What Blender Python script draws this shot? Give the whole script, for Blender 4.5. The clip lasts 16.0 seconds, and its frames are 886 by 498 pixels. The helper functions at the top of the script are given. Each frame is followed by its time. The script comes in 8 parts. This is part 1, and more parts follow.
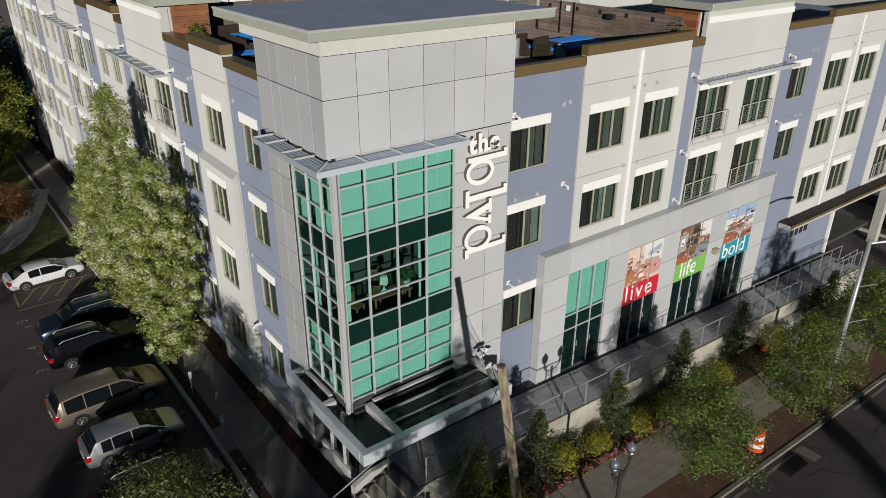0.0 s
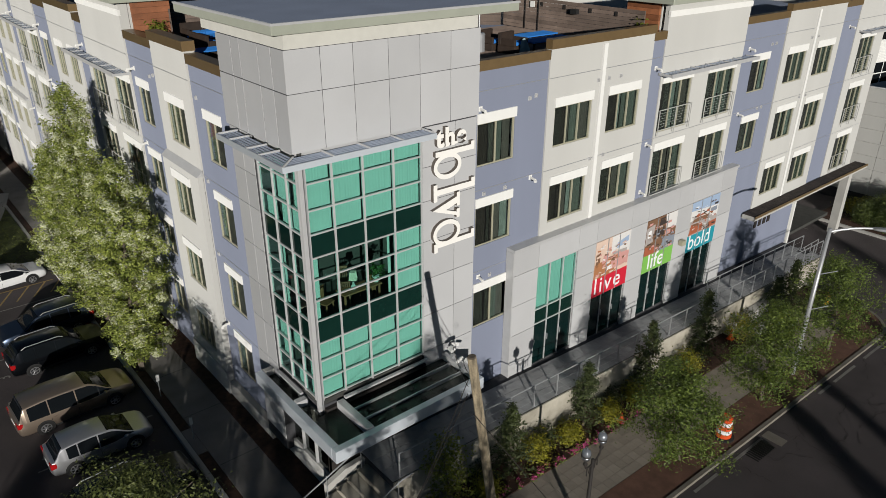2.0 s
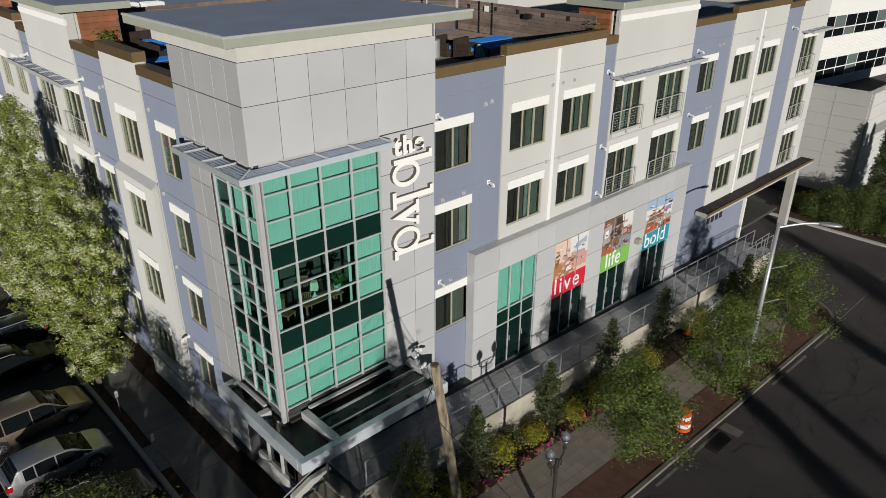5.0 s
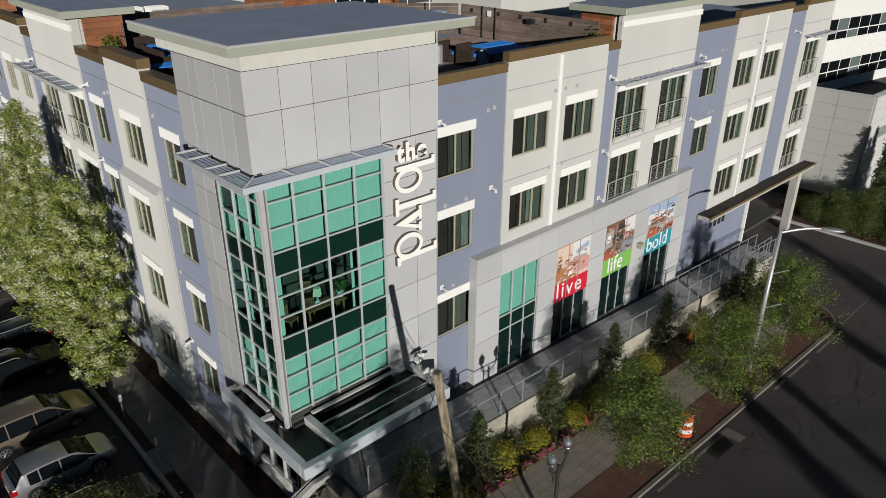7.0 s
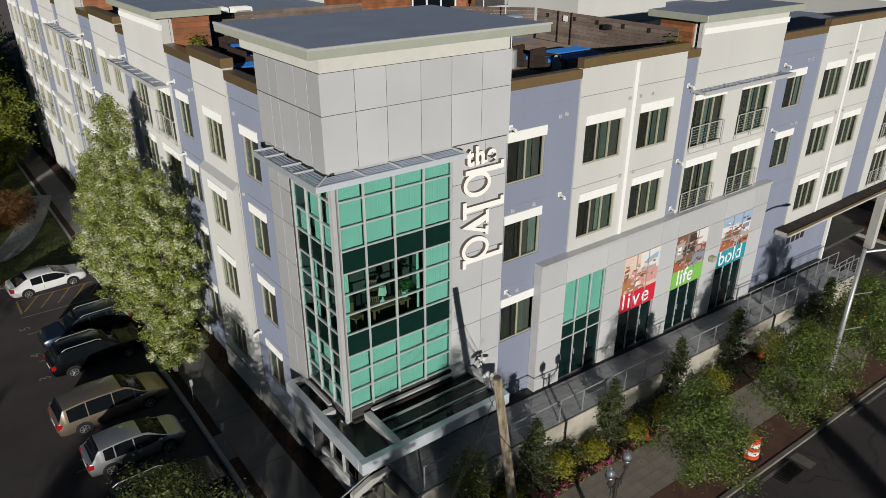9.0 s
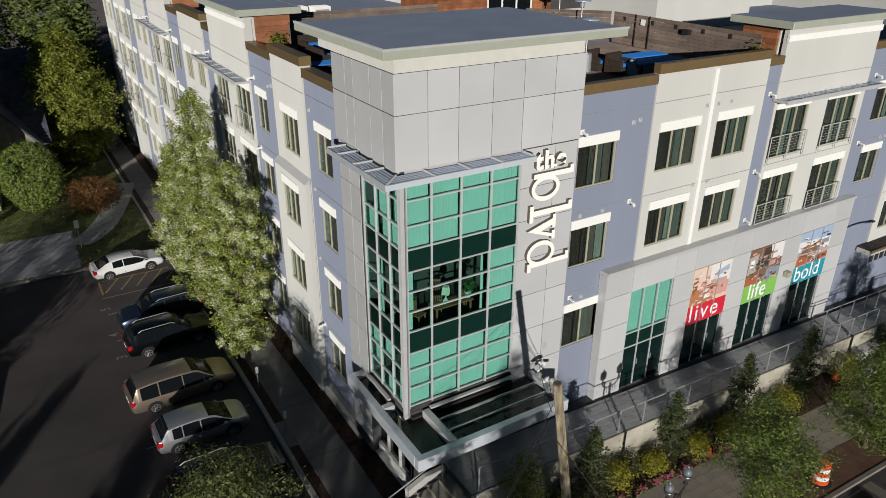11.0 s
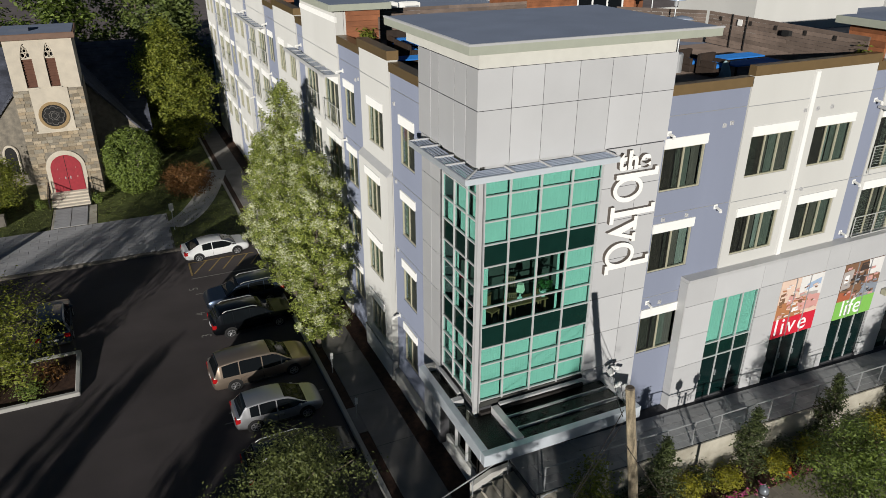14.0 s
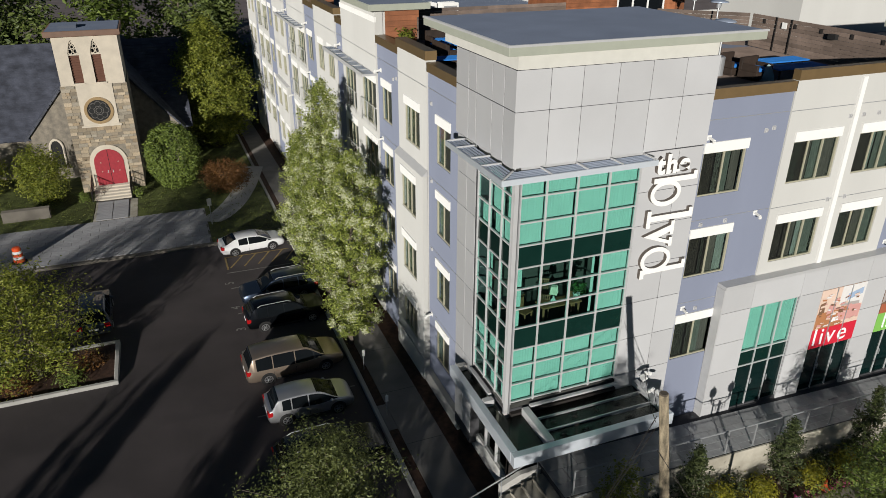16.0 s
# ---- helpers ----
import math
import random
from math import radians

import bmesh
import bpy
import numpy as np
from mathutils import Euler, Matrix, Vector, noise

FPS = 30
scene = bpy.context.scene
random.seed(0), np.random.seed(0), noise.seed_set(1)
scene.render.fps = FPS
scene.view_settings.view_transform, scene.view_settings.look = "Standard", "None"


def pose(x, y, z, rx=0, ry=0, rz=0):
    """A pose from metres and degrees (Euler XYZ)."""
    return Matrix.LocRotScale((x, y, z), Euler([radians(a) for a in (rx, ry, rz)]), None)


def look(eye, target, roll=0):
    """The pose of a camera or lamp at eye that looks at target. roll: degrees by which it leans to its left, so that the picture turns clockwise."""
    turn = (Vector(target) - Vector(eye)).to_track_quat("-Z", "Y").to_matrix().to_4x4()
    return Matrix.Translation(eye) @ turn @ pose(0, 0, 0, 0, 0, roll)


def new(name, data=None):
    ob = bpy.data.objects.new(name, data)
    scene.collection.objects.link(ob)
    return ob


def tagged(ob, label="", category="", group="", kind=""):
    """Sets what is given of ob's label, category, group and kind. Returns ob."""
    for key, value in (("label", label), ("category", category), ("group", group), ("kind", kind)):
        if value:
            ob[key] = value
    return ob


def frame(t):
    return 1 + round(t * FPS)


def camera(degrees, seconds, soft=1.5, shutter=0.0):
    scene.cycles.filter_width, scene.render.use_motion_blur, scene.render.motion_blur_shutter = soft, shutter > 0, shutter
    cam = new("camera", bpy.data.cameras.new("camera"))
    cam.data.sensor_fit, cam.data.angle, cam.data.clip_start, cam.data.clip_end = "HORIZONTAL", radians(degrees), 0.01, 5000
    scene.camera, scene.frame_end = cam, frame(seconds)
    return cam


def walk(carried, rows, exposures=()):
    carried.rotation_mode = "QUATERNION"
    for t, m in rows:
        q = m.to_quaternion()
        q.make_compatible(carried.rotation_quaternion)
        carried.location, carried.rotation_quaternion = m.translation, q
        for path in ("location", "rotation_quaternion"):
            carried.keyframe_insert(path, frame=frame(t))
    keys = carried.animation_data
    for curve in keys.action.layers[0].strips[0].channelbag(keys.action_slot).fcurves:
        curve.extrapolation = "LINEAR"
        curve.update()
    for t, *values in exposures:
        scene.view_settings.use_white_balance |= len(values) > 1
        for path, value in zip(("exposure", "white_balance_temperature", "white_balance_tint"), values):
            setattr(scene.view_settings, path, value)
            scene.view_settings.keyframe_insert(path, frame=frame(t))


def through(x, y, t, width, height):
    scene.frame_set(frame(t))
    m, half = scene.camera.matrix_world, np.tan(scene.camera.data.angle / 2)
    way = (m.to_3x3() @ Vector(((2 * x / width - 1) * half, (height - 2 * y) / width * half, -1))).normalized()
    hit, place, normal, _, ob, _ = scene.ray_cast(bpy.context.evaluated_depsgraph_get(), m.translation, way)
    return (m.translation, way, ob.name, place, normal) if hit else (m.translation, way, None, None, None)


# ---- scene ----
cam = camera(64.6, 16.0, 0.4)
PATH = [
    (0, (-9.466, -17.709, 19.295), (-8.375, -16.269, 18.437), 0.2),
    (0.5, (-9.458, -17.75, 19.241), (-8.35, -16.323, 18.383), 0.2),
    (1, (-9.449, -17.728, 19.176), (-8.324, -16.314, 18.318), 0.3),
    (1.5, (-9.455, -17.795, 19.091), (-8.315, -16.392, 18.236), 0.2),
    (2, (-9.45, -17.816, 19.095), (-8.295, -16.427, 18.239), 0.2),
    (2.5, (-9.43, -17.84, 19.15), (-8.258, -16.465, 18.292), 0.2),
    (3, (-9.404, -17.833, 19.234), (-8.215, -16.474, 18.376), 0.2),
    (3.5, (-9.41, -17.812, 19.294), (-8.203, -16.467, 18.437), 0.2),
    (4, (-9.434, -17.825, 19.304), (-8.211, -16.494, 18.448), 0.2),
    (6.5, (-9.404, -17.897, 19.573), (-8.164, -16.583, 18.715), 0.1),
    (7, (-9.415, -17.865, 19.605), (-8.184, -16.542, 18.748), 0.1),
    (7.5, (-9.423, -17.866, 19.605), (-8.225, -16.514, 18.749), 0.1),
    (8, (-9.436, -17.877, 19.6), (-8.272, -16.493, 18.744), 0.1),
    (8.5, (-9.432, -17.872, 19.667), (-8.305, -16.459, 18.811), 0.2),
    (9, (-9.463, -17.885, 19.725), (-8.373, -16.442, 18.871), 0.1),
    (9.5, (-9.508, -17.874, 19.766), (-8.456, -16.405, 18.91), 0.2),
    (10, (-9.549, -17.921, 19.75), (-8.533, -16.424, 18.897), 0.2),
    (12.5, (-9.57, -17.906, 19.833), (-8.734, -16.305, 18.973), 0.2),
    (13, (-9.598, -17.959, 19.757), (-8.793, -16.343, 18.899), 0.1),
    (13.5, (-9.572, -17.971, 19.733), (-8.797, -16.34, 18.873), 0.1),
    (14, (-9.614, -18.025, 19.728), (-8.867, -16.38, 18.87), 0.1),
    (14.5, (-9.616, -18.021, 19.795), (-8.897, -16.364, 18.935), 0.2),
    (15, (-9.665, -18.044, 19.799), (-8.973, -16.376, 18.94), 0.1),
    (15.5, (-9.716, -18.071, 19.818), (-9.048, -16.392, 18.959), 0.1),
    (16, (-9.733, -18.045, 19.749), (-9.068, -16.365, 18.891), 0.2),
]
walk(cam, [(t, look(eye, target, roll)) for t, eye, target, roll in PATH], [(0, -0.34), (8, -0.34), (12.5, -0.19), (16, -0.11)])
# plan unit: all plan numbers below are in units of U metres
U = 1.1

# ---- light ----
SUN_TO = Vector((0.56, 1.0, -0.195)).normalized()
sun_data = bpy.data.lights.new("sun", "SUN")
sun_data.energy, sun_data.angle, sun_data.color = 4.42, radians(0.5), (1.0, 0.965, 0.905)
sun = new("sun", sun_data)
sun.rotation_mode = "QUATERNION"
sun.rotation_quaternion = SUN_TO.to_track_quat("-Z", "Y")
world = bpy.data.worlds.new("world")
scene.world = world
world.use_nodes = True
wn = world.node_tree.nodes
sky = wn.new("ShaderNodeTexSky")
sky.sky_type, sky.sun_disc = "NISHITA", False
sky.air_density, sky.dust_density, sky.ozone_density = 1.0, 0.15, 4.0
sky.sun_elevation = math.asin(-SUN_TO.z)
sky.sun_rotation = math.atan2(-SUN_TO.x, -SUN_TO.y)
wn["Background"].inputs[1].default_value = 0.0255
world.node_tree.links.new(sky.outputs[0], wn["Background"].inputs[0])
scene.view_settings.exposure = 0.0


# ---- materials ----
def material(name, color, rough=0.7, metal=0.0, var=0.12, scale=3.0, grain=40.0, bump=0.15, dirt=None, per_piece=0.0, spec=0.5, streak=False):
    """A painted, stone, soil or metal surface with variation at two scales and fine relief."""
    m = bpy.data.materials.new(name)
    m.use_nodes = True
    t = m.node_tree
    n, l = t.nodes, t.links
    b = n["Principled BSDF"]
    b.inputs["Roughness"].default_value, b.inputs["Metallic"].default_value = rough, metal
    b.inputs["Specular IOR Level"].default_value = spec
    b.inputs["Diffuse Roughness"].default_value = 1.0 if rough >= 0.8 else 0.6 if rough >= 0.4 and metal < 0.3 else 0.0
    co = n.new("ShaderNodeTexCoord")
    mp = n.new("ShaderNodeMapping")
    mp.inputs["Scale"].default_value = (1, 1, 0.18) if streak else (1, 1, 1)
    l.new(co.outputs["Object"], mp.inputs[0])
    big, fine = n.new("ShaderNodeTexNoise"), n.new("ShaderNodeTexNoise")
    big.inputs["Scale"].default_value, big.inputs["Detail"].default_value = scale, 5
    fine.inputs["Scale"].default_value, fine.inputs["Detail"].default_value = grain, 3
    l.new(mp.outputs[0], big.inputs["Vector"])
    l.new(co.outputs["Object"], fine.inputs["Vector"])
    ramp = n.new("ShaderNodeValToRGB")
    ramp.color_ramp.elements[0].position, ramp.color_ramp.elements[1].position = 0.3, 0.7
    lo = dirt or [c * (1 - var) for c in color]
    ramp.color_ramp.elements[0].color = (*lo, 1)
    ramp.color_ramp.elements[1].color = (*[min(1, c * (1 + var * 0.5)) for c in color], 1)
    l.new(big.outputs[0], ramp.inputs[0])
    mix = n.new("ShaderNodeMix")
    mix.data_type, mix.blend_type = "RGBA", "MULTIPLY"
    mix.inputs[0].default_value = 0.6
    fr = n.new("ShaderNodeMapRange")
    fr.inputs["To Min"].default_value, fr.inputs["To Max"].default_value = 1 - var * 1.5, 1 + var
    l.new(fine.outputs[0], fr.inputs[0])
    l.new(ramp.outputs[0], mix.inputs["A"])
    l.new(fr.outputs[0], mix.inputs["B"])
    out = mix.outputs["Result"]
    if per_piece:
        info, pr, mx = n.new("ShaderNodeObjectInfo"), n.new("ShaderNodeMapRange"), n.new("ShaderNodeMix")
        pr.inputs["To Min"].default_value, pr.inputs["To Max"].default_value = 1 - per_piece, 1 + per_piece
        mx.data_type, mx.blend_type = "RGBA", "MULTIPLY"
        mx.inputs[0].default_value = 1
        l.new(info.outputs["Random"], pr.inputs[0])
        l.new(out, mx.inputs["A"])
        l.new(pr.outputs[0], mx.inputs["B"])
        out = mx.outputs["Result"]
    l.new(out, b.inputs["Base Color"])
    if bump:
        bp = n.new("ShaderNodeBump")
        bp.inputs["Strength"].default_value, bp.inputs["Distance"].default_value = bump, 0.02
        l.new(fine.outputs[0], bp.inputs["Height"])
        l.new(bp.outputs[0], b.inputs["Normal"])
    return m


def leaf_material(name, dark, light, rough=0.55, through=0.25, scale=1.2):
    m = bpy.data.materials.new(name)
    m.use_nodes = True
    n, l = m.node_tree.nodes, m.node_tree.links
    b = n["Principled BSDF"]
    b.inputs["Roughness"].default_value = rough
    geo, co, big = n.new("ShaderNodeNewGeometry"), n.new("ShaderNodeTexCoord"), n.new("ShaderNodeTexNoise")
    big.inputs["Scale"].default_value = scale
    l.new(co.outputs["Object"], big.inputs["Vector"])
    add = n.new("ShaderNodeMath")
    add.operation = "MULTIPLY_ADD"
    add.inputs[1].default_value = 0.5
    l.new(geo.outputs["Random Per Island"], add.inputs[0])
    sc = n.new("ShaderNodeMath")
    sc.operation = "MULTIPLY"
    sc.inputs[1].default_value = 0.5
    l.new(big.outputs[0], sc.inputs[0])
    l.new(sc.outputs[0], add.inputs[2])
    ramp = n.new("ShaderNodeValToRGB")
    ramp.color_ramp.elements[0].color, ramp.color_ramp.elements[1].color = (*dark, 1), (*light, 1)
    ramp.color_ramp.elements[0].position, ramp.color_ramp.elements[1].position = 0.15, 0.85
    l.new(add.outputs[0], ramp.inputs[0])
    l.new(ramp.outputs[0], b.inputs["Base Color"])
    tr, mx = n.new("ShaderNodeBsdfTranslucent"), n.new("ShaderNodeMixShader")
    l.new(ramp.outputs[0], tr.inputs[0])
    mx.inputs[0].default_value = through
    l.new(b.outputs[0], mx.inputs[1])
    l.new(tr.outputs[0], mx.inputs[2])
    l.new(mx.outputs[0], n["Material Output"].inputs[0])
    return m


def glass_material(name, tint, clear=0.6, rough=0.02):
    """A window pane: part of the light passes, tinted; the rest is a dark gloss that mirrors the sky."""
    m = bpy.data.materials.new(name)
    m.use_nodes = True
    n, l = m.node_tree.nodes, m.node_tree.links
    tr, gl, lw, mx = n.new("ShaderNodeBsdfTransparent"), n.new("ShaderNodeBsdfGlossy"), n.new("ShaderNodeLayerWeight"), n.new("ShaderNodeMixShader")
    tr.inputs[0].default_value = (*[(c * clear) ** 0.5 for c in tint], 1)
    gl.inputs["Roughness"].default_value = rough
    gl.inputs["Color"].default_value = (0.9, 0.95, 0.95, 1)
    pw, sc = n.new("ShaderNodeMath"), n.new("ShaderNodeMath")
    pw.operation, sc.operation = "POWER", "MULTIPLY_ADD"
    pw.inputs[1].default_value, sc.inputs[1].default_value, sc.inputs[2].default_value = 4.0, 0.8, 0.03
    l.new(lw.outputs["Facing"], pw.inputs[0])
    l.new(pw.outputs[0], sc.inputs[0])
    l.new(sc.outputs[0], mx.inputs[0])
    l.new(tr.outputs[0], mx.inputs[1])
    l.new(gl.outputs[0], mx.inputs[2])
    l.new(mx.outputs[0], n["Material Output"].inputs[0])
    return m


M_LAV = material("lavender_stucco", (0.228, 0.252, 0.33), 0.85, var=0.06, scale=0.5, grain=60, bump=0.12, streak=True)
M_WHITE = material("cream_stucco", (0.54, 0.535, 0.51), 0.85, var=0.05, scale=0.5, grain=60, bump=0.12, streak=True)
M_TRIM = material("white_trim", (0.76, 0.755, 0.73), 0.8, var=0.03, bump=0.05)
M_PANEL = material("grey_metal_panel", (0.55, 0.55, 0.555), 0.45, metal=0.0, var=0.04, scale=0.7, grain=25, bump=0.02, per_piece=0.06)
M_PANEL.node_tree.nodes["Principled BSDF"].inputs["Diffuse Roughness"].default_value = 0.15
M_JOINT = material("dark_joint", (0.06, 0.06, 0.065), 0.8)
M_CREAM = material("cream_band", (0.61, 0.6, 0.55), 0.7, var=0.05)
M_FASCIA = material("sage_metal_fascia", (0.46, 0.48, 0.4), 0.45, metal=0.2, var=0.05, bump=0.03)
M_ROOF = material("dark_membrane_roof", (0.1, 0.12, 0.165), 0.8, var=0.1, scale=0.8, bump=0.2)
M_BROWN = material("brown_coping", (0.23, 0.155, 0.075), 0.38, metal=0.25, var=0.08, bump=0.04)
M_ALU = material("aluminium", (0.56, 0.56, 0.56), 0.42, metal=0.2, var=0.05, bump=0.03)
M_STEEL = material("galvanised_steel", (0.5, 0.51, 0.52), 0.42, metal=0.45, var=0.1, bump=0.05)
M_RAIL = material("pale_grey_railing_paint", (0.5, 0.5, 0.48), 0.5, var=0.06, bump=0.03)
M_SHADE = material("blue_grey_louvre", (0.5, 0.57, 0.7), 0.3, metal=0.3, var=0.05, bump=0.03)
M_TAN = material("tan_window_frame", (0.4, 0.38, 0.28), 0.5, var=0.05, bump=0.03)
M_FRAMEDARK = material("dark_bronze_frame", (0.028, 0.023, 0.02), 0.75, metal=0.0, var=0.1, bump=0.03)
M_TEAL = material("teal_blind", (0.44, 0.54, 0.51), 0.8, var=0.06, scale=2, bump=0.05)
M_SPANDREL = material("dark_green_spandrel", (0.006, 0.028, 0.022), 0.08, var=0.1, bump=0.0, spec=0.5)
M_SHOPTEAL = material("dark_teal_shop_glass", (0.004, 0.017, 0.016), 0.08, var=0.1, bump=0.0, spec=0.5)
# room and carport surfaces in near-black: indoor shade put into the colour
M_ROOM = material("unlit_room", (0.055, 0.055, 0.05), 0.9, var=0.2)
M_DRAPE = material("olive_drape", (0.15, 0.175, 0.145), 0.9, var=0.2, scale=4)
M_BLIND = material("brown_drape", (0.13, 0.12, 0.1), 0.9, var=0.2, scale=4)
M_PALEDRAPE = material("pale_green_drape", (0.28, 0.33, 0.29), 0.9, var=0.15, scale=4)
M_SCREEN = glass_material("insect_screen", (0.62, 0.58, 0.52), 0.45, 0.5)
M_GLASS = glass_material("window_glass", (0.75, 0.92, 0.88), 0.62)
M_TEALGLASS = glass_material("teal_glass", (0.42, 0.92, 0.78), 0.86)
M_DARKGLASS = glass_material("dark_glass", (0.3, 0.34, 0.3), 0.3)
M_ROOFGLASS = glass_material("canopy_glass", (0.34, 0.36, 0.3), 0.34, 0.4)
M_CONC = material("weathered_concrete", (0.45, 0.42, 0.35), 0.9, var=0.2, scale=1.2, bump=0.3, dirt=(0.3, 0.275, 0.22))
M_CONC2 = material("pale_concrete", (0.47, 0.46, 0.43), 0.9, var=0.12, scale=1.0, bump=0.25)
M_SLATE = material("slate_paving", (0.38, 0.385, 0.385), 0.75, var=0.15, bump=0.2, per_piece=0.12)
M_ASPHALT = material("asphalt", (0.081, 0.069, 0.069), 0.9, var=0.25, scale=0.35, grain=90, bump=0.35)
M_PLAZA = material("plaza_stone", (0.36, 0.36, 0.37), 0.8, var=0.15, bump=0.2, per_piece=0.1)
M_EDGE = material("pale_blue_edge", (0.68, 0.73, 0.78), 0.35, metal=0.2, var=0.04, bump=0.02)
M_SOIL = material("dark_mulch", (0.07, 0.036, 0.023), 0.95, var=0.5, scale=4, grain=30, bump=1.0)
M_PAVER = material("grey_pavers", (0.3, 0.262, 0.215), 0.9, var=0.12, bump=0.25, per_piece=0.1)
M_KERB = material("grey_kerb_concrete", (0.2, 0.18, 0.15), 0.9, var=0.2, scale=1.5, bump=0.25)
M_BRICKRED = material("red_brick_paving", (0.15, 0.078, 0.053), 0.9, var=0.3, scale=2, bump=0.3)
M_WALK = material("sidewalk_concrete", (0.26, 0.244, 0.226), 0.9, var=0.18, scale=0.9, bump=0.25)
M_GRASS = material("lawn", (0.1, 0.12, 0.032), 0.95, var=0.5, scale=1.5, grain=50, bump=1.0)
M_WOODGREY = material("weathered_boards", (0.2, 0.15, 0.122), 0.85, var=0.3, scale=1.2, grain=20, bump=0.3, per_piece=0.2)
M_WOODRED = material("cedar_boards", (0.33, 0.125, 0.055), 0.6, var=0.35, scale=1.5, grain=20, bump=0.2, per_piece=0.3)
M_PAINT = material("road_paint", (0.24, 0.23, 0.21), 0.8, var=0.3, scale=3, bump=0.1)


# ---- shape helpers ----
def box(bm, x0, y0, z0, x1, y1, z1):
    """A box between two corners."""
    v = [bm.verts.new(p) for p in ((x0, y0, z0), (x1, y0, z0), (x1, y1, z0), (x0, y1, z0), (x0, y0, z1), (x1, y0, z1), (x1, y1, z1), (x0, y1, z1))]
    for f in ((3, 2, 1, 0), (4, 5, 6, 7), (0, 1, 5, 4), (1, 2, 6, 5), (2, 3, 7, 6), (3, 0, 4, 7)):
        bm.faces.new([v[i] for i in f])


def tube(bm, a, b, r0, r1=None, seg=10):
    """A round bar from a to b."""
    a, b = Vector(a), Vector(b)
    r1 = r0 if r1 is None else r1
    q = (b - a).to_track_quat("Z", "Y")
    rings = []
    for p, r in ((a, r0), (b, r1)):
        rings.append([bm.verts.new(p + q @ Vector((r * math.cos(k * math.tau / seg), r * math.sin(k * math.tau / seg), 0))) for k in range(seg)])
    for k in range(seg):
        bm.faces.new((rings[0][k], rings[0][(k + 1) % seg], rings[1][(k + 1) % seg], rings[1][k]))
    bm.faces.new(rings[0][::-1])
    bm.faces.new(rings[1])


def lathe(bm, x, y, profile, seg=16):
    """A turned shape round the upright line through x, y; profile: rows of radius, height."""
    rings = [[bm.verts.new((x + r * math.cos(k * math.tau / seg), y + r * math.sin(k * math.tau / seg), z)) for k in range(seg)] for r, z in profile]
    for a, b in zip(rings, rings[1:]):
        for k in range(seg):
            bm.faces.new((a[k], a[(k + 1) % seg], b[(k + 1) % seg], b[k]))
    bm.faces.new(rings[0][::-1])
    bm.faces.new(rings[-1])


def thing(name, x, y, z, label, category, group="", kind="", u=None):
    u = U if u is None else u
    ob = new(name)
    ob.location = (x * u, y * u, z * u)
    return tagged(ob, label, category, group, kind)


def base_of(ob):
    p = Vector(ob.location)
    while ob.parent:
        ob = ob.parent
        p += Vector(ob.location)
    return p


def part(name, bm, mat, parent=None, label="", u=None, smooth=False, bevel=0.0, kind=""):
    """Link a bmesh, drawn in plan units (u metres each), as one mesh under a thing or a part."""
    u = U if u is None else u
    me = bpy.data.meshes.new(name)
    if bevel:
        bmesh.ops.bevel(bm, geom=bm.edges[:], offset=bevel, segments=1, affect="EDGES", clamp_overlap=True)
    off = base_of(parent) if parent else Vector()
    bm.transform(Matrix.Translation(-off) @ Matrix.Scale(u, 4))
    bm.normal_update()
    bm.to_mesh(me)
    bm.free()
    for p in me.polygons:
        p.use_smooth = smooth
    me.materials.append(mat)
    ob = new(name, me)
    ob.parent = parent
    return tagged(ob, label, kind=kind)


def boxpart(name, c, mat, parent=None, label="", u=None, bevel=0.0):
    bm = bmesh.new()
    box(bm, *c)
    return part(name, bm, mat, parent, label, u, bevel=bevel)


def shared(name, me, x, y, z, parent, rz=0.0):
    """A piece that shares a mesh, at a place in metres of the world."""
    ob = new(name, me)
    ob.parent = parent
    ob.location = Vector((x, y, z)) - base_of(parent)
    ob.rotation_euler = (0, 0, rz)
    return ob


def mesh_of(bm, name, mat, u=None):
    me = bpy.data.meshes.new(name)
    bm.transform(Matrix.Scale(U if u is None else u, 4))
    bm.normal_update()
    bm.to_mesh(me)
    bm.free()
    me.materials.append(mat)
    return me


class Face:
    """A wall's own axes: along it (a), outward from its plane (o) and up. South walls run along x, west walls along y."""

    def __init__(self, side, plane):
        self.side, self.plane = side, plane

    def p(self, a, o, z):
        return (a, self.plane - o, z) if self.side == "south" else (self.plane - o, a, z)

    def box(self, bm, a0, o0, z0, a1, o1, z1):
        p, q = self.p(a0, o0, z0), self.p(a1, o1, z1)
        box(bm, *[min(i, j) for i, j in zip(p, q)], *[max(i, j) for i, j in zip(p, q)])

    def bar(self, name, c, mat, parent, label="", bevel=0.0):
        bm = bmesh.new()
        self.box(bm, *c)
        return part(name, bm, mat, parent, label, bevel=bevel)


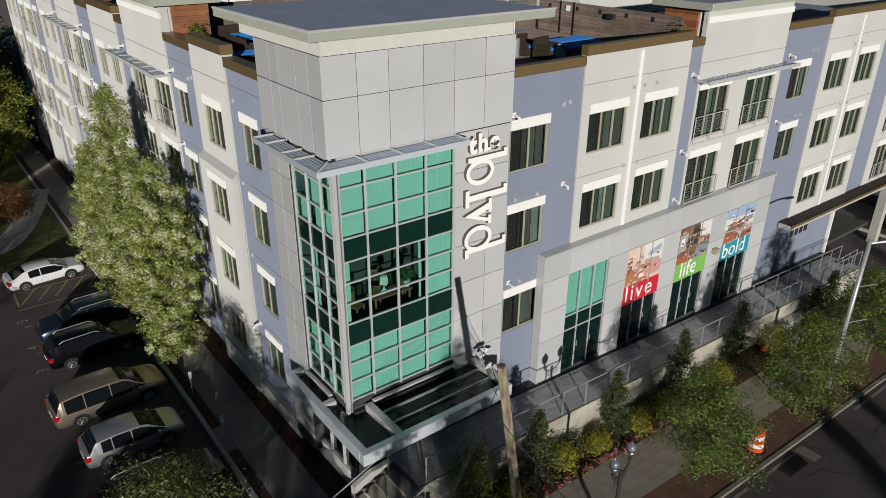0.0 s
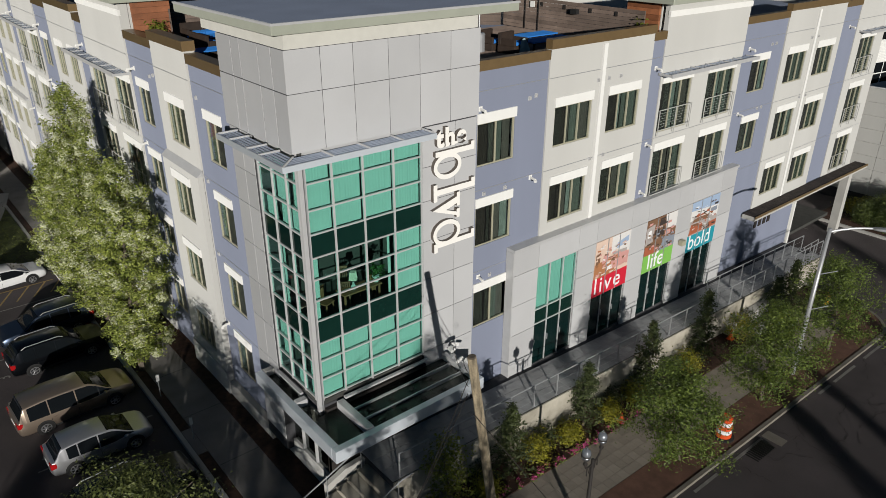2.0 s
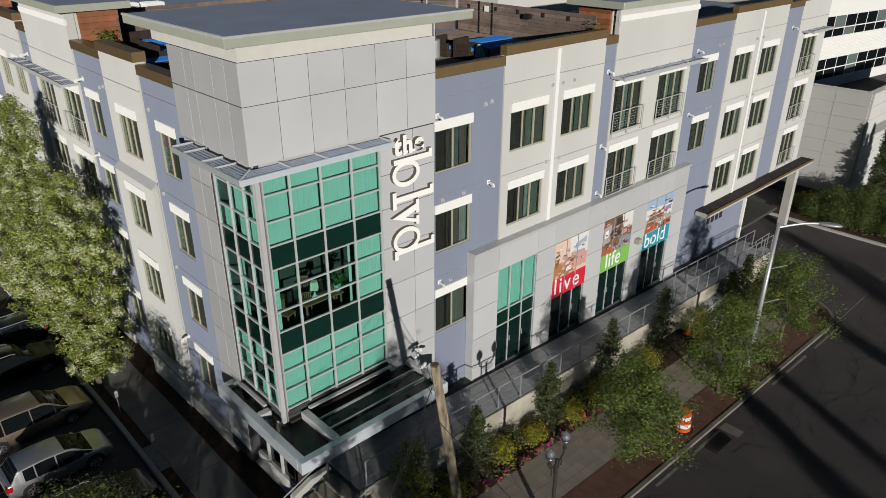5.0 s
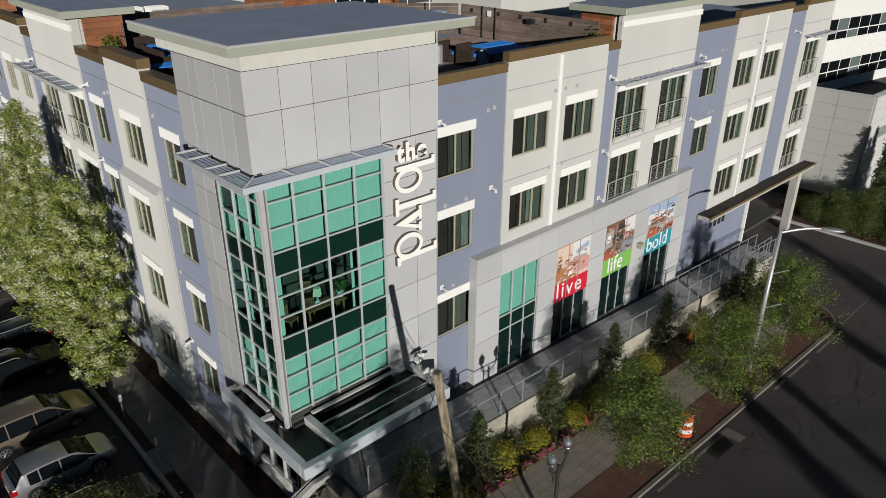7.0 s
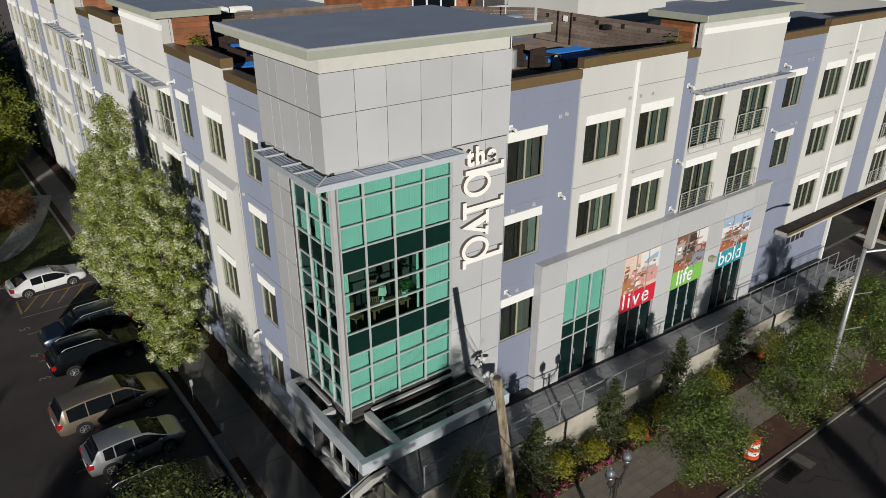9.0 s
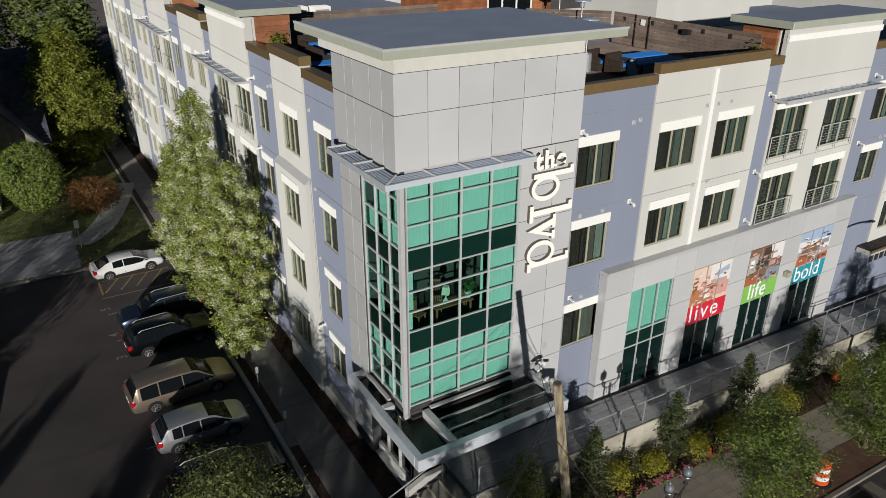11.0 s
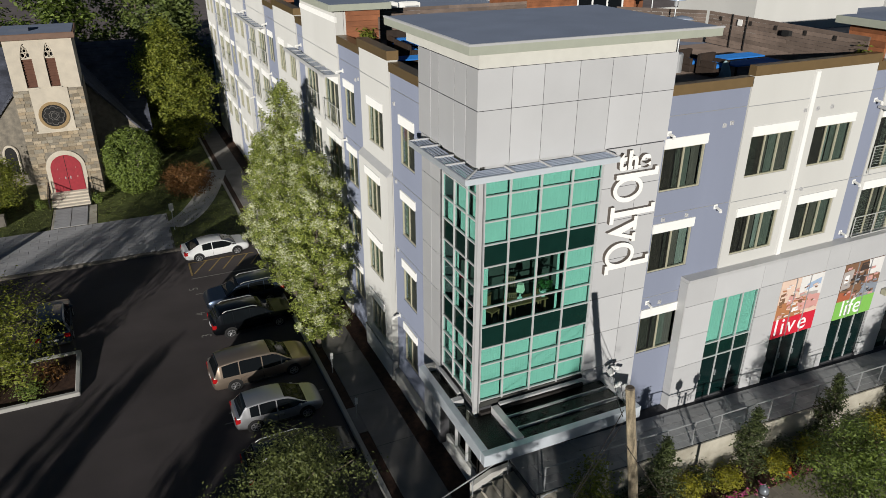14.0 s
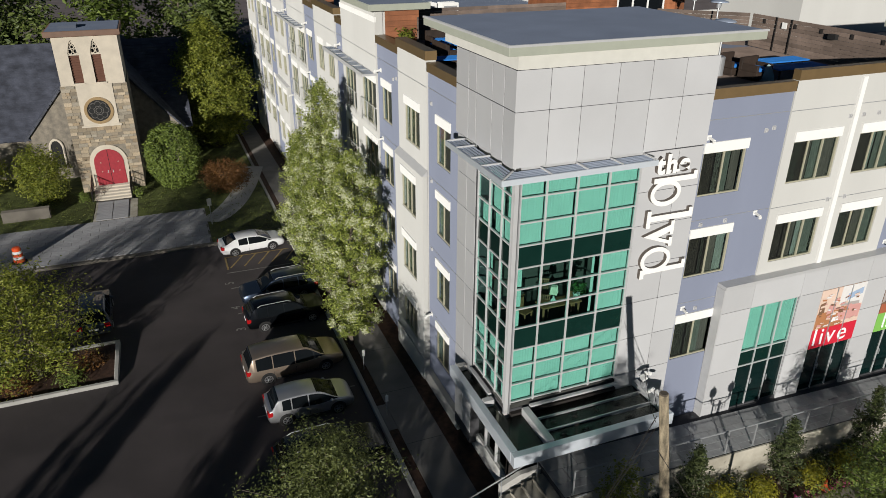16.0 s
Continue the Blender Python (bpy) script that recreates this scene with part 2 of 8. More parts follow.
def pierced(face, a0, a1, z0, z1, o, thick, holes):
    """A wall slab with openings through it, drawn as one bmesh: front at o, back at o - thick."""
    bm = bmesh.new()
    xs = sorted({a0, a1, *[v for h in holes for v in (h[0], h[1]) if a0 < v < a1]})
    zs = sorted({z0, z1, *[v for h in holes for v in (h[2], h[3]) if z0 < v < z1]})

    def solid(i, j):
        if i < 0 or j < 0 or i >= len(xs) - 1 or j >= len(zs) - 1:
            return False
        ca, cz = (xs[i] + xs[i + 1]) / 2, (zs[j] + zs[j + 1]) / 2
        return not any(h[0] < ca < h[1] and h[2] < cz < h[3] for h in holes)

    def quad(*pts):
        bm.faces.new([bm.verts.new(face.p(*q)) for q in pts])

    b = o - thick
    for i in range(len(xs) - 1):
        for j in range(len(zs) - 1):
            if not solid(i, j):
                continue
            l, r, d, t = xs[i], xs[i + 1], zs[j], zs[j + 1]
            quad((l, o, d), (r, o, d), (r, o, t), (l, o, t))
            quad((l, b, d), (l, b, t), (r, b, t), (r, b, d))
            if not solid(i - 1, j):
                quad((l, o, d), (l, o, t), (l, b, t), (l, b, d))
            if not solid(i + 1, j):
                quad((r, o, d), (r, b, d), (r, b, t), (r, o, t))
            if not solid(i, j - 1):
                quad((l, o, d), (l, b, d), (r, b, d), (r, o, d))
            if not solid(i, j + 1):
                quad((l, o, t), (r, o, t), (r, b, t), (l, b, t))
    bmesh.ops.remove_doubles(bm, verts=bm.verts[:], dist=1e-4)
    bmesh.ops.recalc_face_normals(bm, faces=bm.faces[:])
    return bm


# ---- ground ----
def ground_z(x, y):
    """Height of the made ground: the street falls to the east, the car park to the north."""
    if x <= 0:
        return -0.15 - 0.035 * min(60, max(0.0, y - 8))
    return -0.15 - 0.045 * min(x, 28)


def sheet(name, x0, x1, y0, y1, lift, mat, label, nx=12, ny=12, kind="structure", category="", skirt=0.0):
    """Paving that follows the ground, lift above it, with a real edge when skirt is given."""
    bm = bmesh.new()
    rows = []
    for j in range(ny + 1):
        y = y0 + (y1 - y0) * j / ny
        rows.append([bm.verts.new((x0 + (x1 - x0) * i / nx, y, ground_z(x0 + (x1 - x0) * i / nx, y) + lift)) for i in range(nx + 1)])
    for a, b in zip(rows, rows[1:]):
        for i in range(nx):
            bm.faces.new((a[i], a[i + 1], b[i + 1], b[i]))
    if skirt:
        edge = [e for e in bm.edges if e.is_boundary]
        new_geom = bmesh.ops.extrude_edge_only(bm, edges=edge)["geom"]
        for v in new_geom:
            if isinstance(v, bmesh.types.BMVert):
                v.co.z -= skirt
    ob = part(name, bm, mat)
    return tagged(ob, label, category or name, kind=kind)


bm = bmesh.new()
gx = [-400, -150, -80, -50, -40, -30, -24, -20, -16, -12, -8, -4, 0, 6, 12, 18, 24, 28, 38, 45, 60, 100, 200, 400]
gy = [-400, -150, -60, -40, -24, -16, -10, -7.42, -7.4, -6, -3, 0, 4, 8, 14, 20, 28, 36, 44, 54, 68, 90, 150, 400]
grid = [[bm.verts.new((x, y, ground_z(x, y) - (0.06 if y < -7.41 else 0.03))) for x in gx] for y in gy]
for a, b in zip(grid, grid[1:]):
    for i in range(len(gx) - 1):
        bm.faces.new((a[i], a[i + 1], b[i + 1], b[i]))
tagged(part("ground", bm, M_ASPHALT), "dark worn asphalt ground of the car park and street", "ground", kind="structure")

# ---- apartment building ----
RB = -0.37   # front of the shop base
SOUTH = Face("south", 0.0)
WEST = Face("west", -0.17)
building = thing("apartment_building", 3, 3, 0, "lavender and cream apartment block with a grey panelled corner tower", "building")


def window(face, a0, a1, z0, z1, o, sashes=3, lintel=True, door=False):
    """A sliding window set back in its opening, with drapes behind; doors get a railing of their own."""
    w, d = 0.045, 0.035
    bm = bmesh.new()
    face.box(bm, a0, o - d - 0.08, z0, a0 + w, o - d, z1)
    face.box(bm, a1 - w, o - d - 0.08, z0, a1, o - d, z1)
    face.box(bm, a0 + w, o - d - 0.08, z0, a1 - w, o - d, z0 + w)
    face.box(bm, a0 + w, o - d - 0.08, z1 - w, a1 - w, o - d, z1)
    win = part("window", bm, M_TAN, building, "tan-framed sliding window with drawn olive drapes")
    step = (a1 - a0 - 2 * w) / sashes
    for k in range(sashes):
        l = a0 + w + k * step
        face.bar("pane", (l + 0.025, o - d - 0.05, z0 + w, l + step - 0.025, o - d - 0.04, z1 - w), M_GLASS, win)
        if k == 0:
            face.bar("screen", (l + 0.025, o - d - 0.035, z0 + w, l + step - 0.025, o - d - 0.03, z1 - w), M_SCREEN, win, "dark insect screen")
        if k:
            face.bar("mullion", (l - 0.025, o - d - 0.07, z0 + w, l + 0.025, o - d + 0.005, z1 - w), M_TAN, win)
    # drapes: folded cloth at one or both sides
    cuts = [0.03, 0.2 + 0.2 * random.random(), 0.45 + 0.15 * random.random(), 0.68 + 0.12 * random.random(), 0.97]
    for c0, c1 in zip(cuts, cuts[1:]):
        pick = random.random()
        s0, s1 = a0 + (a1 - a0) * c0, a0 + (a1 - a0) * (c1 - 0.03 * random.random())
        bm = bmesh.new()
        n = max(6, int((s1 - s0) / 0.05))
        prev = None
        for k in range(n + 1):
            a = s0 + (s1 - s0) * k / n
            oo = o - d - 0.1 - 0.03 * (k % 2) - 0.02 * random.random()
            cur = (bm.verts.new(face.p(a, oo, z0)), bm.verts.new(face.p(a, oo, z1)))
            if prev:
                bm.faces.new((prev[0], cur[0], cur[1], prev[1]))
            prev = cur
        part("drape", bm, M_BLIND if pick < 0.3 else M_DRAPE if pick < 0.85 else M_PALEDRAPE, win)
    if lintel:
        face.bar("lintel", (a0 - 0.03, o - 0.02, z1, a1 + 0.03, o + 0.05, z1 + 0.33), M_TRIM, win, "white lintel board")
    if door:
        rail = face.bar("balcony_rail", (a0 - 0.08, o + 0.1, z0 + 0.955, a1 + 0.08, o + 0.13, z0 + 0.982), M_RAIL, win, "grey metal balcony rail")
        face.bar("bottom_rail", (a0 - 0.08, o + 0.1, z0 + 0.12, a1 + 0.08, o + 0.13, z0 + 0.145), M_RAIL, win)
        for a in (a0 - 0.08, (a0 + a1) / 2, a1 + 0.05):
            face.bar("post", (a, o + 0.1, z0 - 0.1, a + 0.024, o + 0.132, z0 + 0.948), M_RAIL, win)
        for k in range(1, 7):
            zz = z0 + 0.16 + k * 0.113
            face.bar("wire", (a0 - 0.04, o + 0.118, zz, a1 + 0.05, o + 0.125, zz + 0.005), M_RAIL, win)
        for a in (a0 - 0.05, a1 + 0.03):
            face.bar("bracket", (a, o, z0 + 0.9, a + 0.03, o + 0.1, z0 + 0.94), M_RAIL, win)
    return win


def section(face, name, a0, a1, z0, z1, o, mat, wins, label="", cap=M_BROWN, cap_h=0.32, thick=0.35, bay_top=-9):
    """One coloured stretch of facade with its windows and coping. wins: rows of a0, a1, z0, z1, sashes, lintel, door."""
    thick = 0.2 if face.side == "south" else thick
    part("wall", pierced(face, a0, a1, z0, z1, o, thick, [w[:4] for w in wins]), mat, building, label)
    for w in wins:
        window(face, *w[:4], o if w[3] > bay_top else 0.26, *w[4:])
    if cap:
        face.bar("coping", (a0 - 0.02, o - thick - 0.03, z1 - cap_h + 0.04, a1 + 0.02, o + 0.06, z1 + 0.04), cap, building, "brown metal coping")


F4, F3, F2, F1 = (9.9, 11.36), (6.98, 8.46), (3.85, 5.35), (0.9, 2.4)
D4, D3, D2 = (9.28, 11.33), (6.42, 8.5), (3.55, 5.6)


def wins(cols, floors, sashes=3, lintel=True, door=False):
    return [(c[0], c[1], f[0], f[1], sashes, lintel, door) for c in cols for f in floors]


LAV, WHT = "lavender painted stucco", "cream painted stucco"
# south side, along the street
section(SOUTH, "wall", 5.8, 9.5, 0.2, 13.32, 0.0, M_LAV, wins([(6.3, 8.0)], (F4, F3, (3.72, 5.22)), 2), LAV)
section(SOUTH, "wall", 9.5, 15.35, 6.2, 13.66, 0.06, M_WHITE, wins([(9.9, 11.92), (12.85, 14.77)], (F4, F3)), WHT)
section(SOUTH, "wall", 15.35, 16.15, 6.2, 13.36, 0.0, M_LAV, [], LAV)
section(SOUTH, "wall", 16.15, 22.3, 6.2, 14.35, 0.04, M_WHITE, wins([(16.3, 18.45), (19.67, 21.87)], (D4, D3), 3, True, True), WHT, None)
section(SOUTH, "wall", 22.3, 26.1, -1.6, 13.4, 0.0, M_LAV, wins([(23.35, 24.9)], (F4, F3), 2), LAV)
section(SOUTH, "wall", 26.1, 32.25, 3.35, 13.7, 0.06, M_WHITE, wins([(26.63, 28.62), (29.7, 31.65)], (F4, F3, (4.0, 5.5))), WHT)
section(SOUTH, "wall", 32.25, 34.2, 3.35, 13.44, 0.0, M_LAV, [], LAV)
section(SOUTH, "wall", 34.2, 38.2, 3.35, 13.7, 0.04, M_WHITE, wins([(35.05, 37.0)], (D4, D3, D2), 3, True, True), WHT)
for a, z0 in ((12.36, 6.55), (29.16, 3.4)):
    SOUTH.bar("pilaster", (a - 0.1, 0.02, z0, a + 0.1, 0.13, 13.3), M_TRIM, building, "white pilaster", bevel=0.01)
# west side, along the car park
L4, L3, L2, L1 = (9.9, 11.36), (7.1, 8.55), (4.3, 5.75), (1.5, 2.95)
E4, E3, E2 = (9.28, 11.3), (6.5, 8.5), (3.7, 5.7)
ALL = (L4, L3, L2, L1)
section(WEST, "wall", 3.2, 7.0, 0.0, 13.3, 0.0, M_LAV, wins([(4.85, 6.2)], ALL, 2), LAV)
section(WEST, "wall", 7.0, 10.3, 0.0, 13.68, 0.06, M_WHITE, wins([(7.8, 9.5)], ALL), WHT, bay_top=9.0)
y = 10.3
for rep in range(3):
    section(WEST, "wall", y, y + 3.0, -1.6, 13.35, 0.0, M_LAV, wins([(y + 1.1, y + 2.45)], ALL, 2), LAV)
    section(WEST, "wall", y + 3.0, y + 9.0, -1.6, 14.35, 0.06, M_WHITE,
            wins([(y + 3.2, y + 5.4), (y + 6.6, y + 8.6)], (E4, E3, E2), 3, True, True) + wins([(y + 3.2, y + 5.4), (y + 6.6, y + 8.6)], (L1,)), WHT, None)
    section(WEST, "wall", y + 9.0, y + 10.4, -1.6, 13.3, 0.0, M_LAV, [], LAV)
    section(WEST, "wall", y + 10.4, y + 15.7, -1.6, 13.66, 0.06, M_WHITE, wins([(y + 11.0, y + 12.4), (y + 13.5, y + 14.9)], ALL), WHT, bay_top=6.2 if rep < 2 else -9)
    y += 15.7
WEST_END = y
# end walls, floors and rooms behind the windows, their shade painted near-black
boxpart("wall", (37.9, 0.36, 3.35, 38.18, 16, 13.6), M_WHITE, building, WHT)
boxpart("wall", (0.2, WEST_END - 0.3, -2, 16, WEST_END, 13.3), M_WHITE, building, WHT)
boxpart("wall", (15.6, 16, -2, 16, WEST_END - 0.31, 13.3), M_WHITE, building, WHT)
boxpart("wall", (16, 16, -2, 38.2, 16.3, 13.3), M_WHITE, building, WHT)
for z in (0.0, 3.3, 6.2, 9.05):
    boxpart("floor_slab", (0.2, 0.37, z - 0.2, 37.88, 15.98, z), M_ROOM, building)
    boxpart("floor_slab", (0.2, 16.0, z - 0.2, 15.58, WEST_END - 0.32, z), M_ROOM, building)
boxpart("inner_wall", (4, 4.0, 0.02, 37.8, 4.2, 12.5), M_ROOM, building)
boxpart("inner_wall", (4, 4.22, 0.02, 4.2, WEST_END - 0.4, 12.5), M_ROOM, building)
boxpart("roof_deck", (0.2, 0.37, 12.45, 37.88, 15.98, 12.6), M_ROOF, building, "dark flat roof deck")
boxpart("roof_deck", (0.2, 16.0, 12.45, 15.58, WEST_END - 0.32, 12.6), M_ROOF, building, "dark flat roof deck")

# ---- corner tower ----
TX0, TX1, TY0, TY1 = -0.55, 5.88, -0.5, 3.5
TS, TW = Face("south", TY0), Face("west", TX0)
boxpart("tower_core", (TX0 + 0.016, TY0 + 0.016, 11.86, TX1 - 0.02, TY1 - 0.02, 14.44), M_JOINT, building, "dark joint backing of the tower")


def panels(face, cols, rows, o, thick=0.014, gap=0.015, name="panel"):
    """Metal cladding panels with open joints."""
    for a0, a1 in zip(cols, cols[1:]):
        for z0, z1 in zip(rows, rows[1:]):
            bm = bmesh.new()
            face.box(bm, a0 + gap / 2, o - thick, z0 + gap / 2, a1 - gap / 2, o, z1 - gap / 2)
            part(name, bm, M_PANEL, building, bevel=0.004)


panels(TS, [TX0 - 0.007, 0.45, 1.42, 2.54, 3.61, 4.74, TX1], [11.84, 13.37, 14.45], 0.0)
panels(TW, [TY0 + 0.008, 0.2, 0.93, 2.0, 2.55, TY1], [11.84, 13.37, 14.45], 0.0, gap=0.028)
boxpart("tower_band", (TX0 + 0.03, TY0 + 0.03, 14.452, TX1 - 0.1, TY1 + 1, 14.84), M_CREAM, building, "cream band under the roof")
roofslab = boxpart("tower_roof", (-0.95, -0.78, 14.85, 7.15, 5.3, 15.1), M_FASCIA, building, "flat roof slab with a sage metal fascia", bevel=0.012)
boxpart("membrane", (-0.88, -0.71, 15.1, 7.08, 5.23, 15.112), M_ROOF, roofslab, "dark roofing membrane")
boxpart("fascia_cap", (-0.97, -0.80, 15.07, 7.17, -0.72, 15.125), M_ALU, roofslab, "metal drip edge")
boxpart("fascia_cap", (-0.97, -0.715, 15.07, -0.89, 5.3, 15.125), M_ALU, roofslab, "metal drip edge")
# lower cladding beside the glass
boxpart("tower_core", (3.76, TY0 + 0.096, 0.4, TX1 - 0.02, 3.4, 11.82), M_JOINT, building)
boxpart("tower_core", (TX0 + 0.096, 2.08, 0.4, 3.7, 3.48, 11.82), M_JOINT, building)
panels(TS, [3.72, 5.0, TX1], [0.9, 2.6, 4.0, 5.4, 6.75, 8.1, 9.45, 10.55, 11.79], -0.08)
panels(TW, [2.05, 2.75, TY1], [0.9, 2.6, 4.0, 5.4, 6.75, 8.1, 9.45, 10.55, 11.79], -0.08)

# glass corner
GS, GW = Face("south", -0.46), Face("west", -0.4)
COLS, WCOLS = [-0.25, 0.57, 1.57, 2.62, 3.64], [-0.3, 0.32, 1.15, 1.98]
ROWS = [4.02, 4.69, 5.36, 5.98, 6.74, 7.41, 8.08, 8.76, 9.47, 10.18, 10.95, 11.5]
curtain = thing("curtain_wall", 0, 0, 4, "teal glass corner bay with aluminium mullions above the canopy", "window wall")
for a in COLS:
    GS.bar("mullion", (a - 0.024, -0.06, 3.95, a + 0.024, 0.03, 11.55), M_ALU, curtain)
for a in WCOLS:
    GW.bar("mullion", (a - 0.024, -0.06, 3.95, a + 0.024, 0.03, 11.55), M_ALU, curtain)
for z in ROWS:
    for a0, a1 in zip(COLS, COLS[1:]):
        GS.bar("transom", (a0 + 0.025, -0.05, z - 0.021, a1 - 0.025, 0.02, z + 0.021), M_ALU, curtain)
    for a0, a1 in zip(WCOLS, WCOLS[1:]):
        GW.bar("transom", (a0 + 0.025, -0.05, z - 0.021, a1 - 0.025, 0.02, z + 0.021), M_ALU, curtain)
GS.bar("header", (-0.25, -0.06, 11.552, 3.7, 0.0, 11.835), M_ALU, curtain, "pale metal header")
GW.bar("header", (-0.3, -0.06, 11.552, 2.04, 0.0, 11.835), M_ALU, curtain, "pale metal header")
boxpart("corner_post", (-0.45, -0.51, 3.6, -0.325, -0.385, 11.6), M_ALU, curtain, "aluminium corner post", bevel=0.01)
boxpart("corner_post", (-0.29, -0.5, 3.6, -0.26, -0.38, 11.6), M_STEEL, curtain, bevel=0.005)


def pleats(face, a0, a1, z0, z1, o, mat, parent, name="blind", pitch=0.09, amp=0.025):
    """A hanging blind with upright slats."""
    bm = bmesh.new()
    n = max(4, int((a1 - a0) / pitch))
    prev = None
    for k in range(2 * n + 1):
        a = a0 + (a1 - a0) * k / (2 * n)
        oo = o - amp * (k % 2) - 0.012 * random.random()
        cur = (bm.verts.new(face.p(a, oo, z0)), bm.verts.new(face.p(a, oo, z1)))
        if prev:
            bm.faces.new((prev[0], cur[0], cur[1], prev[1]))
        prev = cur
    return part(name, bm, mat, parent)


for face, cols in ((GS, COLS), (GW, WCOLS)):
    for i, (a0, a1) in enumerate(zip(cols, cols[1:])):
        for j, (z0, z1) in enumerate(zip(ROWS, ROWS[1:])):
            spandrel = j in (3, 7)
            face.bar("pane", (a0 + 0.025, -0.03, z0 + 0.022, a1 - 0.025, -0.015, z1 - 0.022), M_SPANDREL if spandrel else M_TEALGLASS, curtain,
                     "dark green spandrel glass" if spandrel else "")
            open_room = j in (4, 5, 6) and (face is GW or i < 3)
            if not spandrel and not open_room and (face is GS or random.random() < (0.95 if j > 7 else 0.7)):
                short = 0.0 if face is GS else (0.02 if j > 7 else 0.1) + 0.22 * random.random()
                pleats(face, a0 + 0.01, a1 - 0.05 - 0.03 * random.random() - short, z0 + 0.045, z1 + 0.02, -0.06, M_TEAL, curtain, pitch=0.09, amp=0.005)
for face, edge, w in ((GS, -0.21, 0.16), (GS, 2.36, 0.1), (GW, 0.98, 0.12), (GW, -0.24, 0.16)):
    for j in (4, 5, 6):
        pleats(face, edge, edge + w * (0.8 + 0.4 * random.random()), ROWS[j] + 0.035, ROWS[j + 1] - 0.035, -0.07, M_TEAL, curtain, pitch=0.05, amp=0.02)
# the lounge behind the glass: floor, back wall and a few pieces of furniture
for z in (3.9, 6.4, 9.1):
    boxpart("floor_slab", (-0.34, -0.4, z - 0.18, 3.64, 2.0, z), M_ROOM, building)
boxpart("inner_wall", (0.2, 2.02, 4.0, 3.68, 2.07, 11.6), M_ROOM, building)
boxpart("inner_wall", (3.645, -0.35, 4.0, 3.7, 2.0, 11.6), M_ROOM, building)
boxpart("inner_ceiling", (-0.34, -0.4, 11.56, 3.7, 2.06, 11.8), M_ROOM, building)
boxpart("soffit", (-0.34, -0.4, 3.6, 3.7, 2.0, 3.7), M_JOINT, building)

M_CHAIR = material("oak_chair", (0.2, 0.1, 0.045), 0.6)
M_LEAFY = leaf_material("room_plant", (0.02, 0.07, 0.015), (0.08, 0.2, 0.05))
M_LAMP = material("pale_shade", (0.6, 0.62, 0.5), 0.8)


def lounge_chair(x, y, z, rz):
    ob = new("lounge_chair")
    tagged(ob, "slatted oak dining chair behind the teal glass", "chair", "chairs in the lounge")
    ob.location = (0, 0, 0)
    bm = bmesh.new()
    box(bm, -0.2, -0.2, 0.38, 0.2, 0.2, 0.42)
    part("seat", bm, M_CHAIR, ob, bevel=0.008)
    for sx in (-0.18, 0.15):
        for sy in (-0.18, 0.15):
            boxpart("leg", (sx, sy, 0, sx + 0.035, sy + 0.035, 0.38), M_CHAIR, ob)
    for k in range(6):
        boxpart("slat", (-0.18 + k * 0.064, 0.17, 0.42, -0.15 + k * 0.064, 0.19, 0.8), M_CHAIR, ob)
    boxpart("top_rail", (-0.2, 0.165, 0.8, 0.2, 0.2, 0.86), M_CHAIR, ob)
    ob.matrix_basis = Matrix.Translation((x * U, y * U, z * U)) @ Matrix.Rotation(rz, 4, "Z")
    return ob


for x, y, rz in ((0.5, 0.3, 0.4), (1.3, 0.5, 2.6), (2.1, 0.4, 3.3), (1.6, 1.1, -0.5)):
    lounge_chair(x, y, 6.41, rz)
table = thing("lounge_table", 1.5, 0.2, 6.41, "dark low table with lamp and glasses near the window", "table")
boxpart("tabletop", (0.9, -0.15, 7.0, 2.3, 0.35, 7.05), M_CHAIR, table, bevel=0.01)
for x in (0.95, 2.2):
    for yy in (-0.1, 0.28):
        boxpart("leg", (x, yy, 6.41, x + 0.05, yy + 0.05, 7.0), M_CHAIR, table)
lamp = thing("table_lamp", 1.4, 0.1, 7.05, "table lamp with a pale square shade on the lounge table", "lamp")
bm = bmesh.new()
lathe(bm, 1.4, 0.1, [(0.08, 7.05), (0.09, 7.12), (0.03, 7.2), (0.02, 7.38)], 10)
part("base", bm, M_TEAL, lamp, smooth=True)
bm = bmesh.new()
lathe(bm, 1.4, 0.1, [(0.16, 7.36), (0.12, 7.62)], 4)
part("shade", bm, M_LAMP, lamp)


def leaves(n, centre, spread, size, seed, flat=0.6):
    """Many small bent leaves round some centres, as vertex and face lists."""
    rng = np.random.default_rng(seed)
    c = np.asarray(centre, float)
    pick = rng.integers(0, len(c), n)
    pos = c[pick] + rng.normal(0, 1, (n, 3)) * np.asarray(spread)[pick % len(np.atleast_1d(spread))].reshape(-1, 1) if np.ndim(spread) else c[pick] + rng.normal(0, spread, (n, 3))
    out = (pos - c[pick]) / (np.linalg.norm(pos - c[pick], axis=1, keepdims=True) + 1e-9)
    mid = c.mean(axis=0)
    away = (pos - mid) / (np.linalg.norm(pos - mid, axis=1, keepdims=True) + 1e-9)
    face = out * 0.9 + away * 0.7 + rng.normal(0, 0.75, (n, 3)) + np.array([0, 0, 0.35])
    ax = np.cross(face, rng.normal(0, 1, (n, 3)))
    ax[:, 2] *= flat
    ax /= np.linalg.norm(ax, axis=1, keepdims=True) + 1e-9
    side = np.cross(face, ax)
    side /= np.linalg.norm(side, axis=1, keepdims=True) + 1e-9
    nrm = np.cross(ax, side)
    s = size * rng.uniform(0.6, 1.35, (n, 1))
    v = np.stack([pos - ax * s, pos + side * s * 0.45 + nrm * s * 0.12, pos + ax * s, pos - side * s * 0.45 + nrm * s * 0.12], 1).reshape(-1, 3)
    f = np.arange(n * 4).reshape(-1, 4)
    return v, f


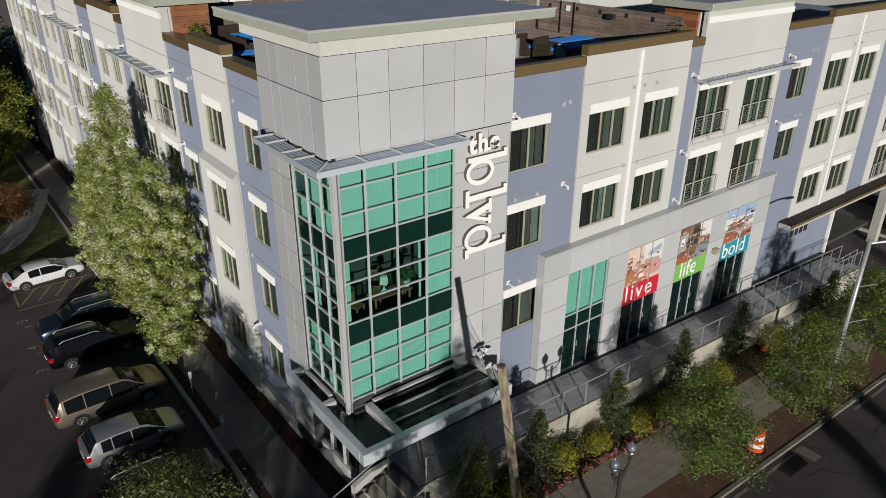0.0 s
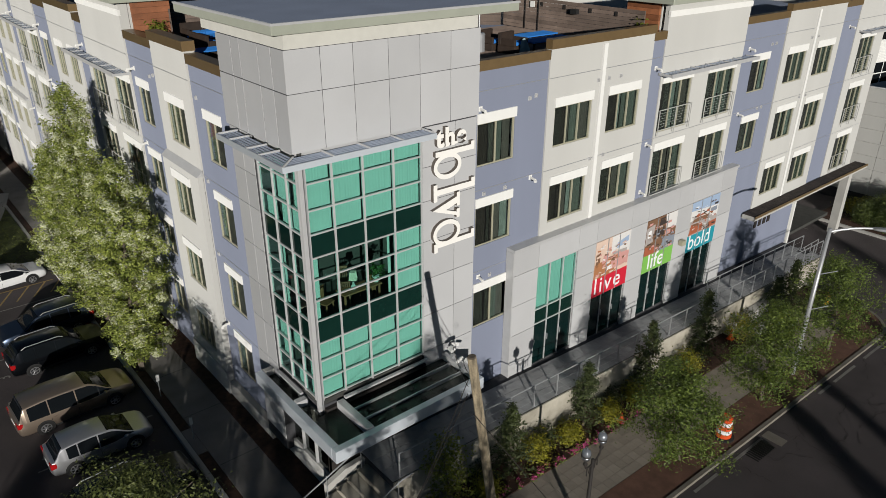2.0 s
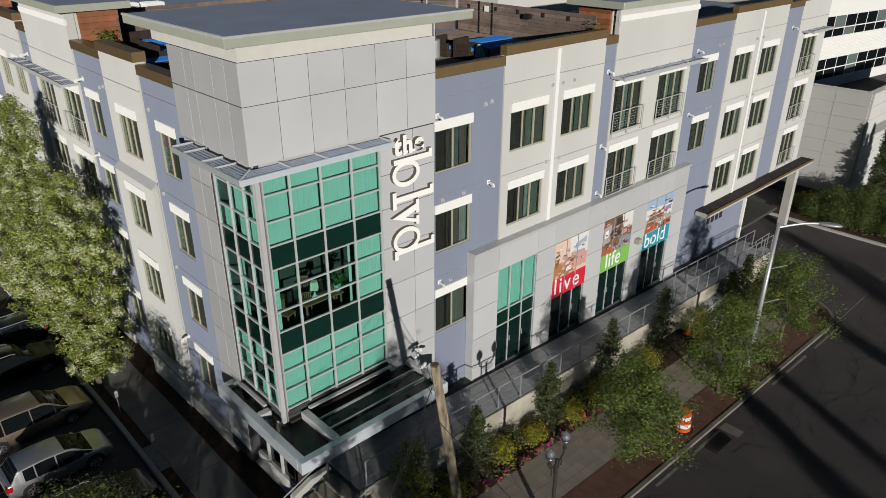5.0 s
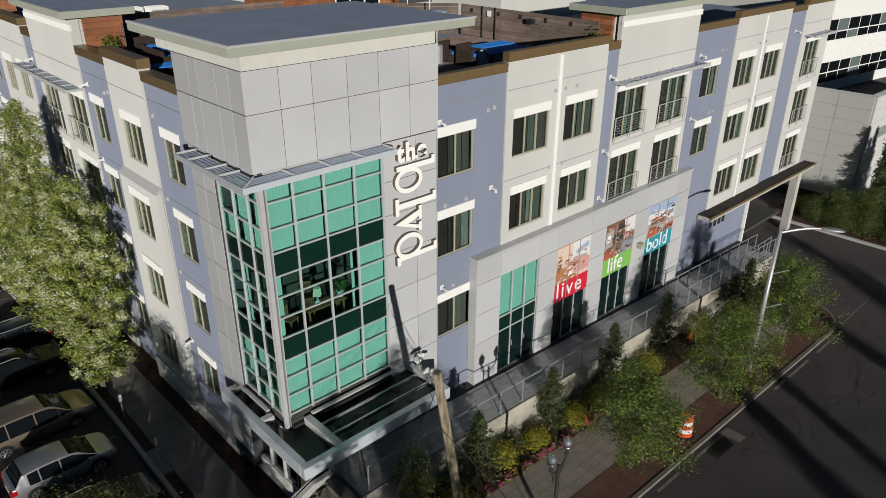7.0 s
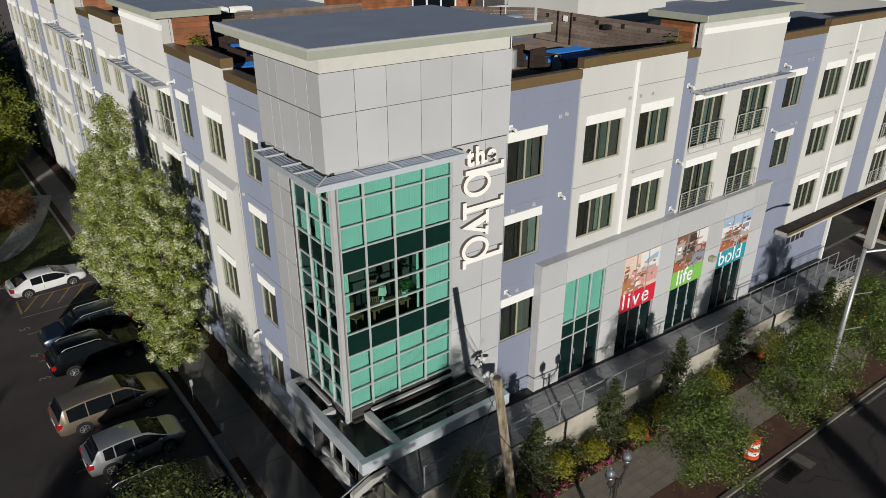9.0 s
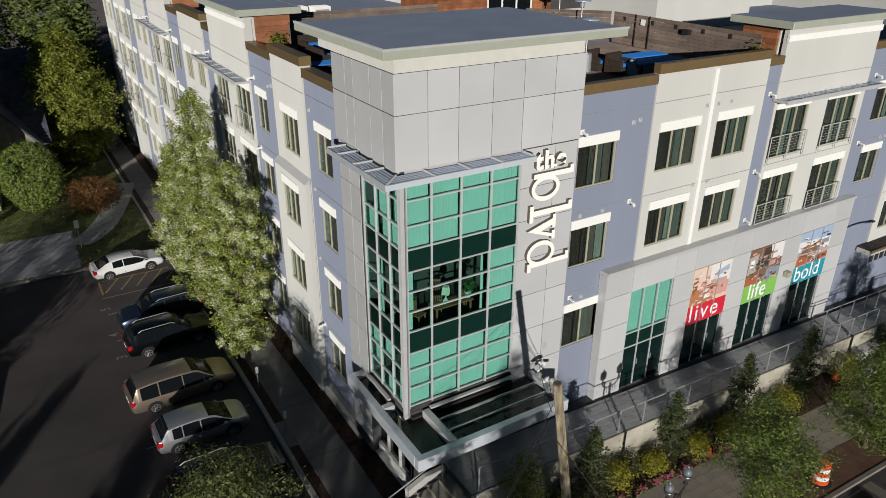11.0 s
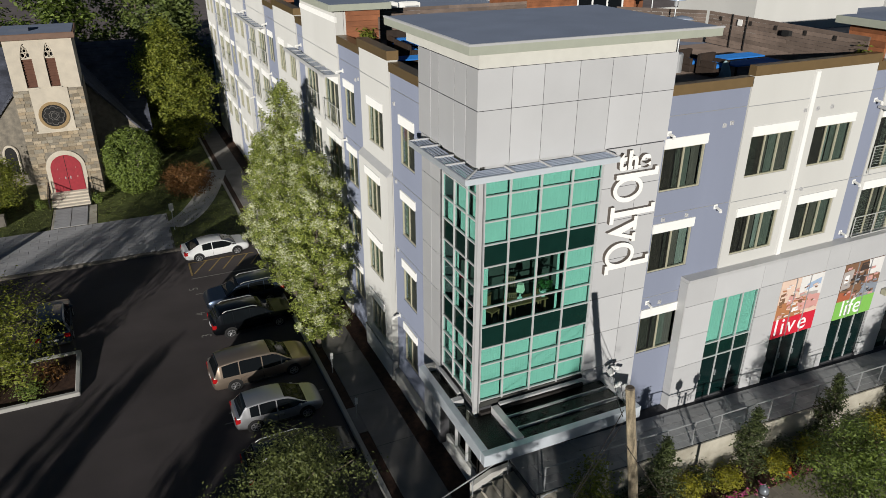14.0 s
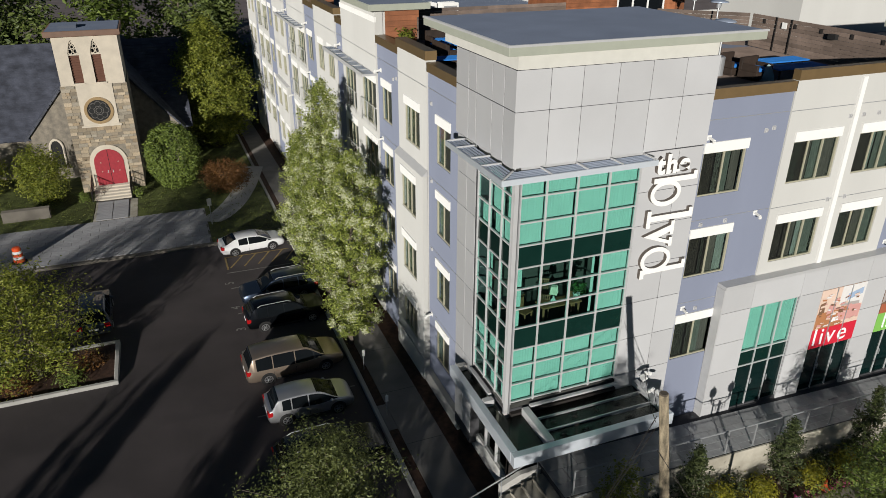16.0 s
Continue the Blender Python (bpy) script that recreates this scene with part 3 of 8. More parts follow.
def leaf_part(name, v, f, mat, parent, label="", u=None):
    me = bpy.data.meshes.new(name)
    u = U if u is None else u
    off = np.array(base_of(parent)) if parent else 0
    me.from_pydata((np.asarray(v) * u - off).tolist(), [], f.tolist())
    me.materials.append(mat)
    ob = new(name, me)
    ob.parent = parent
    return tagged(ob, label)


plant = thing("potted_plant", 2.2, 0.05, 7.05, "leafy green pot plant at the lounge window", "plant")
bm = bmesh.new()
lathe(bm, 2.2, 0.05, [(0.08, 7.05), (0.12, 7.25), (0.11, 7.26)], 10)
part("pot", bm, M_TEAL, plant)
v, f = leaves(160, [(2.2, 0.05, 7.5), (2.15, 0.05, 7.4), (2.27, 0.0, 7.45)], 0.11, 0.07, 5)
leaf_part("foliage", v, f, M_LEAFY, plant)

# sun shade over the glass
shade = thing("sun_shade", -0.9, -0.9, 11.5, "blue-grey metal louvre shade round the tower corner", "sun shade")
for k in range(5):
    o = 0.06 + k * 0.112
    for face, a0, a1 in ((TS, TX0 - o, 3.68), (TW, TY0 - o + 0.06, 2.75)):
        bm = bmesh.new()
        v = [[bm.verts.new(face.p(a, o + do, z + dz)) for do, z in ((0.0, 11.77), (0.06, 11.755)) for dz in (0, 0.014)] for a in (a0, a1)]
        for i, j in ((0, 1), (1, 3), (3, 2), (2, 0)):
            bm.faces.new((v[0][i], v[0][j], v[1][j], v[1][i]))
        bm.faces.new([v[0][i] for i in (0, 2, 3, 1)])
        bm.faces.new([v[1][i] for i in (0, 1, 3, 2)])
        bmesh.ops.recalc_face_normals(bm, faces=bm.faces[:])
        part("louvre", bm, M_SHADE, shade)
TS.bar("fascia", (TX0 - 0.64, 0.6, 11.64, 3.7, 0.64, 11.8), M_EDGE, shade, "pale metal front edge")
TW.bar("fascia", (TY0 - 0.6, 0.6, 11.64, 2.78, 0.64, 11.8), M_EDGE, shade, "pale metal front edge")
for a in (0.3, 1.42, 2.54, 3.66):
    TS.bar("bracket", (a - 0.02, 0.0, 11.7, a + 0.02, 0.6, 11.82), M_ALU, shade)
for a in (0.2, 0.93, 2.0, 2.74):
    TW.bar("bracket", (a - 0.02, 0.0, 11.7, a + 0.02, 0.6, 11.82), M_ALU, shade)
bm = bmesh.new()
tube(bm, (TX0, TY0, 11.79), (TX0 - 0.62, TY0 - 0.62, 11.79), 0.03, seg=6)
part("hip_bracket", bm, M_ALU, shade)

def sweep(bm, pts, r, seg=5):
    """One bent bar through the points."""
    rings = []
    for i, p in enumerate(pts):
        d = pts[min(i + 1, len(pts) - 1)] - pts[max(i - 1, 0)]
        q = d.to_track_quat("Z", "Y")
        rings.append([bm.verts.new(p + q @ Vector((r * math.cos(k * math.tau / seg), r * math.sin(k * math.tau / seg), 0))) for k in range(seg)])
    for a, b in zip(rings, rings[1:]):
        for k in range(seg):
            bm.faces.new((a[k], a[(k + 1) % seg], b[(k + 1) % seg], b[k]))
    bm.faces.new(rings[0][::-1])
    bm.faces.new(rings[-1])


# ---- glass canopy round the tower foot ----
canopy = thing("glass_canopy", -1.0, -2.4, 3.2, "glass-roofed canopy with a white metal edge round the tower foot", "canopy")
CX0, CX1, CY0, CY1, CZ = -1.07, 4.6, -2.46, 2.55, 3.7
boxpart("edge_beam", (CX0, CY0, CZ - 0.42, CX1, CY0 + 0.24, CZ), M_EDGE, canopy, "white edge beam", bevel=0.012)
boxpart("edge_beam", (CX0, CY0 + 0.245, CZ - 0.42, CX0 + 0.24, CY1, CZ), M_EDGE, canopy, "white edge beam", bevel=0.012)
boxpart("end_beam", (CX0 + 0.245, CY1 - 0.2, CZ - 0.3, TX0 + 0.05, CY1, CZ + 0.01), M_CONC2, canopy, bevel=0.01)
boxpart("end_beam", (CX1 - 0.2, CY0 + 0.245, CZ - 0.3, CX1, TY0 - 0.02, CZ + 0.01), M_ALU, canopy, bevel=0.01)
boxpart("cross_beam", (0.16, CY0 + 0.245, CZ - 0.22, 0.4, TY0 - 0.03, CZ + 0.06), M_ALU, canopy, bevel=0.01)
boxpart("cross_beam", (CX0 + 0.245, 0.18, CZ - 0.22, -0.46, 0.4, CZ + 0.04), M_ALU, canopy, bevel=0.01)
boxpart("wall_plate", (0.42, TY0 - 0.16, CZ + 0.08, 3.7, TY0 - 0.03, CZ + 0.15), M_ALU, canopy, bevel=0.01)
boxpart("wall_plate", (-0.58, 0.42, CZ + 0.08, -0.46, 2.0, CZ + 0.15), M_ALU, canopy, bevel=0.01)
for yy in (-1.0, -1.6):
    boxpart("glazing_bar", (0.42, yy - 0.03, CZ - 0.18, CX1 - 0.21, yy + 0.03, CZ - 0.1), M_STEEL, canopy, bevel=0.008)
for x0, x1, y0, y1 in ((0.42, CX1 - 0.21, -0.94, TY0 - 0.03), (0.42, CX1 - 0.21, -1.54, -1.06), (0.42, CX1 - 0.21, CY0 + 0.25, -1.66),
                       (CX0 + 0.25, 0.15, CY0 + 0.25, TY0 - 0.05), (CX0 + 0.25, -0.48, TY0 - 0.04, 0.17), (CX0 + 0.25, -0.48, 0.41, CY1 - 0.21)):
    boxpart("pane", (x0, y0, CZ - 0.2, x1, y1, CZ - 0.185), M_ROOFGLASS, canopy, "dark green roof glass")
# clamps on the roof glass
for x in (0.9, 1.7, 2.5, 3.3):
    for yy in (-1.3, -1.95):
        bm = bmesh.new()
        lathe(bm, x, yy, [(0.05, CZ - 0.184), (0.05, CZ - 0.15), (0.02, CZ - 0.14)], 8)
        for s in (-1, 1):
            box(bm, x - 0.13, yy + s * 0.05 - 0.01, CZ - 0.17, x + 0.13, yy + s * 0.05 + 0.01, CZ - 0.155)
        part("clamp", bm, M_FRAMEDARK, canopy)
# shop front under the canopy
shop = Face("west", -0.2)
shop_s = Face("south", -0.55)
part("wall", pierced(shop, -0.54, 3.3, -0.2, 3.2, 0.0, 0.2, [(-0.4, 2.3, 0.75, 3.1)]), M_WHITE, building, "pale rendered wall")
for a in (-0.35, 0.5, 1.35):
    shop.bar("pane", (a, -0.12, 0.75, a + 0.85, -0.1, 3.1), M_DARKGLASS, building)
    shop.bar("mullion", (a + 0.83, -0.099, 0.75, a + 0.87, 0.0, 3.1), M_ALU, building)
part("wall", pierced(shop_s, -0.2, 3.7, 0.2, 3.6, 0.0, 0.2, [(a, a + 1.05, 1.3, 3.1) for a in (0.1, 1.25, 2.4)]), M_FRAMEDARK, building, "dark shop front")
for a in (0.1, 1.25, 2.4):
    shop_s.bar("pane", (a, -0.12, 1.3, a + 1.05, -0.1, 3.1), M_DARKGLASS, building)

# ---- shop base on the street side ----
RS = Face("south", RB)
SHOPWIN = [(9.25, 11.55), (12.68, 14.95), (16.14, 18.4), (19.6, 21.95)]


def terrace_z(x):
    return 1.05 - 0.045 * (x - 8)


holes = [(a0, a1, terrace_z(a0) - 0.0, 5.44) for a0, a1 in SHOPWIN]
part("wall", pierced(RS, 7.92, 23.2, -0.6, 6.3, -0.06, 0.28, holes), M_JOINT, building, "backing wall of the shop base")
# cladding round the openings
edges = [7.92, 9.25, 11.55, 12.68, 14.95, 16.14, 18.4, 19.6, 21.95, 23.2]
zrow = [0.0, 1.55, 2.85, 4.15, 5.44, 6.42]
for i, (a0, a1) in enumerate(zip(edges, edges[1:])):
    for z0, z1 in zip(zrow, zrow[1:]):
        if i % 2 and z1 <= 5.45:
            continue
        z0 = max(z0, terrace_z(a0) - 0.3)
        if z1 - z0 > 0.1:
            bm = bmesh.new()
            RS.box(bm, a0 + 0.008, -0.055, z0 + 0.008, a1 - 0.008, 0.0, z1 - 0.008)
            part("panel", bm, M_PANEL, building, bevel=0.004)
RS.bar("coping", (7.88, -0.4, 6.42, 23.24, 0.05, 6.54), M_ALU, building, "grey metal coping")
RS.bar("end_trim", (7.86, -0.35, 0.6, 7.915, 0.03, 6.42), M_ALU, building)
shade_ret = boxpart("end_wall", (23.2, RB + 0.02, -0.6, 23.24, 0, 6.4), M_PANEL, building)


def shop_window(i, a0, a1):
    zb = terrace_z((a0 + a1) / 2)
    win = thing("shop_window", (a0 + a1) / 2, RB + 0.15, zb, "", "shop window", "shop windows on the terrace")
    step = (a1 - a0) / 3
    for k in range(4):
        a = a0 + k * step
        RS.bar("mullion", (max(a0, a - 0.02), -0.16, zb, min(a1, a + 0.02), -0.06, 5.44), M_ALU, win)
    for k in range(3):
        l, r = a0 + k * step + 0.021, a0 + (k + 1) * step - 0.021
        for z in (2.85, 3.5 if i == 0 else 2.86, 5.4):
            RS.bar("transom", (l, -0.15, z - 0.025, r, -0.07, z + 0.025), M_ALU, win)
        RS.bar("door_leaf" if k < 2 else "pane", (l, -0.12, zb + 0.04, r, -0.1, 2.82), M_SHOPTEAL, win, "dark teal glass door leaf")
        if i == 0:
            RS.bar("pane", (l, -0.12, 2.88, r, -0.1, 3.47), M_SPANDREL, win, "dark green spandrel glass")
            RS.bar("pane", (l, -0.12, 3.53, r, -0.1, 5.37), M_TEALGLASS, win)
            pleats(RS, l + 0.0, r - 0.03, 3.55, 5.42, -0.145, M_TEAL, win, pitch=0.07, amp=0.014)
        RS.bar("pull", (l + 0.06, -0.09, zb + 0.95, l + 0.09, -0.05, zb + 1.2), M_STEEL, win)
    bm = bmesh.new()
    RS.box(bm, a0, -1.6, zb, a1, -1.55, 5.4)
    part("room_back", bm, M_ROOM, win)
    return win


for i, (a0, a1) in enumerate(SHOPWIN):
    w = shop_window(i, a0, a1)
    tagged(w, ("glazed shop entrance with teal blinds above dark doors", "glazed shop front with dark doors under the red banner",
               "glazed shop front with dark doors under the green banner", "glazed shop front with dark doors under the blue banner")[i])


# ---- lettering ----
def text_part(word, size, m, mat, parent, name="letter", extrude=0.01, label="", bold=0.0, spacing=1.0):
    """Words in the built-in font, as one mesh at the pose m (metres)."""
    cu = bpy.data.curves.new(name, "FONT")
    cu.body, cu.size, cu.extrude, cu.offset, cu.space_character = word, size, extrude, bold, spacing
    tmp = bpy.data.objects.new(name, cu)
    scene.collection.objects.link(tmp)
    bpy.context.view_layer.update()
    me = bpy.data.meshes.new_from_object(tmp.evaluated_get(bpy.context.evaluated_depsgraph_get()))
    bpy.data.objects.remove(tmp)
    me.transform(Matrix.Translation(-base_of(parent)) @ m)
    me.materials.clear()
    me.materials.append(mat)
    ob = new(name, me)
    ob.parent = parent
    return tagged(ob, label)


def ring(bm, cx, cz, rx, rz, wx, wz, y0, y1, seg=28):
    """An upright oval ring between y0 and y1."""
    rows = []
    for y, k in ((y0, 1), (y1, 1)):
        rows.append([[bm.verts.new((cx + (rx - i * wx) * math.cos(a), y, cz + (rz - i * wz) * math.sin(a))) for a in [j * math.tau / seg for j in range(seg)]] for i in (0, 1)])
    (fo, fi), (bo, bi) = rows
    for j in range(seg):
        k = (j + 1) % seg
        bm.faces.new((fo[j], fo[k], fi[k], fi[j]))
        bm.faces.new((bo[j], bi[j], bi[k], bo[k]))
        bm.faces.new((fo[j], bo[j], bo[k], fo[k]))
        bm.faces.new((fi[j], fi[k], bi[k], bi[j]))


def prism(bm, pts, y0, y1):
    """A flat outline in x and z, given depth from y0 to y1."""
    a = [bm.verts.new((x, y0, z)) for x, z in pts]
    b = [bm.verts.new((x, y1, z)) for x, z in pts]
    bm.faces.new(a)
    bm.faces.new(b[::-1])
    for i in range(len(pts)):
        j = (i + 1) % len(pts)
        bm.faces.new((a[j], a[i], b[i], b[j]))


M_LETTER = material("white_sign_face", (0.88, 0.86, 0.82), 0.5, var=0.02, bump=0.02)
M_LETTERSIDE = material("bronze_sign_return", (0.12, 0.1, 0.085), 0.5, var=0.1)
sign = thing("building_sign", 4.9, -0.6, 9.5, "raised white serif letters with bronze returns on grey cladding", "sign")
SY0, SY1 = -0.56, -0.45


def letter(draw):
    """A channel letter: bronze return behind a white face."""
    bm = bmesh.new()
    draw(bm, SY0 + 0.012, SY1 + 0.03)
    bmesh.ops.recalc_face_normals(bm, faces=bm.faces[:])
    body = part("letter", bm, M_LETTERSIDE, sign, "bronze letter return")
    bm = bmesh.new()
    draw(bm, SY0, SY0 + 0.0115)
    bmesh.ops.recalc_face_normals(bm, faces=bm.faces[:])
    part("face", bm, M_LETTER, body, "white letter face")


LX = -0.08


def draw_b(bm, y0, y1):
    prism(bm, [(4.2 + LX, 10.85), (5.75 + LX, 10.85), (5.75 + LX, 11.12), (5.62 + LX, 11.12), (5.62 + LX, 11.01), (4.2 + LX, 11.01)], y0, y1)
    ring(bm, 4.68 + LX, 10.51, 0.55, 0.42, 0.13, 0.15, y0 + 0.004, y1)


def draw_l(bm, y0, y1):
    prism(bm, [(4.12 + LX, 9.42), (4.26 + LX, 9.42), (4.26 + LX, 9.62), (5.8 + LX, 9.62), (5.8 + LX, 9.92), (5.66 + LX, 9.92), (5.66 + LX, 9.8), (4.26 + LX, 9.8), (4.26 + LX, 9.98), (4.12 + LX, 9.98)], y0, y1)


def draw_v(bm, y0, y1):
    prism(bm, [(4.08 + LX, 9.14), (5.06 + LX, 9.42), (5.06 + LX, 9.56), (5.18 + LX, 9.56), (5.18 + LX, 9.1), (5.06 + LX, 9.1), (5.06 + LX, 9.2), (4.62 + LX, 9.06),
               (5.06 + LX, 8.9), (5.06 + LX, 9.0), (5.18 + LX, 9.0), (5.18 + LX, 8.7), (5.06 + LX, 8.7), (5.06 + LX, 8.78)], y0, y1)


def draw_d(bm, y0, y1):
    ring(bm, 4.66 + LX, 8.28, 0.56, 0.44, 0.13, 0.15, y0 + 0.004, y1)
    prism(bm, [(4.14 + LX, 7.68), (4.28 + LX, 7.68), (4.28 + LX, 7.83), (5.83 + LX, 7.83), (5.83 + LX, 8.13), (5.7 + LX, 8.13), (5.7 + LX, 7.99), (4.14 + LX, 7.99)], y0, y1)


for d in (draw_b, draw_l, draw_v, draw_d):
    letter(d)
for ch, x in (("t", 4.14), ("h", 4.47), ("e", 4.94)):
    for mat, dy, ex in ((M_LETTERSIDE, 0.07, 0.06), (M_LETTER, -0.008, 0.004)):
        m = Matrix.Translation((x * U, (SY0 + dy) * U, 11.16 * U)) @ Matrix.Rotation(math.pi / 2, 4, "X")
        ob = text_part(ch, 0.88, m, mat, sign if mat is M_LETTERSIDE else body, "letter" if mat is M_LETTERSIDE else "face", ex, "bronze letter return" if mat is M_LETTERSIDE else "white letter face", bold=0.034)
        if mat is M_LETTERSIDE:
            body = ob
    # slab serifs on the feet
    for a, b in {"t": ((0.2, 0.36),), "h": ((-0.02, 0.2), (0.3, 0.5)), "e": ()}[ch]:
        bm = bmesh.new()
        box(bm, x + a, SY0 - 0.011, 11.16, x + b, SY0 + 0.0, 11.24)
        part("serif", bm, M_LETTER, body, "white letter face")

sign.location.z -= 0.03


# ---- banners ----
def flat(name, color, rough=0.55):
    return material(name, color, rough, var=0.05, bump=0.02, scale=4)


M_RED, M_GREEN, M_BLUE = flat("banner_red", (0.62, 0.02, 0.045)), flat("banner_green", (0.22, 0.5, 0.1)), flat("banner_blue", (0.02, 0.3, 0.38))
M_WORD = flat("banner_white", (0.85, 0.85, 0.85))
PAL = {k: flat("print_" + k, c) for k, c in dict(wall=(0.72, 0.55, 0.45), floor=(0.45, 0.2, 0.09), pink=(0.62, 0.33, 0.3), pale=(0.72, 0.7, 0.68), sky=(0.35, 0.45, 0.6),
                                                 dark=(0.06, 0.045, 0.04), brown=(0.22, 0.12, 0.07), rust=(0.4, 0.12, 0.06), stone=(0.42, 0.38, 0.36), steel=(0.25, 0.28, 0.33), white=(0.8, 0.8, 0.8)).items()}


def banner(a0, a1, word, color, backing, shapes, word_x):
    z0, z1, zm = 2.86, 5.43, 3.72
    b = thing("banner", (a0 + a1) / 2, RB - 0.02, z0, "printed window banner with an interior scene above a coloured word strip", "banner", "banners on the shop front")
    tagged(b, "printed banner with an interior scene above the word " + word)
    RS.bar("print", (a0, -0.05, zm, a1, 0.012, z1), backing, b, "printed interior scene")
    RS.bar("strip", (a0, -0.05, z0, a1, 0.014, zm - 0.002), color, b, "coloured strip")
    for k, (mat, pts) in enumerate(shapes):
        bm = bmesh.new()
        yb = RB - 0.0135 - 0.0012 * k
        prism(bm, [(a0 + (a1 - a0) * x, zm + (z1 - zm) * z) for x, z in pts], yb - 0.001, yb)
        bmesh.ops.recalc_face_normals(bm, faces=bm.faces[:])
        part("printed_shape", bm, mat, b)
    rng = random.Random(int(a0 * 10))
    tones = dict(live=("floor", "pink", "pale", "wall", "brown"), life=("brown", "dark", "steel", "stone", "pink"), bold=("rust", "white", "dark", "stone", "brown"))[word]
    for tone in tones:
        for q in range(11):
            bm = bmesh.new()
            x, z = rng.uniform(0.02, 0.86), rng.uniform(0.04, 0.9) ** 1.3
            w, h = rng.uniform(0.03, 0.13), rng.uniform(0.012, 0.06)
            sk = rng.uniform(-0.03, 0.03)
            yb = RB - 0.0245 - 0.0002 * (q + 16 * tones.index(tone))
            vs = [bm.verts.new((a0 + (a1 - a0) * px, yb, zm + (z1 - zm) * pz)) for px, pz in ((x, z), (x + w, z + sk), (x + w, z + h + sk), (x, z + h))]
            bm.faces.new(vs)
            part("printed_detail", bm, PAL[tone], b)
    for k in (1, 2):
        a = a0 + (a1 - a0) * k / 3
        RS.bar("seam", (a - 0.012, 0.0, z0, a + 0.012, 0.045, z1), M_STEEL, b)
    m = Matrix.Translation((word_x * U, (RB - 0.02) * U, (z0 + 0.14) * U)) @ Matrix.Rotation(math.pi / 2, 4, "X")
    text_part(word, 1.18, m, M_WORD, b, "word", 0.004, "white word " + word, bold=0.004, spacing=1.22 if word == "live" else 1.02)


P_ = PAL
banner(12.68, 14.95, "live", M_RED, P_["wall"], [
    (P_["floor"], [(0, 0), (0.62, 0), (0.55, 0.3), (0.2, 0.42), (0, 0.4)]), (P_["pale"], [(0.45, 1), (1, 1), (1, 0.45), (0.45, 0.55)]),
    (P_["pink"], [(0.45, 0.12), (0.98, 0.1), (1, 0.42), (0.85, 0.5), (0.5, 0.45)]), (P_["sky"], [(0.62, 0.62), (0.95, 0.72), (0.95, 0.88), (0.62, 0.78)]),
    (P_["brown"], [(0.02, 0.38), (0.14, 0.4), (0.14, 0.7), (0.02, 0.66)]), (P_["pink"], [(0.2, 0.35), (0.4, 0.4), (0.38, 0.6), (0.24, 0.58)]),
    (P_["white"], [(0.36, 0.12), (0.52, 0.14), (0.5, 0.24), (0.38, 0.24)]), (P_["stone"], [(0.5, 0.5), (0.92, 0.46), (0.92, 0.54), (0.52, 0.58)])], 12.74)
banner(16.14, 18.4, "life", M_GREEN, P_["brown"], [
    (P_["pale"], [(0.6, 1), (1, 1), (1, 0.55), (0.66, 0.6)]), (P_["stone"], [(0, 0.3), (0.24, 0.36), (0.26, 0.85), (0, 0.8)]),
    (P_["rust"], [(0, 0), (0.4, 0), (0.34, 0.2), (0, 0.26)]), (P_["steel"], [(0.5, 0), (1, 0), (1, 0.3), (0.62, 0.36)]),
    (P_["dark"], [(0.26, 0.4), (0.6, 0.44), (0.58, 0.7), (0.28, 0.66)]), (P_["white"], [(0.05, 0.5), (0.16, 0.52), (0.16, 0.72), (0.05, 0.7)]),
    (P_["pink"], [(0.62, 0.4), (0.82, 0.42), (0.8, 0.54), (0.64, 0.54)]), (P_["dark"], [(0.4, 0.74), (0.62, 0.76), (0.6, 0.96), (0.42, 0.95)])], 16.45)
banner(19.6, 21.95, "bold", M_BLUE, P_["pale"], [
    (P_["stone"], [(0, 0), (1, 0), (1, 0.35), (0, 0.45)]), (P_["rust"], [(0, 0.02), (0.5, 0.05), (0.46, 0.3), (0.06, 0.34)]),
    (P_["brown"], [(0.1, 0.38), (0.7, 0.34), (0.7, 0.48), (0.12, 0.5)]), (P_["rust"], [(0.68, 0.02), (1, 0.05), (1, 0.22), (0.7, 0.2)]),
    (P_["sky"], [(0, 0.75), (1, 0.66), (1, 1), (0, 1)]), (P_["rust"], [(0.12, 0.5), (0.42, 0.52), (0.27, 0.62)]),
    (P_["steel"], [(0.72, 0.5), (0.95, 0.5), (0.95, 0.64), (0.72, 0.62)])], 19.68)


# ---- small things on the facade ----
def vent(face, a, z, o, kind):
    bm = bmesh.new()
    if kind == "hood":
        face.box(bm, a, o, z, a + 0.09, o + 0.06, z + 0.015)
        face.box(bm, a, o, z - 0.1, a + 0.015, o + 0.055, z)
        face.box(bm, a + 0.075, o, z - 0.1, a + 0.09, o + 0.055, z)
        face.box(bm, a - 0.02, o, z - 0.11, a + 0.11, o + 0.01, z + 0.03)
        part("vent_hood", bm, M_ALU, building, "grey vent hood")
    else:
        p, q = Vector(face.p(a, o, z)), Vector(face.p(a - 0.05, o + 0.3, z - 0.02))
        tube(bm, p, q, 0.045)
        tube(bm, q, q + Vector((0, 0, -0.08)), 0.05)
        face.box(bm, a - 0.08, o, z - 0.08, a + 0.08, o + 0.015, z + 0.08)
        part("sprinkler_pipe", bm, M_TRIM, building, "short white overflow pipe")


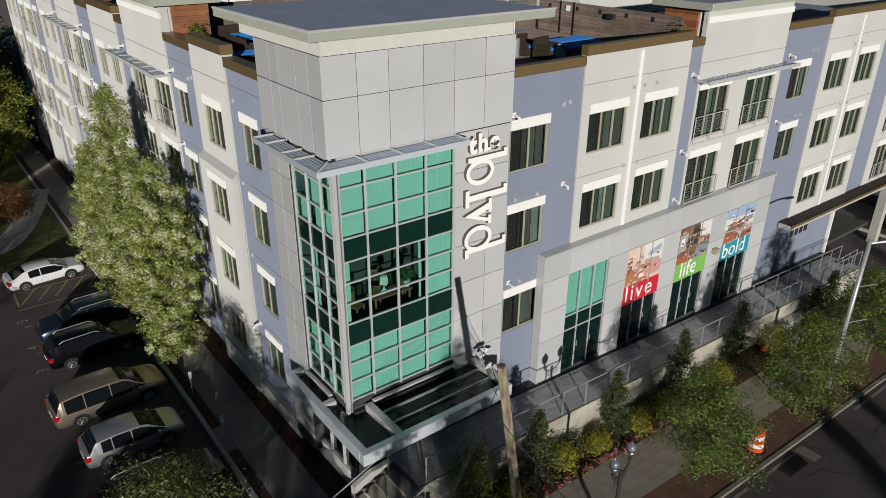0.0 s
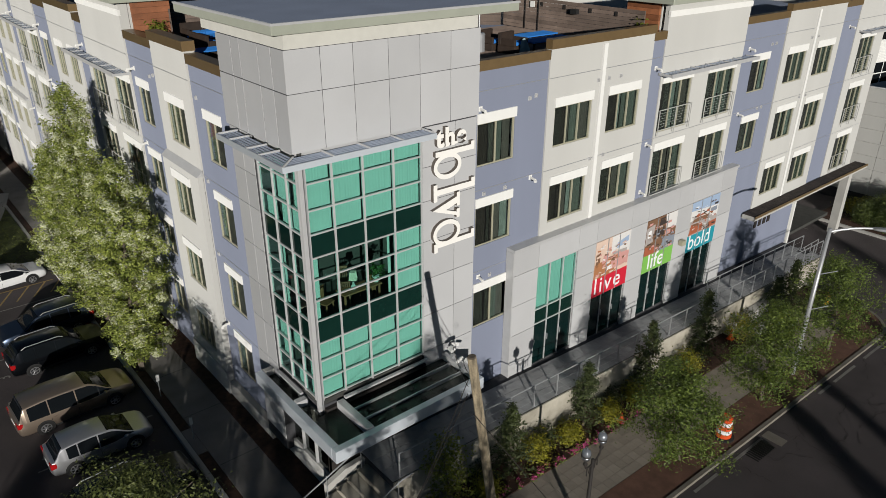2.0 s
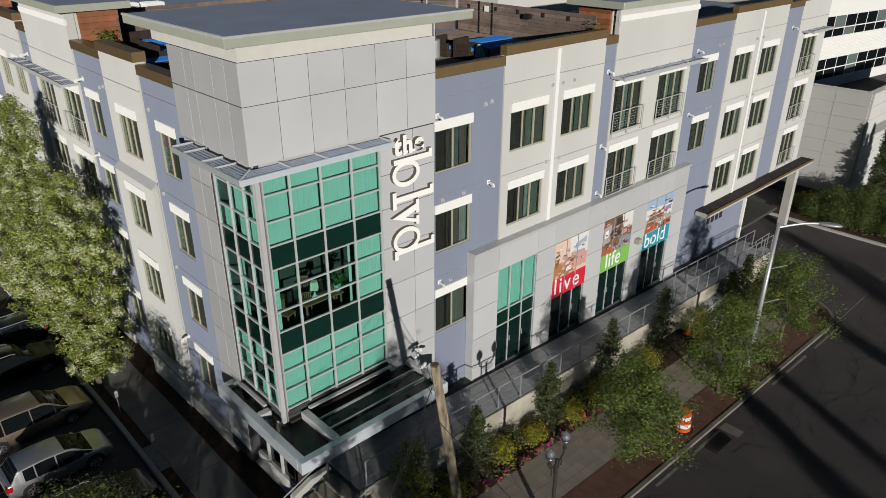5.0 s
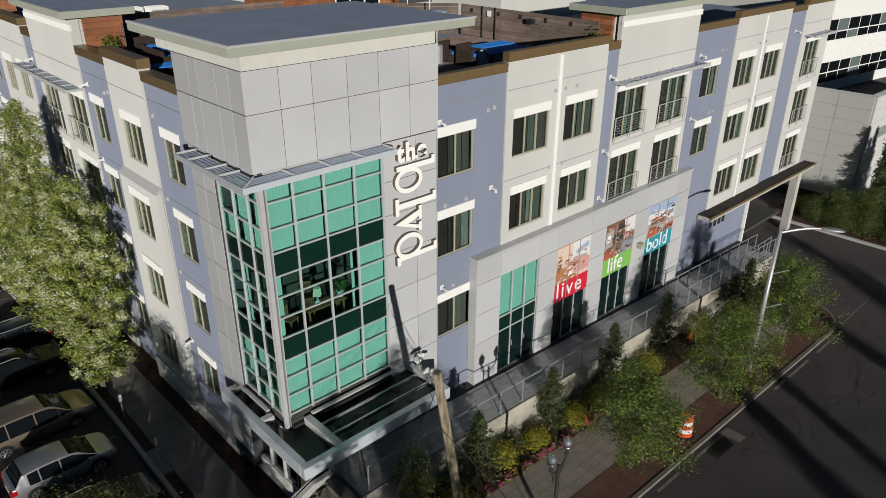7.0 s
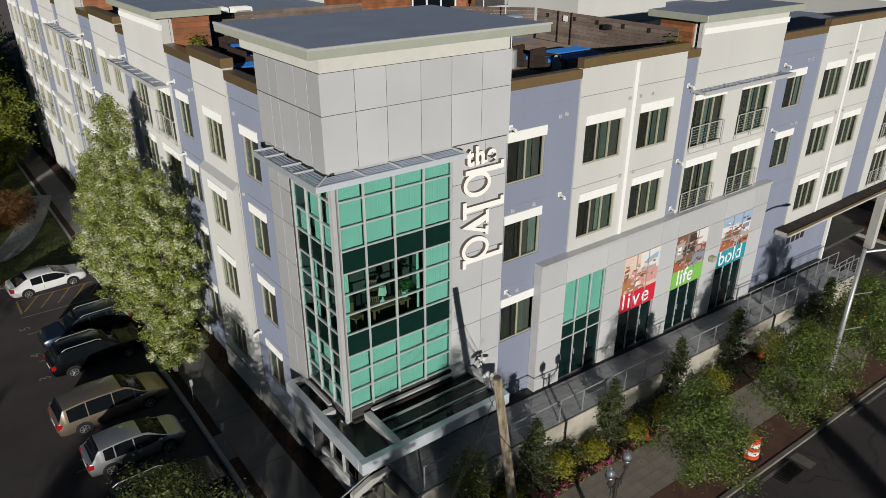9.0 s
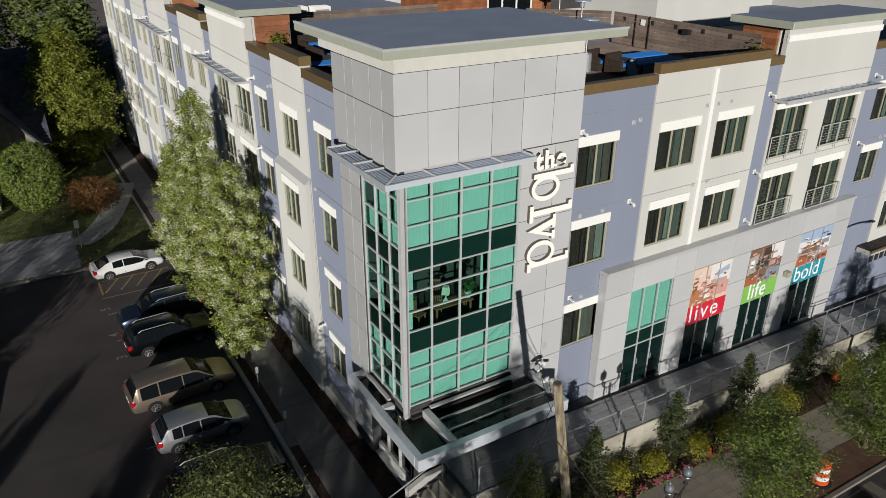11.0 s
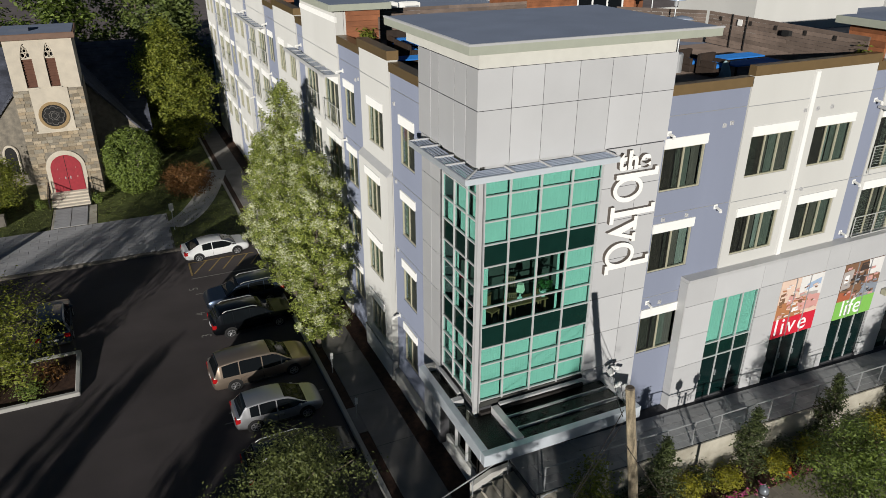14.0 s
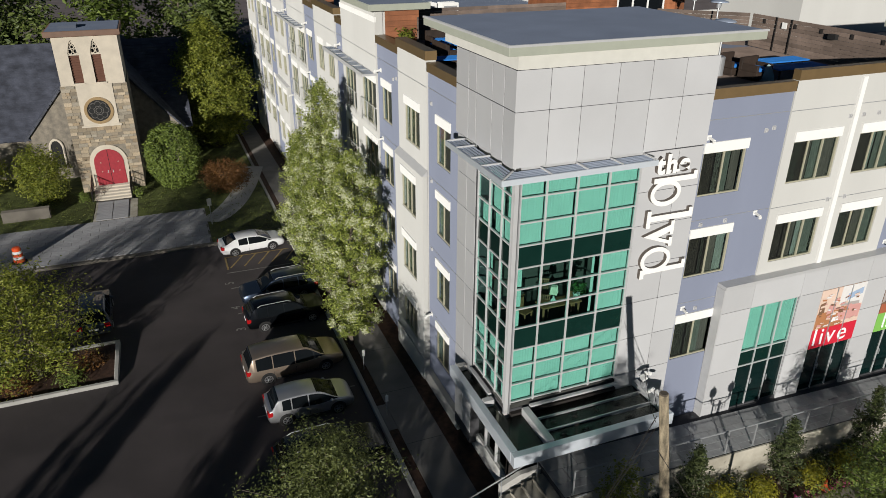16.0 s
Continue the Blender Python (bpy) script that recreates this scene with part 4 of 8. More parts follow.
for x, z, o in ((8.6, 11.9, 0), (8.9, 11.95, 0), (7.6, 8.95, 0), (6.6, 8.95, 0), (7.0, 5.75, 0), (8.0, 5.8, 0), (12.1, 12.05, 0.06), (12.7, 12.05, 0.06), (13.4, 12.05, 0.06),
                (12.0, 9.1, 0.06), (12.8, 9.1, 0.06), (24.9, 12.05, 0), (25.3, 12.05, 0), (24.6, 9.05, 0), (25.0, 9.05, 0), (28.8, 12.0, 0.06), (29.5, 12.0, 0.06), (28.8, 9.0, 0.06), (29.5, 9.0, 0.06)):
    vent(SOUTH, x, z, o, "hood")
for x, z in ((6.4, 11.85), (8.9, 9.0), (6.5, 5.8), (15.75, 12.0), (15.75, 8.9), (15.75, 5.9 + 0.9), (22.9, 12.0), (22.9, 9.0), (33.3, 12.1)):
    vent(SOUTH, x, z, 0, "pipe")
for yy, z in ((6.6, 9.1), (6.6, 6.3), (6.6, 12.0), (11.0, 12.0), (10.6, 12.1)):
    vent(WEST, yy, z, 0.0, "hood")
for yy in (12.8, 20.0, 28.5, 35.7):
    for z in (12.0, 9.0, 6.0):
        vent(WEST, yy, z, 0.0, "pipe")
vent(WEST, 6.7, 3.3, 0.0, "pipe")
# thin reveal lines across the stucco
for z in (12.39, 9.07, 6.0):
    for a0, a1, o in ((5.9, 9.48, 0.0), (9.5, 15.35, 0.06), (15.37, 16.13, 0.0), (16.15, 22.3, 0.04), (22.32, 26.08, 0.0), (26.1, 32.25, 0.06), (32.27, 34.18, 0), (34.2, 38.2, 0.04)):
        if z > 6.6 or a0 > 22 or a0 < 6:
            SOUTH.bar("reveal", (a0 + 0.005, o, z, a1 - 0.005, o + 0.006, z + 0.022), M_STEEL, building)
for z in (12.45, 9.15, 6.3, 3.4):
    yy = 3.5
    for a1, o in ((7.0, 0), (10.3, 0.06)):
        WEST.bar("reveal", (yy + 0.005, o, z, a1 - 0.005, o + 0.006, z + 0.022), M_STEEL, building)
        yy = a1
    for rep in range(2):
        for d, o in ((3.0, 0), (6.0, 0.06), (1.4, 0), (5.3, 0.06)):
            WEST.bar("reveal", (yy + 0.005, o, z, yy + d - 0.005, o + 0.006, z + 0.022), M_STEEL, building)
            yy += d
# proud lower bay on the car park side
bay_wins = [(7.8, 9.5, *f) for f in (L3, L2, L1)]
part("bay", pierced(WEST, 6.95, 10.35, 1.0, 9.15, 0.26, 0.19, bay_wins), M_WHITE, building, "cream projecting bay")
bm = bmesh.new()
for a, b in (((6.93, 0.3, 9.15), (10.37, 0.3, 9.15)),):
    pts = [WEST.p(6.93, 0.3, 9.15), WEST.p(10.37, 0.3, 9.15), WEST.p(10.37, 0.065, 9.36), WEST.p(6.93, 0.065, 9.36), WEST.p(6.93, 0.065, 9.15), WEST.p(10.37, 0.065, 9.15)]
    v = [bm.verts.new(p) for p in pts]
    for f in ((0, 1, 2, 3), (0, 3, 4), (1, 5, 2), (0, 4, 5, 1), (4, 3, 2, 5)):
        bm.faces.new([v[i] for i in f])
bmesh.ops.recalc_face_normals(bm, faces=bm.faces[:])
part("bay_flashing", bm, M_ALU, building, "sloped grey flashing over the bay")
for rep in range(2):
    y0 = 20.7 + rep * 15.7
    part("bay", pierced(WEST, y0 + 0.05, y0 + 5.25, 1.0, 6.35, 0.26, 0.19, [(y0 + 0.6, y0 + 2.0, *f) for f in (L2, L1)] + [(y0 + 3.1, y0 + 4.5, *f) for f in (L2, L1)]), M_WHITE, building, "cream projecting bay")
    WEST.bar("bay_flashing", (y0 + 0.08, 0.065, 6.35, y0 + 5.12, 0.3, 6.45), M_ALU, building)
# plinth along the car park side
boxpart("plinth", (-0.48, 6.9, -0.3, -0.245, 10.4, 0.98), M_WHITE, building, "pale plinth", bevel=0.01)
boxpart("plinth", (-0.42, 3.35, -0.3, -0.185, 6.88, 0.62), M_CONC2, building, "pale plinth", bevel=0.01)


def louvre_shade(face, a0, a1, z, o, depth=0.62):
    s = thing("sun_shade", *face.p((a0 + a1) / 2, o, z), "blue-grey metal louvre shade over balcony doors", "sun shade", "louvre shades")
    for k in range(5):
        oo = o + 0.08 + k * depth / 5.6
        face.bar("louvre", (a0, oo, z, a1, oo + 0.06, z + 0.04), M_SHADE, s)
    face.bar("fascia", (a0 - 0.03, o + depth, z - 0.05, a1 + 0.03, o + depth + 0.04, z + 0.1), M_ALU, s)
    n = max(2, round((a1 - a0) / 1.1))
    for k in range(n + 1):
        a = a0 + (a1 - a0) * k / n
        face.bar("bracket", (a - 0.02, o, z - 0.02, a + 0.02, o + depth, z + 0.07), M_ALU, s)


louvre_shade(SOUTH, 15.95, 22.6, 11.72, 0.04)
louvre_shade(SOUTH, 34.6, 37.6, 11.72, 0.04)
louvre_shade(WEST, 13.3, 21.0, 11.7, 0.06)
louvre_shade(WEST, 29.0, 36.7, 11.7, 0.06)
for a0, a1, face in ((16.05, 22.4, SOUTH), (13.2, 19.4, WEST), (28.9, 35.1, WEST), (44.6, 50.8, WEST)):
    face.bar("block_band", (a0 + 0.08, 0.0, 13.9, a1 - 0.08, 0.1, 14.12), M_TRIM, building)
    top = face.bar("block_roof", (a0 - 0.35, -2.3, 14.4, a1 + 0.35, 0.45, 14.66), M_FASCIA, building, "flat roof with sage fascia", bevel=0.012)
    face.bar("membrane", (a0 - 0.28, -2.22, 14.661, a1 + 0.28, 0.38, 14.672), M_ROOF, top)
    face.bar("block_wall", (a0 + 0.12, -1.9, 12.6, a0 + 0.3, -0.32, 14.39), M_WHITE, building)
    face.bar("block_wall", (a1 - 0.3, -1.9, 12.6, a1 - 0.12, -0.32, 14.39), M_WHITE, building)
    face.bar("block_wall", (a0 + 0.31, -1.9, 12.6, a1 - 0.31, -1.72, 14.39), M_WHITE, building)
    # cedar boards on the block's near side
    for k in range(8):
        face.bar("board", (a0 - 0.02, -1.88, 12.62 + k * 0.22, a0 + 0.115, -0.36 if face is SOUTH else -0.4, 12.83 + k * 0.22), M_WOODRED, building)

# ---- paving and kerbs ----
sheet("pavement", 1.0, 29.35, -5.85, -3.95, 0.03, M_JOINT, "dark bedding under the grey paver sidewalk", 30, 3)
sheet("brick_strip", -8.0, 27.0, -7.27, -5.86, 0.06, M_BRICKRED, "red brick paving strip along the kerb", 40, 3, skirt=0.2)
sheet("kerb", -8.0, 27.0, -7.42, -7.275, 0.075, M_KERB, "grey concrete kerb along the street", 40, 1, skirt=0.3)
sheet("planting_bed", 3.0, 29.3, -3.94, -2.46, 0.10, M_SOIL, "dark mulch planting bed below the terrace wall", 30, 6, skirt=0.2)
sheet("corner_pavement", -1.9, 2.99, -5.84, -0.7, 0.06, M_WALK, "pale concrete pavement at the corner", 10, 10, skirt=0.2)
sheet("sidewalk", -2.5, -1.0, -0.69, 60.0, 0.15, M_WALK, "concrete sidewalk along the building", 3, 60, skirt=0.25)
sheet("mulch_strip", -0.99, 0.1, -0.69, 60.0, 0.17, M_SOIL, "dark mulch strip at the foot of the wall", 3, 60, skirt=0.2)
sheet("tree_strip", -2.88, -2.51, 0.5, 60.0, 0.13, M_SOIL, "dark planting strip with trees along the car park", 3, 60, skirt=0.2)
sheet("kerb", -3.05, -2.885, 0.0, 60.0, 0.15, M_CONC2, "grey concrete kerb along the car park", 1, 60, skirt=0.3)
sheet("driveway_kerb", 39.75, 39.98, -14.0, 2.0, 0.12, M_CONC2, "pale kerb beside the driveway", 1, 12, skirt=0.3)
sheet("hedge_bed", 39.99, 44.98, -14.0, 2.0, 0.1, M_SOIL, "dark mulch bed under the hedge", 4, 8, skirt=0.2)
for yy in (3.3, 6.6, 9.9, 13.2, 16.5, 19.8):
    sheet("sidewalk_joint", -2.49, -1.01, yy, yy + 0.02, 0.153, M_JOINT, "joint in the concrete sidewalk", 2, 1)
# ramp slab across the strip
sheet("sidewalk_apron", -2.87, -2.515, 4.3, 5.9, 0.15, M_WALK, "pale concrete apron between kerb and sidewalk", 2, 2, skirt=0.2)
# rounded kerb where the driveway leaves the street
for name, r0, r1, lift, mat, label in (("kerb", 2.375, 2.52, 0.075, M_KERB, "curved grey concrete kerb at the driveway"), ("brick_corner", 0.0, 2.37, 0.06, M_BRICKRED, "red brick paving inside the curved kerb")):
    bm = bmesh.new()
    rows = []
    for k in range(13):
        a = -math.pi / 2 + math.pi / 2 * k / 12
        rows.append([bm.verts.new((27.01 + r * math.cos(a), -4.9 + r * math.sin(a), ground_z(27.01 + r * math.cos(a), 0) + z)) for r, z in ((max(r0, 0.05), lift - 0.2), (max(r0, 0.05), lift), (r1, lift), (r1, lift - 0.3))])
    for a, b in zip(rows, rows[1:]):
        for i in range(3):
            bm.faces.new((a[i], a[i + 1], b[i + 1], b[i]))
    bmesh.ops.recalc_face_normals(bm, faces=bm.faces[:])
    tagged(part(name, bm, mat), label, "kerb" if name == "kerb" else "paving", kind="structure")
sheet("kerb", 29.385, 29.53, -4.89, -2.5, 0.075, M_KERB, "grey concrete kerb along the driveway", 1, 6, skirt=0.3)
# church side
sheet("plaza", -22.0, -7.6, 26.2, 33.0, 0.12, M_KERB, "bedding of the grey stone plaza before the church", 20, 10, skirt=0.3)
sheet("kerb", -22.0, -3.2, 25.95, 26.19, 0.12, M_KERB, "grey kerb at the plaza edge", 20, 1, skirt=0.3)
sheet("lawn", -40.0, -14.9, 33.02, 60.0, 0.15, M_GRASS, "mown lawn beside the church", 20, 20, skirt=0.3)
sheet("lawn", -12.0, -3.1, 33.02, 60.0, 0.15, M_GRASS, "mown lawn beside the church", 12, 20, skirt=0.3)
sheet("lawn", -7.58, -3.1, 26.2, 33.0, 0.14, M_GRASS, "mown lawn beside the car park", 6, 8, skirt=0.3)
sheet("lawn", -40.0, -22.02, 26.2, 33.0, 0.14, M_GRASS, "mown lawn beside the plaza", 6, 8, skirt=0.3)
bm = bmesh.new()
row = []
for k in range(13):
    s = k / 12
    x, yy = -7.6 + 4.6 * s, 30.0 + 9 * s * s + 3 * s
    row.append([bm.verts.new((x + d, yy - d * 0.5, ground_z(x, yy) + 0.17)) for d in (-0.75, 0.75)])
for a, b in zip(row, row[1:]):
    bm.faces.new((a[0], a[1], b[1], b[0]))
tagged(part("garden_path", bm, M_CONC2), "curving concrete path across the lawn", "path", kind="structure")
sheet("church_path", -14.85, -12.05, 33.02, 37.2, 0.14, M_CONC, "bedding of the stone path to the church steps", 4, 6)

M_YELLOWPAINT = material("worn_yellow_paint", (0.34, 0.24, 0.09), 0.8, var=0.3, scale=3)
# car park and street markings
for yy, x0, x1 in ((4.7, -7.2, -3.3), (7.75, -7.2, -3.3), (11.2, -7.2, -3.3), (14.0 - 1.6, -7.0, -6.4), (16.2, -7.2, -3.3), (19.3, -7.2, -3.3), (21.4, -7.2, -3.3)):
    sheet("stall_line", x0, x1, yy, yy + 0.09, -0.022, M_PAINT, "worn white stall line on the asphalt", 4, 1)
for k in range(5):
    bm = bmesh.new()
    x0 = -7.0 + k * 0.8
    v = [bm.verts.new((x, yy, ground_z(-5, yy) - 0.02)) for x, yy in ((x0, 22.1), (x0 + 0.1, 22.1), (x0 + 0.95, 23.7), (x0 + 0.85, 23.7))]
    bm.faces.new(v)
    tagged(part("hatch_line", bm, M_YELLOWPAINT), "worn yellow hatch line on the asphalt", "road marking", kind="structure")
sheet("hatch_line", -7.05, -3.3, 23.7, 23.8, -0.02, M_YELLOWPAINT, "worn yellow line bounding the hatched bay", 4, 1)
sheet("hatch_line", -7.15, -7.05, 21.9, 23.8, -0.02, M_YELLOWPAINT, "worn yellow line bounding the hatched bay", 1, 4)
for x0, x1 in ((-6.0, -2.5), (1.0, 3.4), (9.9, 11.4), (12.6, 14.6), (19.5, 20.6), (21.0, 23.2), (24.2, 27.5)):
    sheet("edge_line", x0, x1, -7.72, -7.6, -0.055, M_PAINT, "worn white edge line beside the kerb", 6, 1)
sheet("gutter_patch", 14.75, 15.3, -8.35, -7.55, -0.056, M_KERB, "square grey concrete patch beside the storm drain", 2, 2)

# cracks and worn patches in the street
M_CRACK = material("tarred_crack", (0.05, 0.042, 0.04), 0.9)
rng = random.Random(17)
for k in range(90):
    x, y = rng.uniform(2, 30), rng.uniform(-15.5, -8.2)
    a = rng.choice((0.0, 0.0, 0.1, 1.5, 0.5, 2.4)) + rng.gauss(0, 0.2)
    bm = bmesh.new()
    prev = None
    for q in range(rng.randint(8, 26)):
        w = rng.uniform(0.006, 0.02)
        n = Vector((-math.sin(a), math.cos(a)))
        cur = [bm.verts.new((x + s * w * n.x, y + s * w * n.y, ground_z(x, y) - 0.053)) for s in (-1, 1)]
        if prev:
            bm.faces.new((prev[0], prev[1], cur[1], cur[0]))
        prev = cur
        a += rng.gauss(0, 0.05)
        b = a + rng.gauss(0, 0.7)
        x, y = x + 0.16 * math.cos(b), y + 0.16 * math.sin(b)
    tagged(part("road_crack", bm, M_CRACK), "jagged dark crack in the asphalt", "crack", kind="structure")

# ---- terrace ----
TZ = terrace_z
TE = -2.4


def sloped(name, x0, x1, y0, y1, top, depth, mat, label, parent=None, n=12):
    """A slab whose top follows a height line along x."""
    bm = bmesh.new()
    cols = []
    for i in range(n + 1):
        x = x0 + (x1 - x0) * i / n
        cols.append([bm.verts.new(p) for p in ((x, y0, top(x)), (x, y1, top(x)), (x, y1, top(x) - depth), (x, y0, top(x) - depth))])
    for a, b in zip(cols, cols[1:]):
        for k in range(4):
            j = (k + 1) % 4
            bm.faces.new((a[k], b[k], b[j], a[j]))
    bm.faces.new(cols[0])
    bm.faces.new(cols[-1][::-1])
    bmesh.ops.recalc_face_normals(bm, faces=bm.faces[:])
    ob = part(name, bm, mat, parent)
    return tagged(ob, label, kind="" if parent else "structure")


terrace = sloped("terrace", 0.87, 31.0, TE, -0.05, lambda x: TZ(x) - 0.03, 2.4, M_JOINT, "slate-paved terrace before the shop fronts")
wall = sloped("retaining_wall", 0.87, 31.0, TE - 0.06, TE - 0.004, lambda x: TZ(x) + 0.0, 2.6, M_CONC, "weathered tan concrete retaining wall below the terrace")
# steps at the corner
steps = thing("corner_steps", 0.6, -1.5, 0, "tan concrete steps with cheek walls at the corner", "steps")
for k in range(9):
    x1 = 0.86 - 0.4 * k
    boxpart("step", (x1 - 0.4, -3.15, -0.35, x1, -0.98, 1.18 - 0.15 * k), M_CONC, steps, bevel=0.01)
bm = bmesh.new()
prism(bm, [(-0.6, -0.35), (0.86, -0.35), (0.86, 1.3), (0.1, 1.25), (-0.6, 0.95)], -0.84, -0.66)
bmesh.ops.recalc_face_normals(bm, faces=bm.faces[:])
part("cheek_wall", bm, M_CONC2, steps, "pale concrete cheek wall")
for y in (-1.05, -3.1):
    bm = bmesh.new()
    sweep(bm, [Vector(q) for q in ((-2.2, y, 0.95), (0.75, y, 2.1), (1.15, y, 2.12))], 0.025, 8)
    part("handrail", bm, M_STEEL, steps, "steel handrail")
    for k in range(3):
        x = -2.0 + k * 1.3
        bm = bmesh.new()
        tube(bm, (x, y, 0.1 + (x + 2.2) * 0.37), (x, y, 1.02 + (x + 2.2) * 0.39), 0.018, seg=6)
        part("post", bm, M_STEEL, steps)


def railing(name, x0, x1, y, zf, h, step, label, inner=2):
    r = thing(name, (x0 + x1) / 2, y, zf((x0 + x1) / 2), label, "railing")
    n = max(1, round((x1 - x0) / step))
    for k in range(n + 1):
        x = x0 + (x1 - x0) * k / n
        bm = bmesh.new()
        box(bm, x - 0.02, y - 0.02, zf(x), x + 0.02, y + 0.02, zf(x) + h)
        box(bm, x - 0.05, y - 0.05, zf(x), x + 0.05, y + 0.05, zf(x) + 0.02)
        part("post", bm, M_STEEL, r)
    for i in range(inner + 1):
        z = h - i * h / (inner + 0.8)
        bm = bmesh.new()
        tube(bm, (x0, y, zf(x0) + z), (x1, y, zf(x1) + z), 0.026 if i == 0 else 0.005, seg=8)
        part("rail" if i == 0 else "wire", bm, M_STEEL, r)
    return r


railing("terrace_railing", 1.2, 19.6, TE + 0.08, TZ, 0.95, 1.25, "galvanised steel railing along the terrace edge")
railing("terrace_railing", 19.9, 30.8, TE + 0.08, TZ, 0.95, 1.1, "galvanised steel railing along the lower terrace")
railing("ramp_railing", 20.5, 30.6, -1.3, TZ, 0.95, 1.1, "galvanised steel railing beside the ramp")
railing("driveway_railing", 31.3, 34.0, -0.9, lambda x: ground_z(x, -2) + 0.1, 0.95, 1.0, "galvanised steel railing beside the driveway")

# planter walls at the terrace's low end
for x0, x1, y0, y1, h in ((20.6, 25.6, -2.95, -2.5, 0.75), (21.4, 24.6, -3.7, -3.35, 0.4)):
    tagged(boxpart("planter_wall", (x0, y0, ground_z(x0, y0) - 0.3, x1, y1, ground_z(x0, y0) + h), M_CONC2), "low pale concrete planter wall by the terrace", "planter wall")


# ---- plants ----
M_BARK = material("grey_bark", (0.16, 0.13, 0.1), 0.95, var=0.35, scale=6, grain=30, bump=0.8)
L_SILVER = leaf_material("poplar_leaves", (0.06, 0.1, 0.015), (0.56, 0.62, 0.15), 0.5, 0.35, 0.9)
L_PALE = leaf_material("pale_undersides_and_highlights", (0.5, 0.53, 0.3), (0.9, 0.9, 0.68), 0.5, 0.3, 0.9)
L_STREET = leaf_material("street_leaves", (0.014, 0.032, 0.005), (0.24, 0.32, 0.06), 0.5, 0.3, 1.2)
L_CORNER = leaf_material("deep_green_leaves", (0.018, 0.03, 0.007), (0.21, 0.24, 0.07), 0.5, 0.25, 1.0)
L_BRIGHT = leaf_material("bright_leaves", (0.055, 0.09, 0.01), (0.4, 0.42, 0.065), 0.5, 0.35, 1.0)
L_DARK = leaf_material("dark_leaves", (0.025, 0.045, 0.009), (0.2, 0.25, 0.06), 0.55, 0.2, 0.8)
L_YELLOW = leaf_material("yellow_leaves", (0.11, 0.12, 0.01), (0.42, 0.38, 0.03), 0.5, 0.25, 2.0)
L_CONIFER = leaf_material("conifer_needles", (0.014, 0.026, 0.009), (0.1, 0.125, 0.036), 0.6, 0.1, 2.0)
L_BRONZE = leaf_material("bronze_leaves", (0.06, 0.028, 0.008), (0.28, 0.13, 0.035), 0.6, 0.2, 1.5)
L_HEDGE = leaf_material("hedge_leaves", (0.04, 0.07, 0.012), (0.28, 0.36, 0.07), 0.55, 0.2, 1.5)
L_PINK = leaf_material("pink_flowers", (0.35, 0.02, 0.14), (0.75, 0.12, 0.35), 0.5, 0.2, 3.0)


def tree(name, x, y, h, profile, seed, mat, label, n=7000, size=0.11, limbs=26, trunk=0.12, bare=0.18, group="", cluster=0.34, lean=(0, 0), category="tree", tips=None):
    """A tapered trunk, rising limbs and a crown of leaf clumps inside the outline profile: rows of height share, radius."""
    rng = random.Random(seed)
    z0 = ground_z(x, y)
    t = thing(name, x, y, z0, label, category, group)
    hs, rs = [p[0] for p in profile], [p[1] for p in profile]

    def radius(s):
        return float(np.interp(s, hs, rs))

    bm = bmesh.new()
    pts = []
    for k in range(7):
        s = k / 6
        pts.append(Vector((x + lean[0] * s + 0.08 * math.sin(seed + 5 * s), y + lean[1] * s + 0.08 * math.cos(seed * 1.7 + 4 * s), z0 - 0.1 + h * 0.93 * s)))
    for k in range(6):
        tube(bm, pts[k], pts[k + 1], trunk * (1 - k / 6.5), trunk * (1 - (k + 1) / 6.5), 8)
    centres = []
    for k in range(limbs):
        s = bare + (0.95 - bare) * ((k + rng.random()) / limbs)
        a = k * 2.4 + rng.random()
        sp = min(5.99, s * 6 / 0.93 * 0.8)
        base = pts[int(sp)].lerp(pts[min(6, int(sp) + 1)], sp - int(sp))
        r = radius(s) * (0.4 + 0.8 * rng.random())
        tip = Vector((x + lean[0] * s + math.cos(a) * r, y + lean[1] * s + math.sin(a) * r, z0 + h * s))
        tube(bm, base, tip, trunk * 0.32 * (1.1 - s), 0.012, 5)
        for q in range(5):
            f = 0.35 + 0.65 * q / 4
            c = base.lerp(tip, f)
            centres.append((c.x + rng.gauss(0, 0.12), c.y + rng.gauss(0, 0.12), c.z + rng.gauss(0, 0.12)))
    part("trunk", bm, M_BARK, t, "grey-brown bark")
    for k in range(limbs * 2):
        s = bare + (1 - bare) * rng.random() ** 0.85
        a, r = rng.random() * math.tau, radius(s) * math.sqrt(rng.random()) * (0.8 + 0.35 * rng.random())
        centres.append((x + lean[0] * s + math.cos(a) * r, y + lean[1] * s + math.sin(a) * r, z0 + h * min(1, s)))
    v, f = leaves(n, centres, cluster * 0.6, size, seed)
    leaf_part("crown", v, f, mat, t)
    # pale leaves: silvery undersides, plus sunlit highlights put into the colour
    if tips:
        some = [c for c in centres if rng.random() < 0.4]
        v, f = leaves(int(n * 0.85), some, cluster * 0.42, size * 0.9, seed + 1)
        leaf_part("pale_leaves", v, f, tips, t, "pale silvery leaf undersides with sunlit highlights in the colour")
    return t


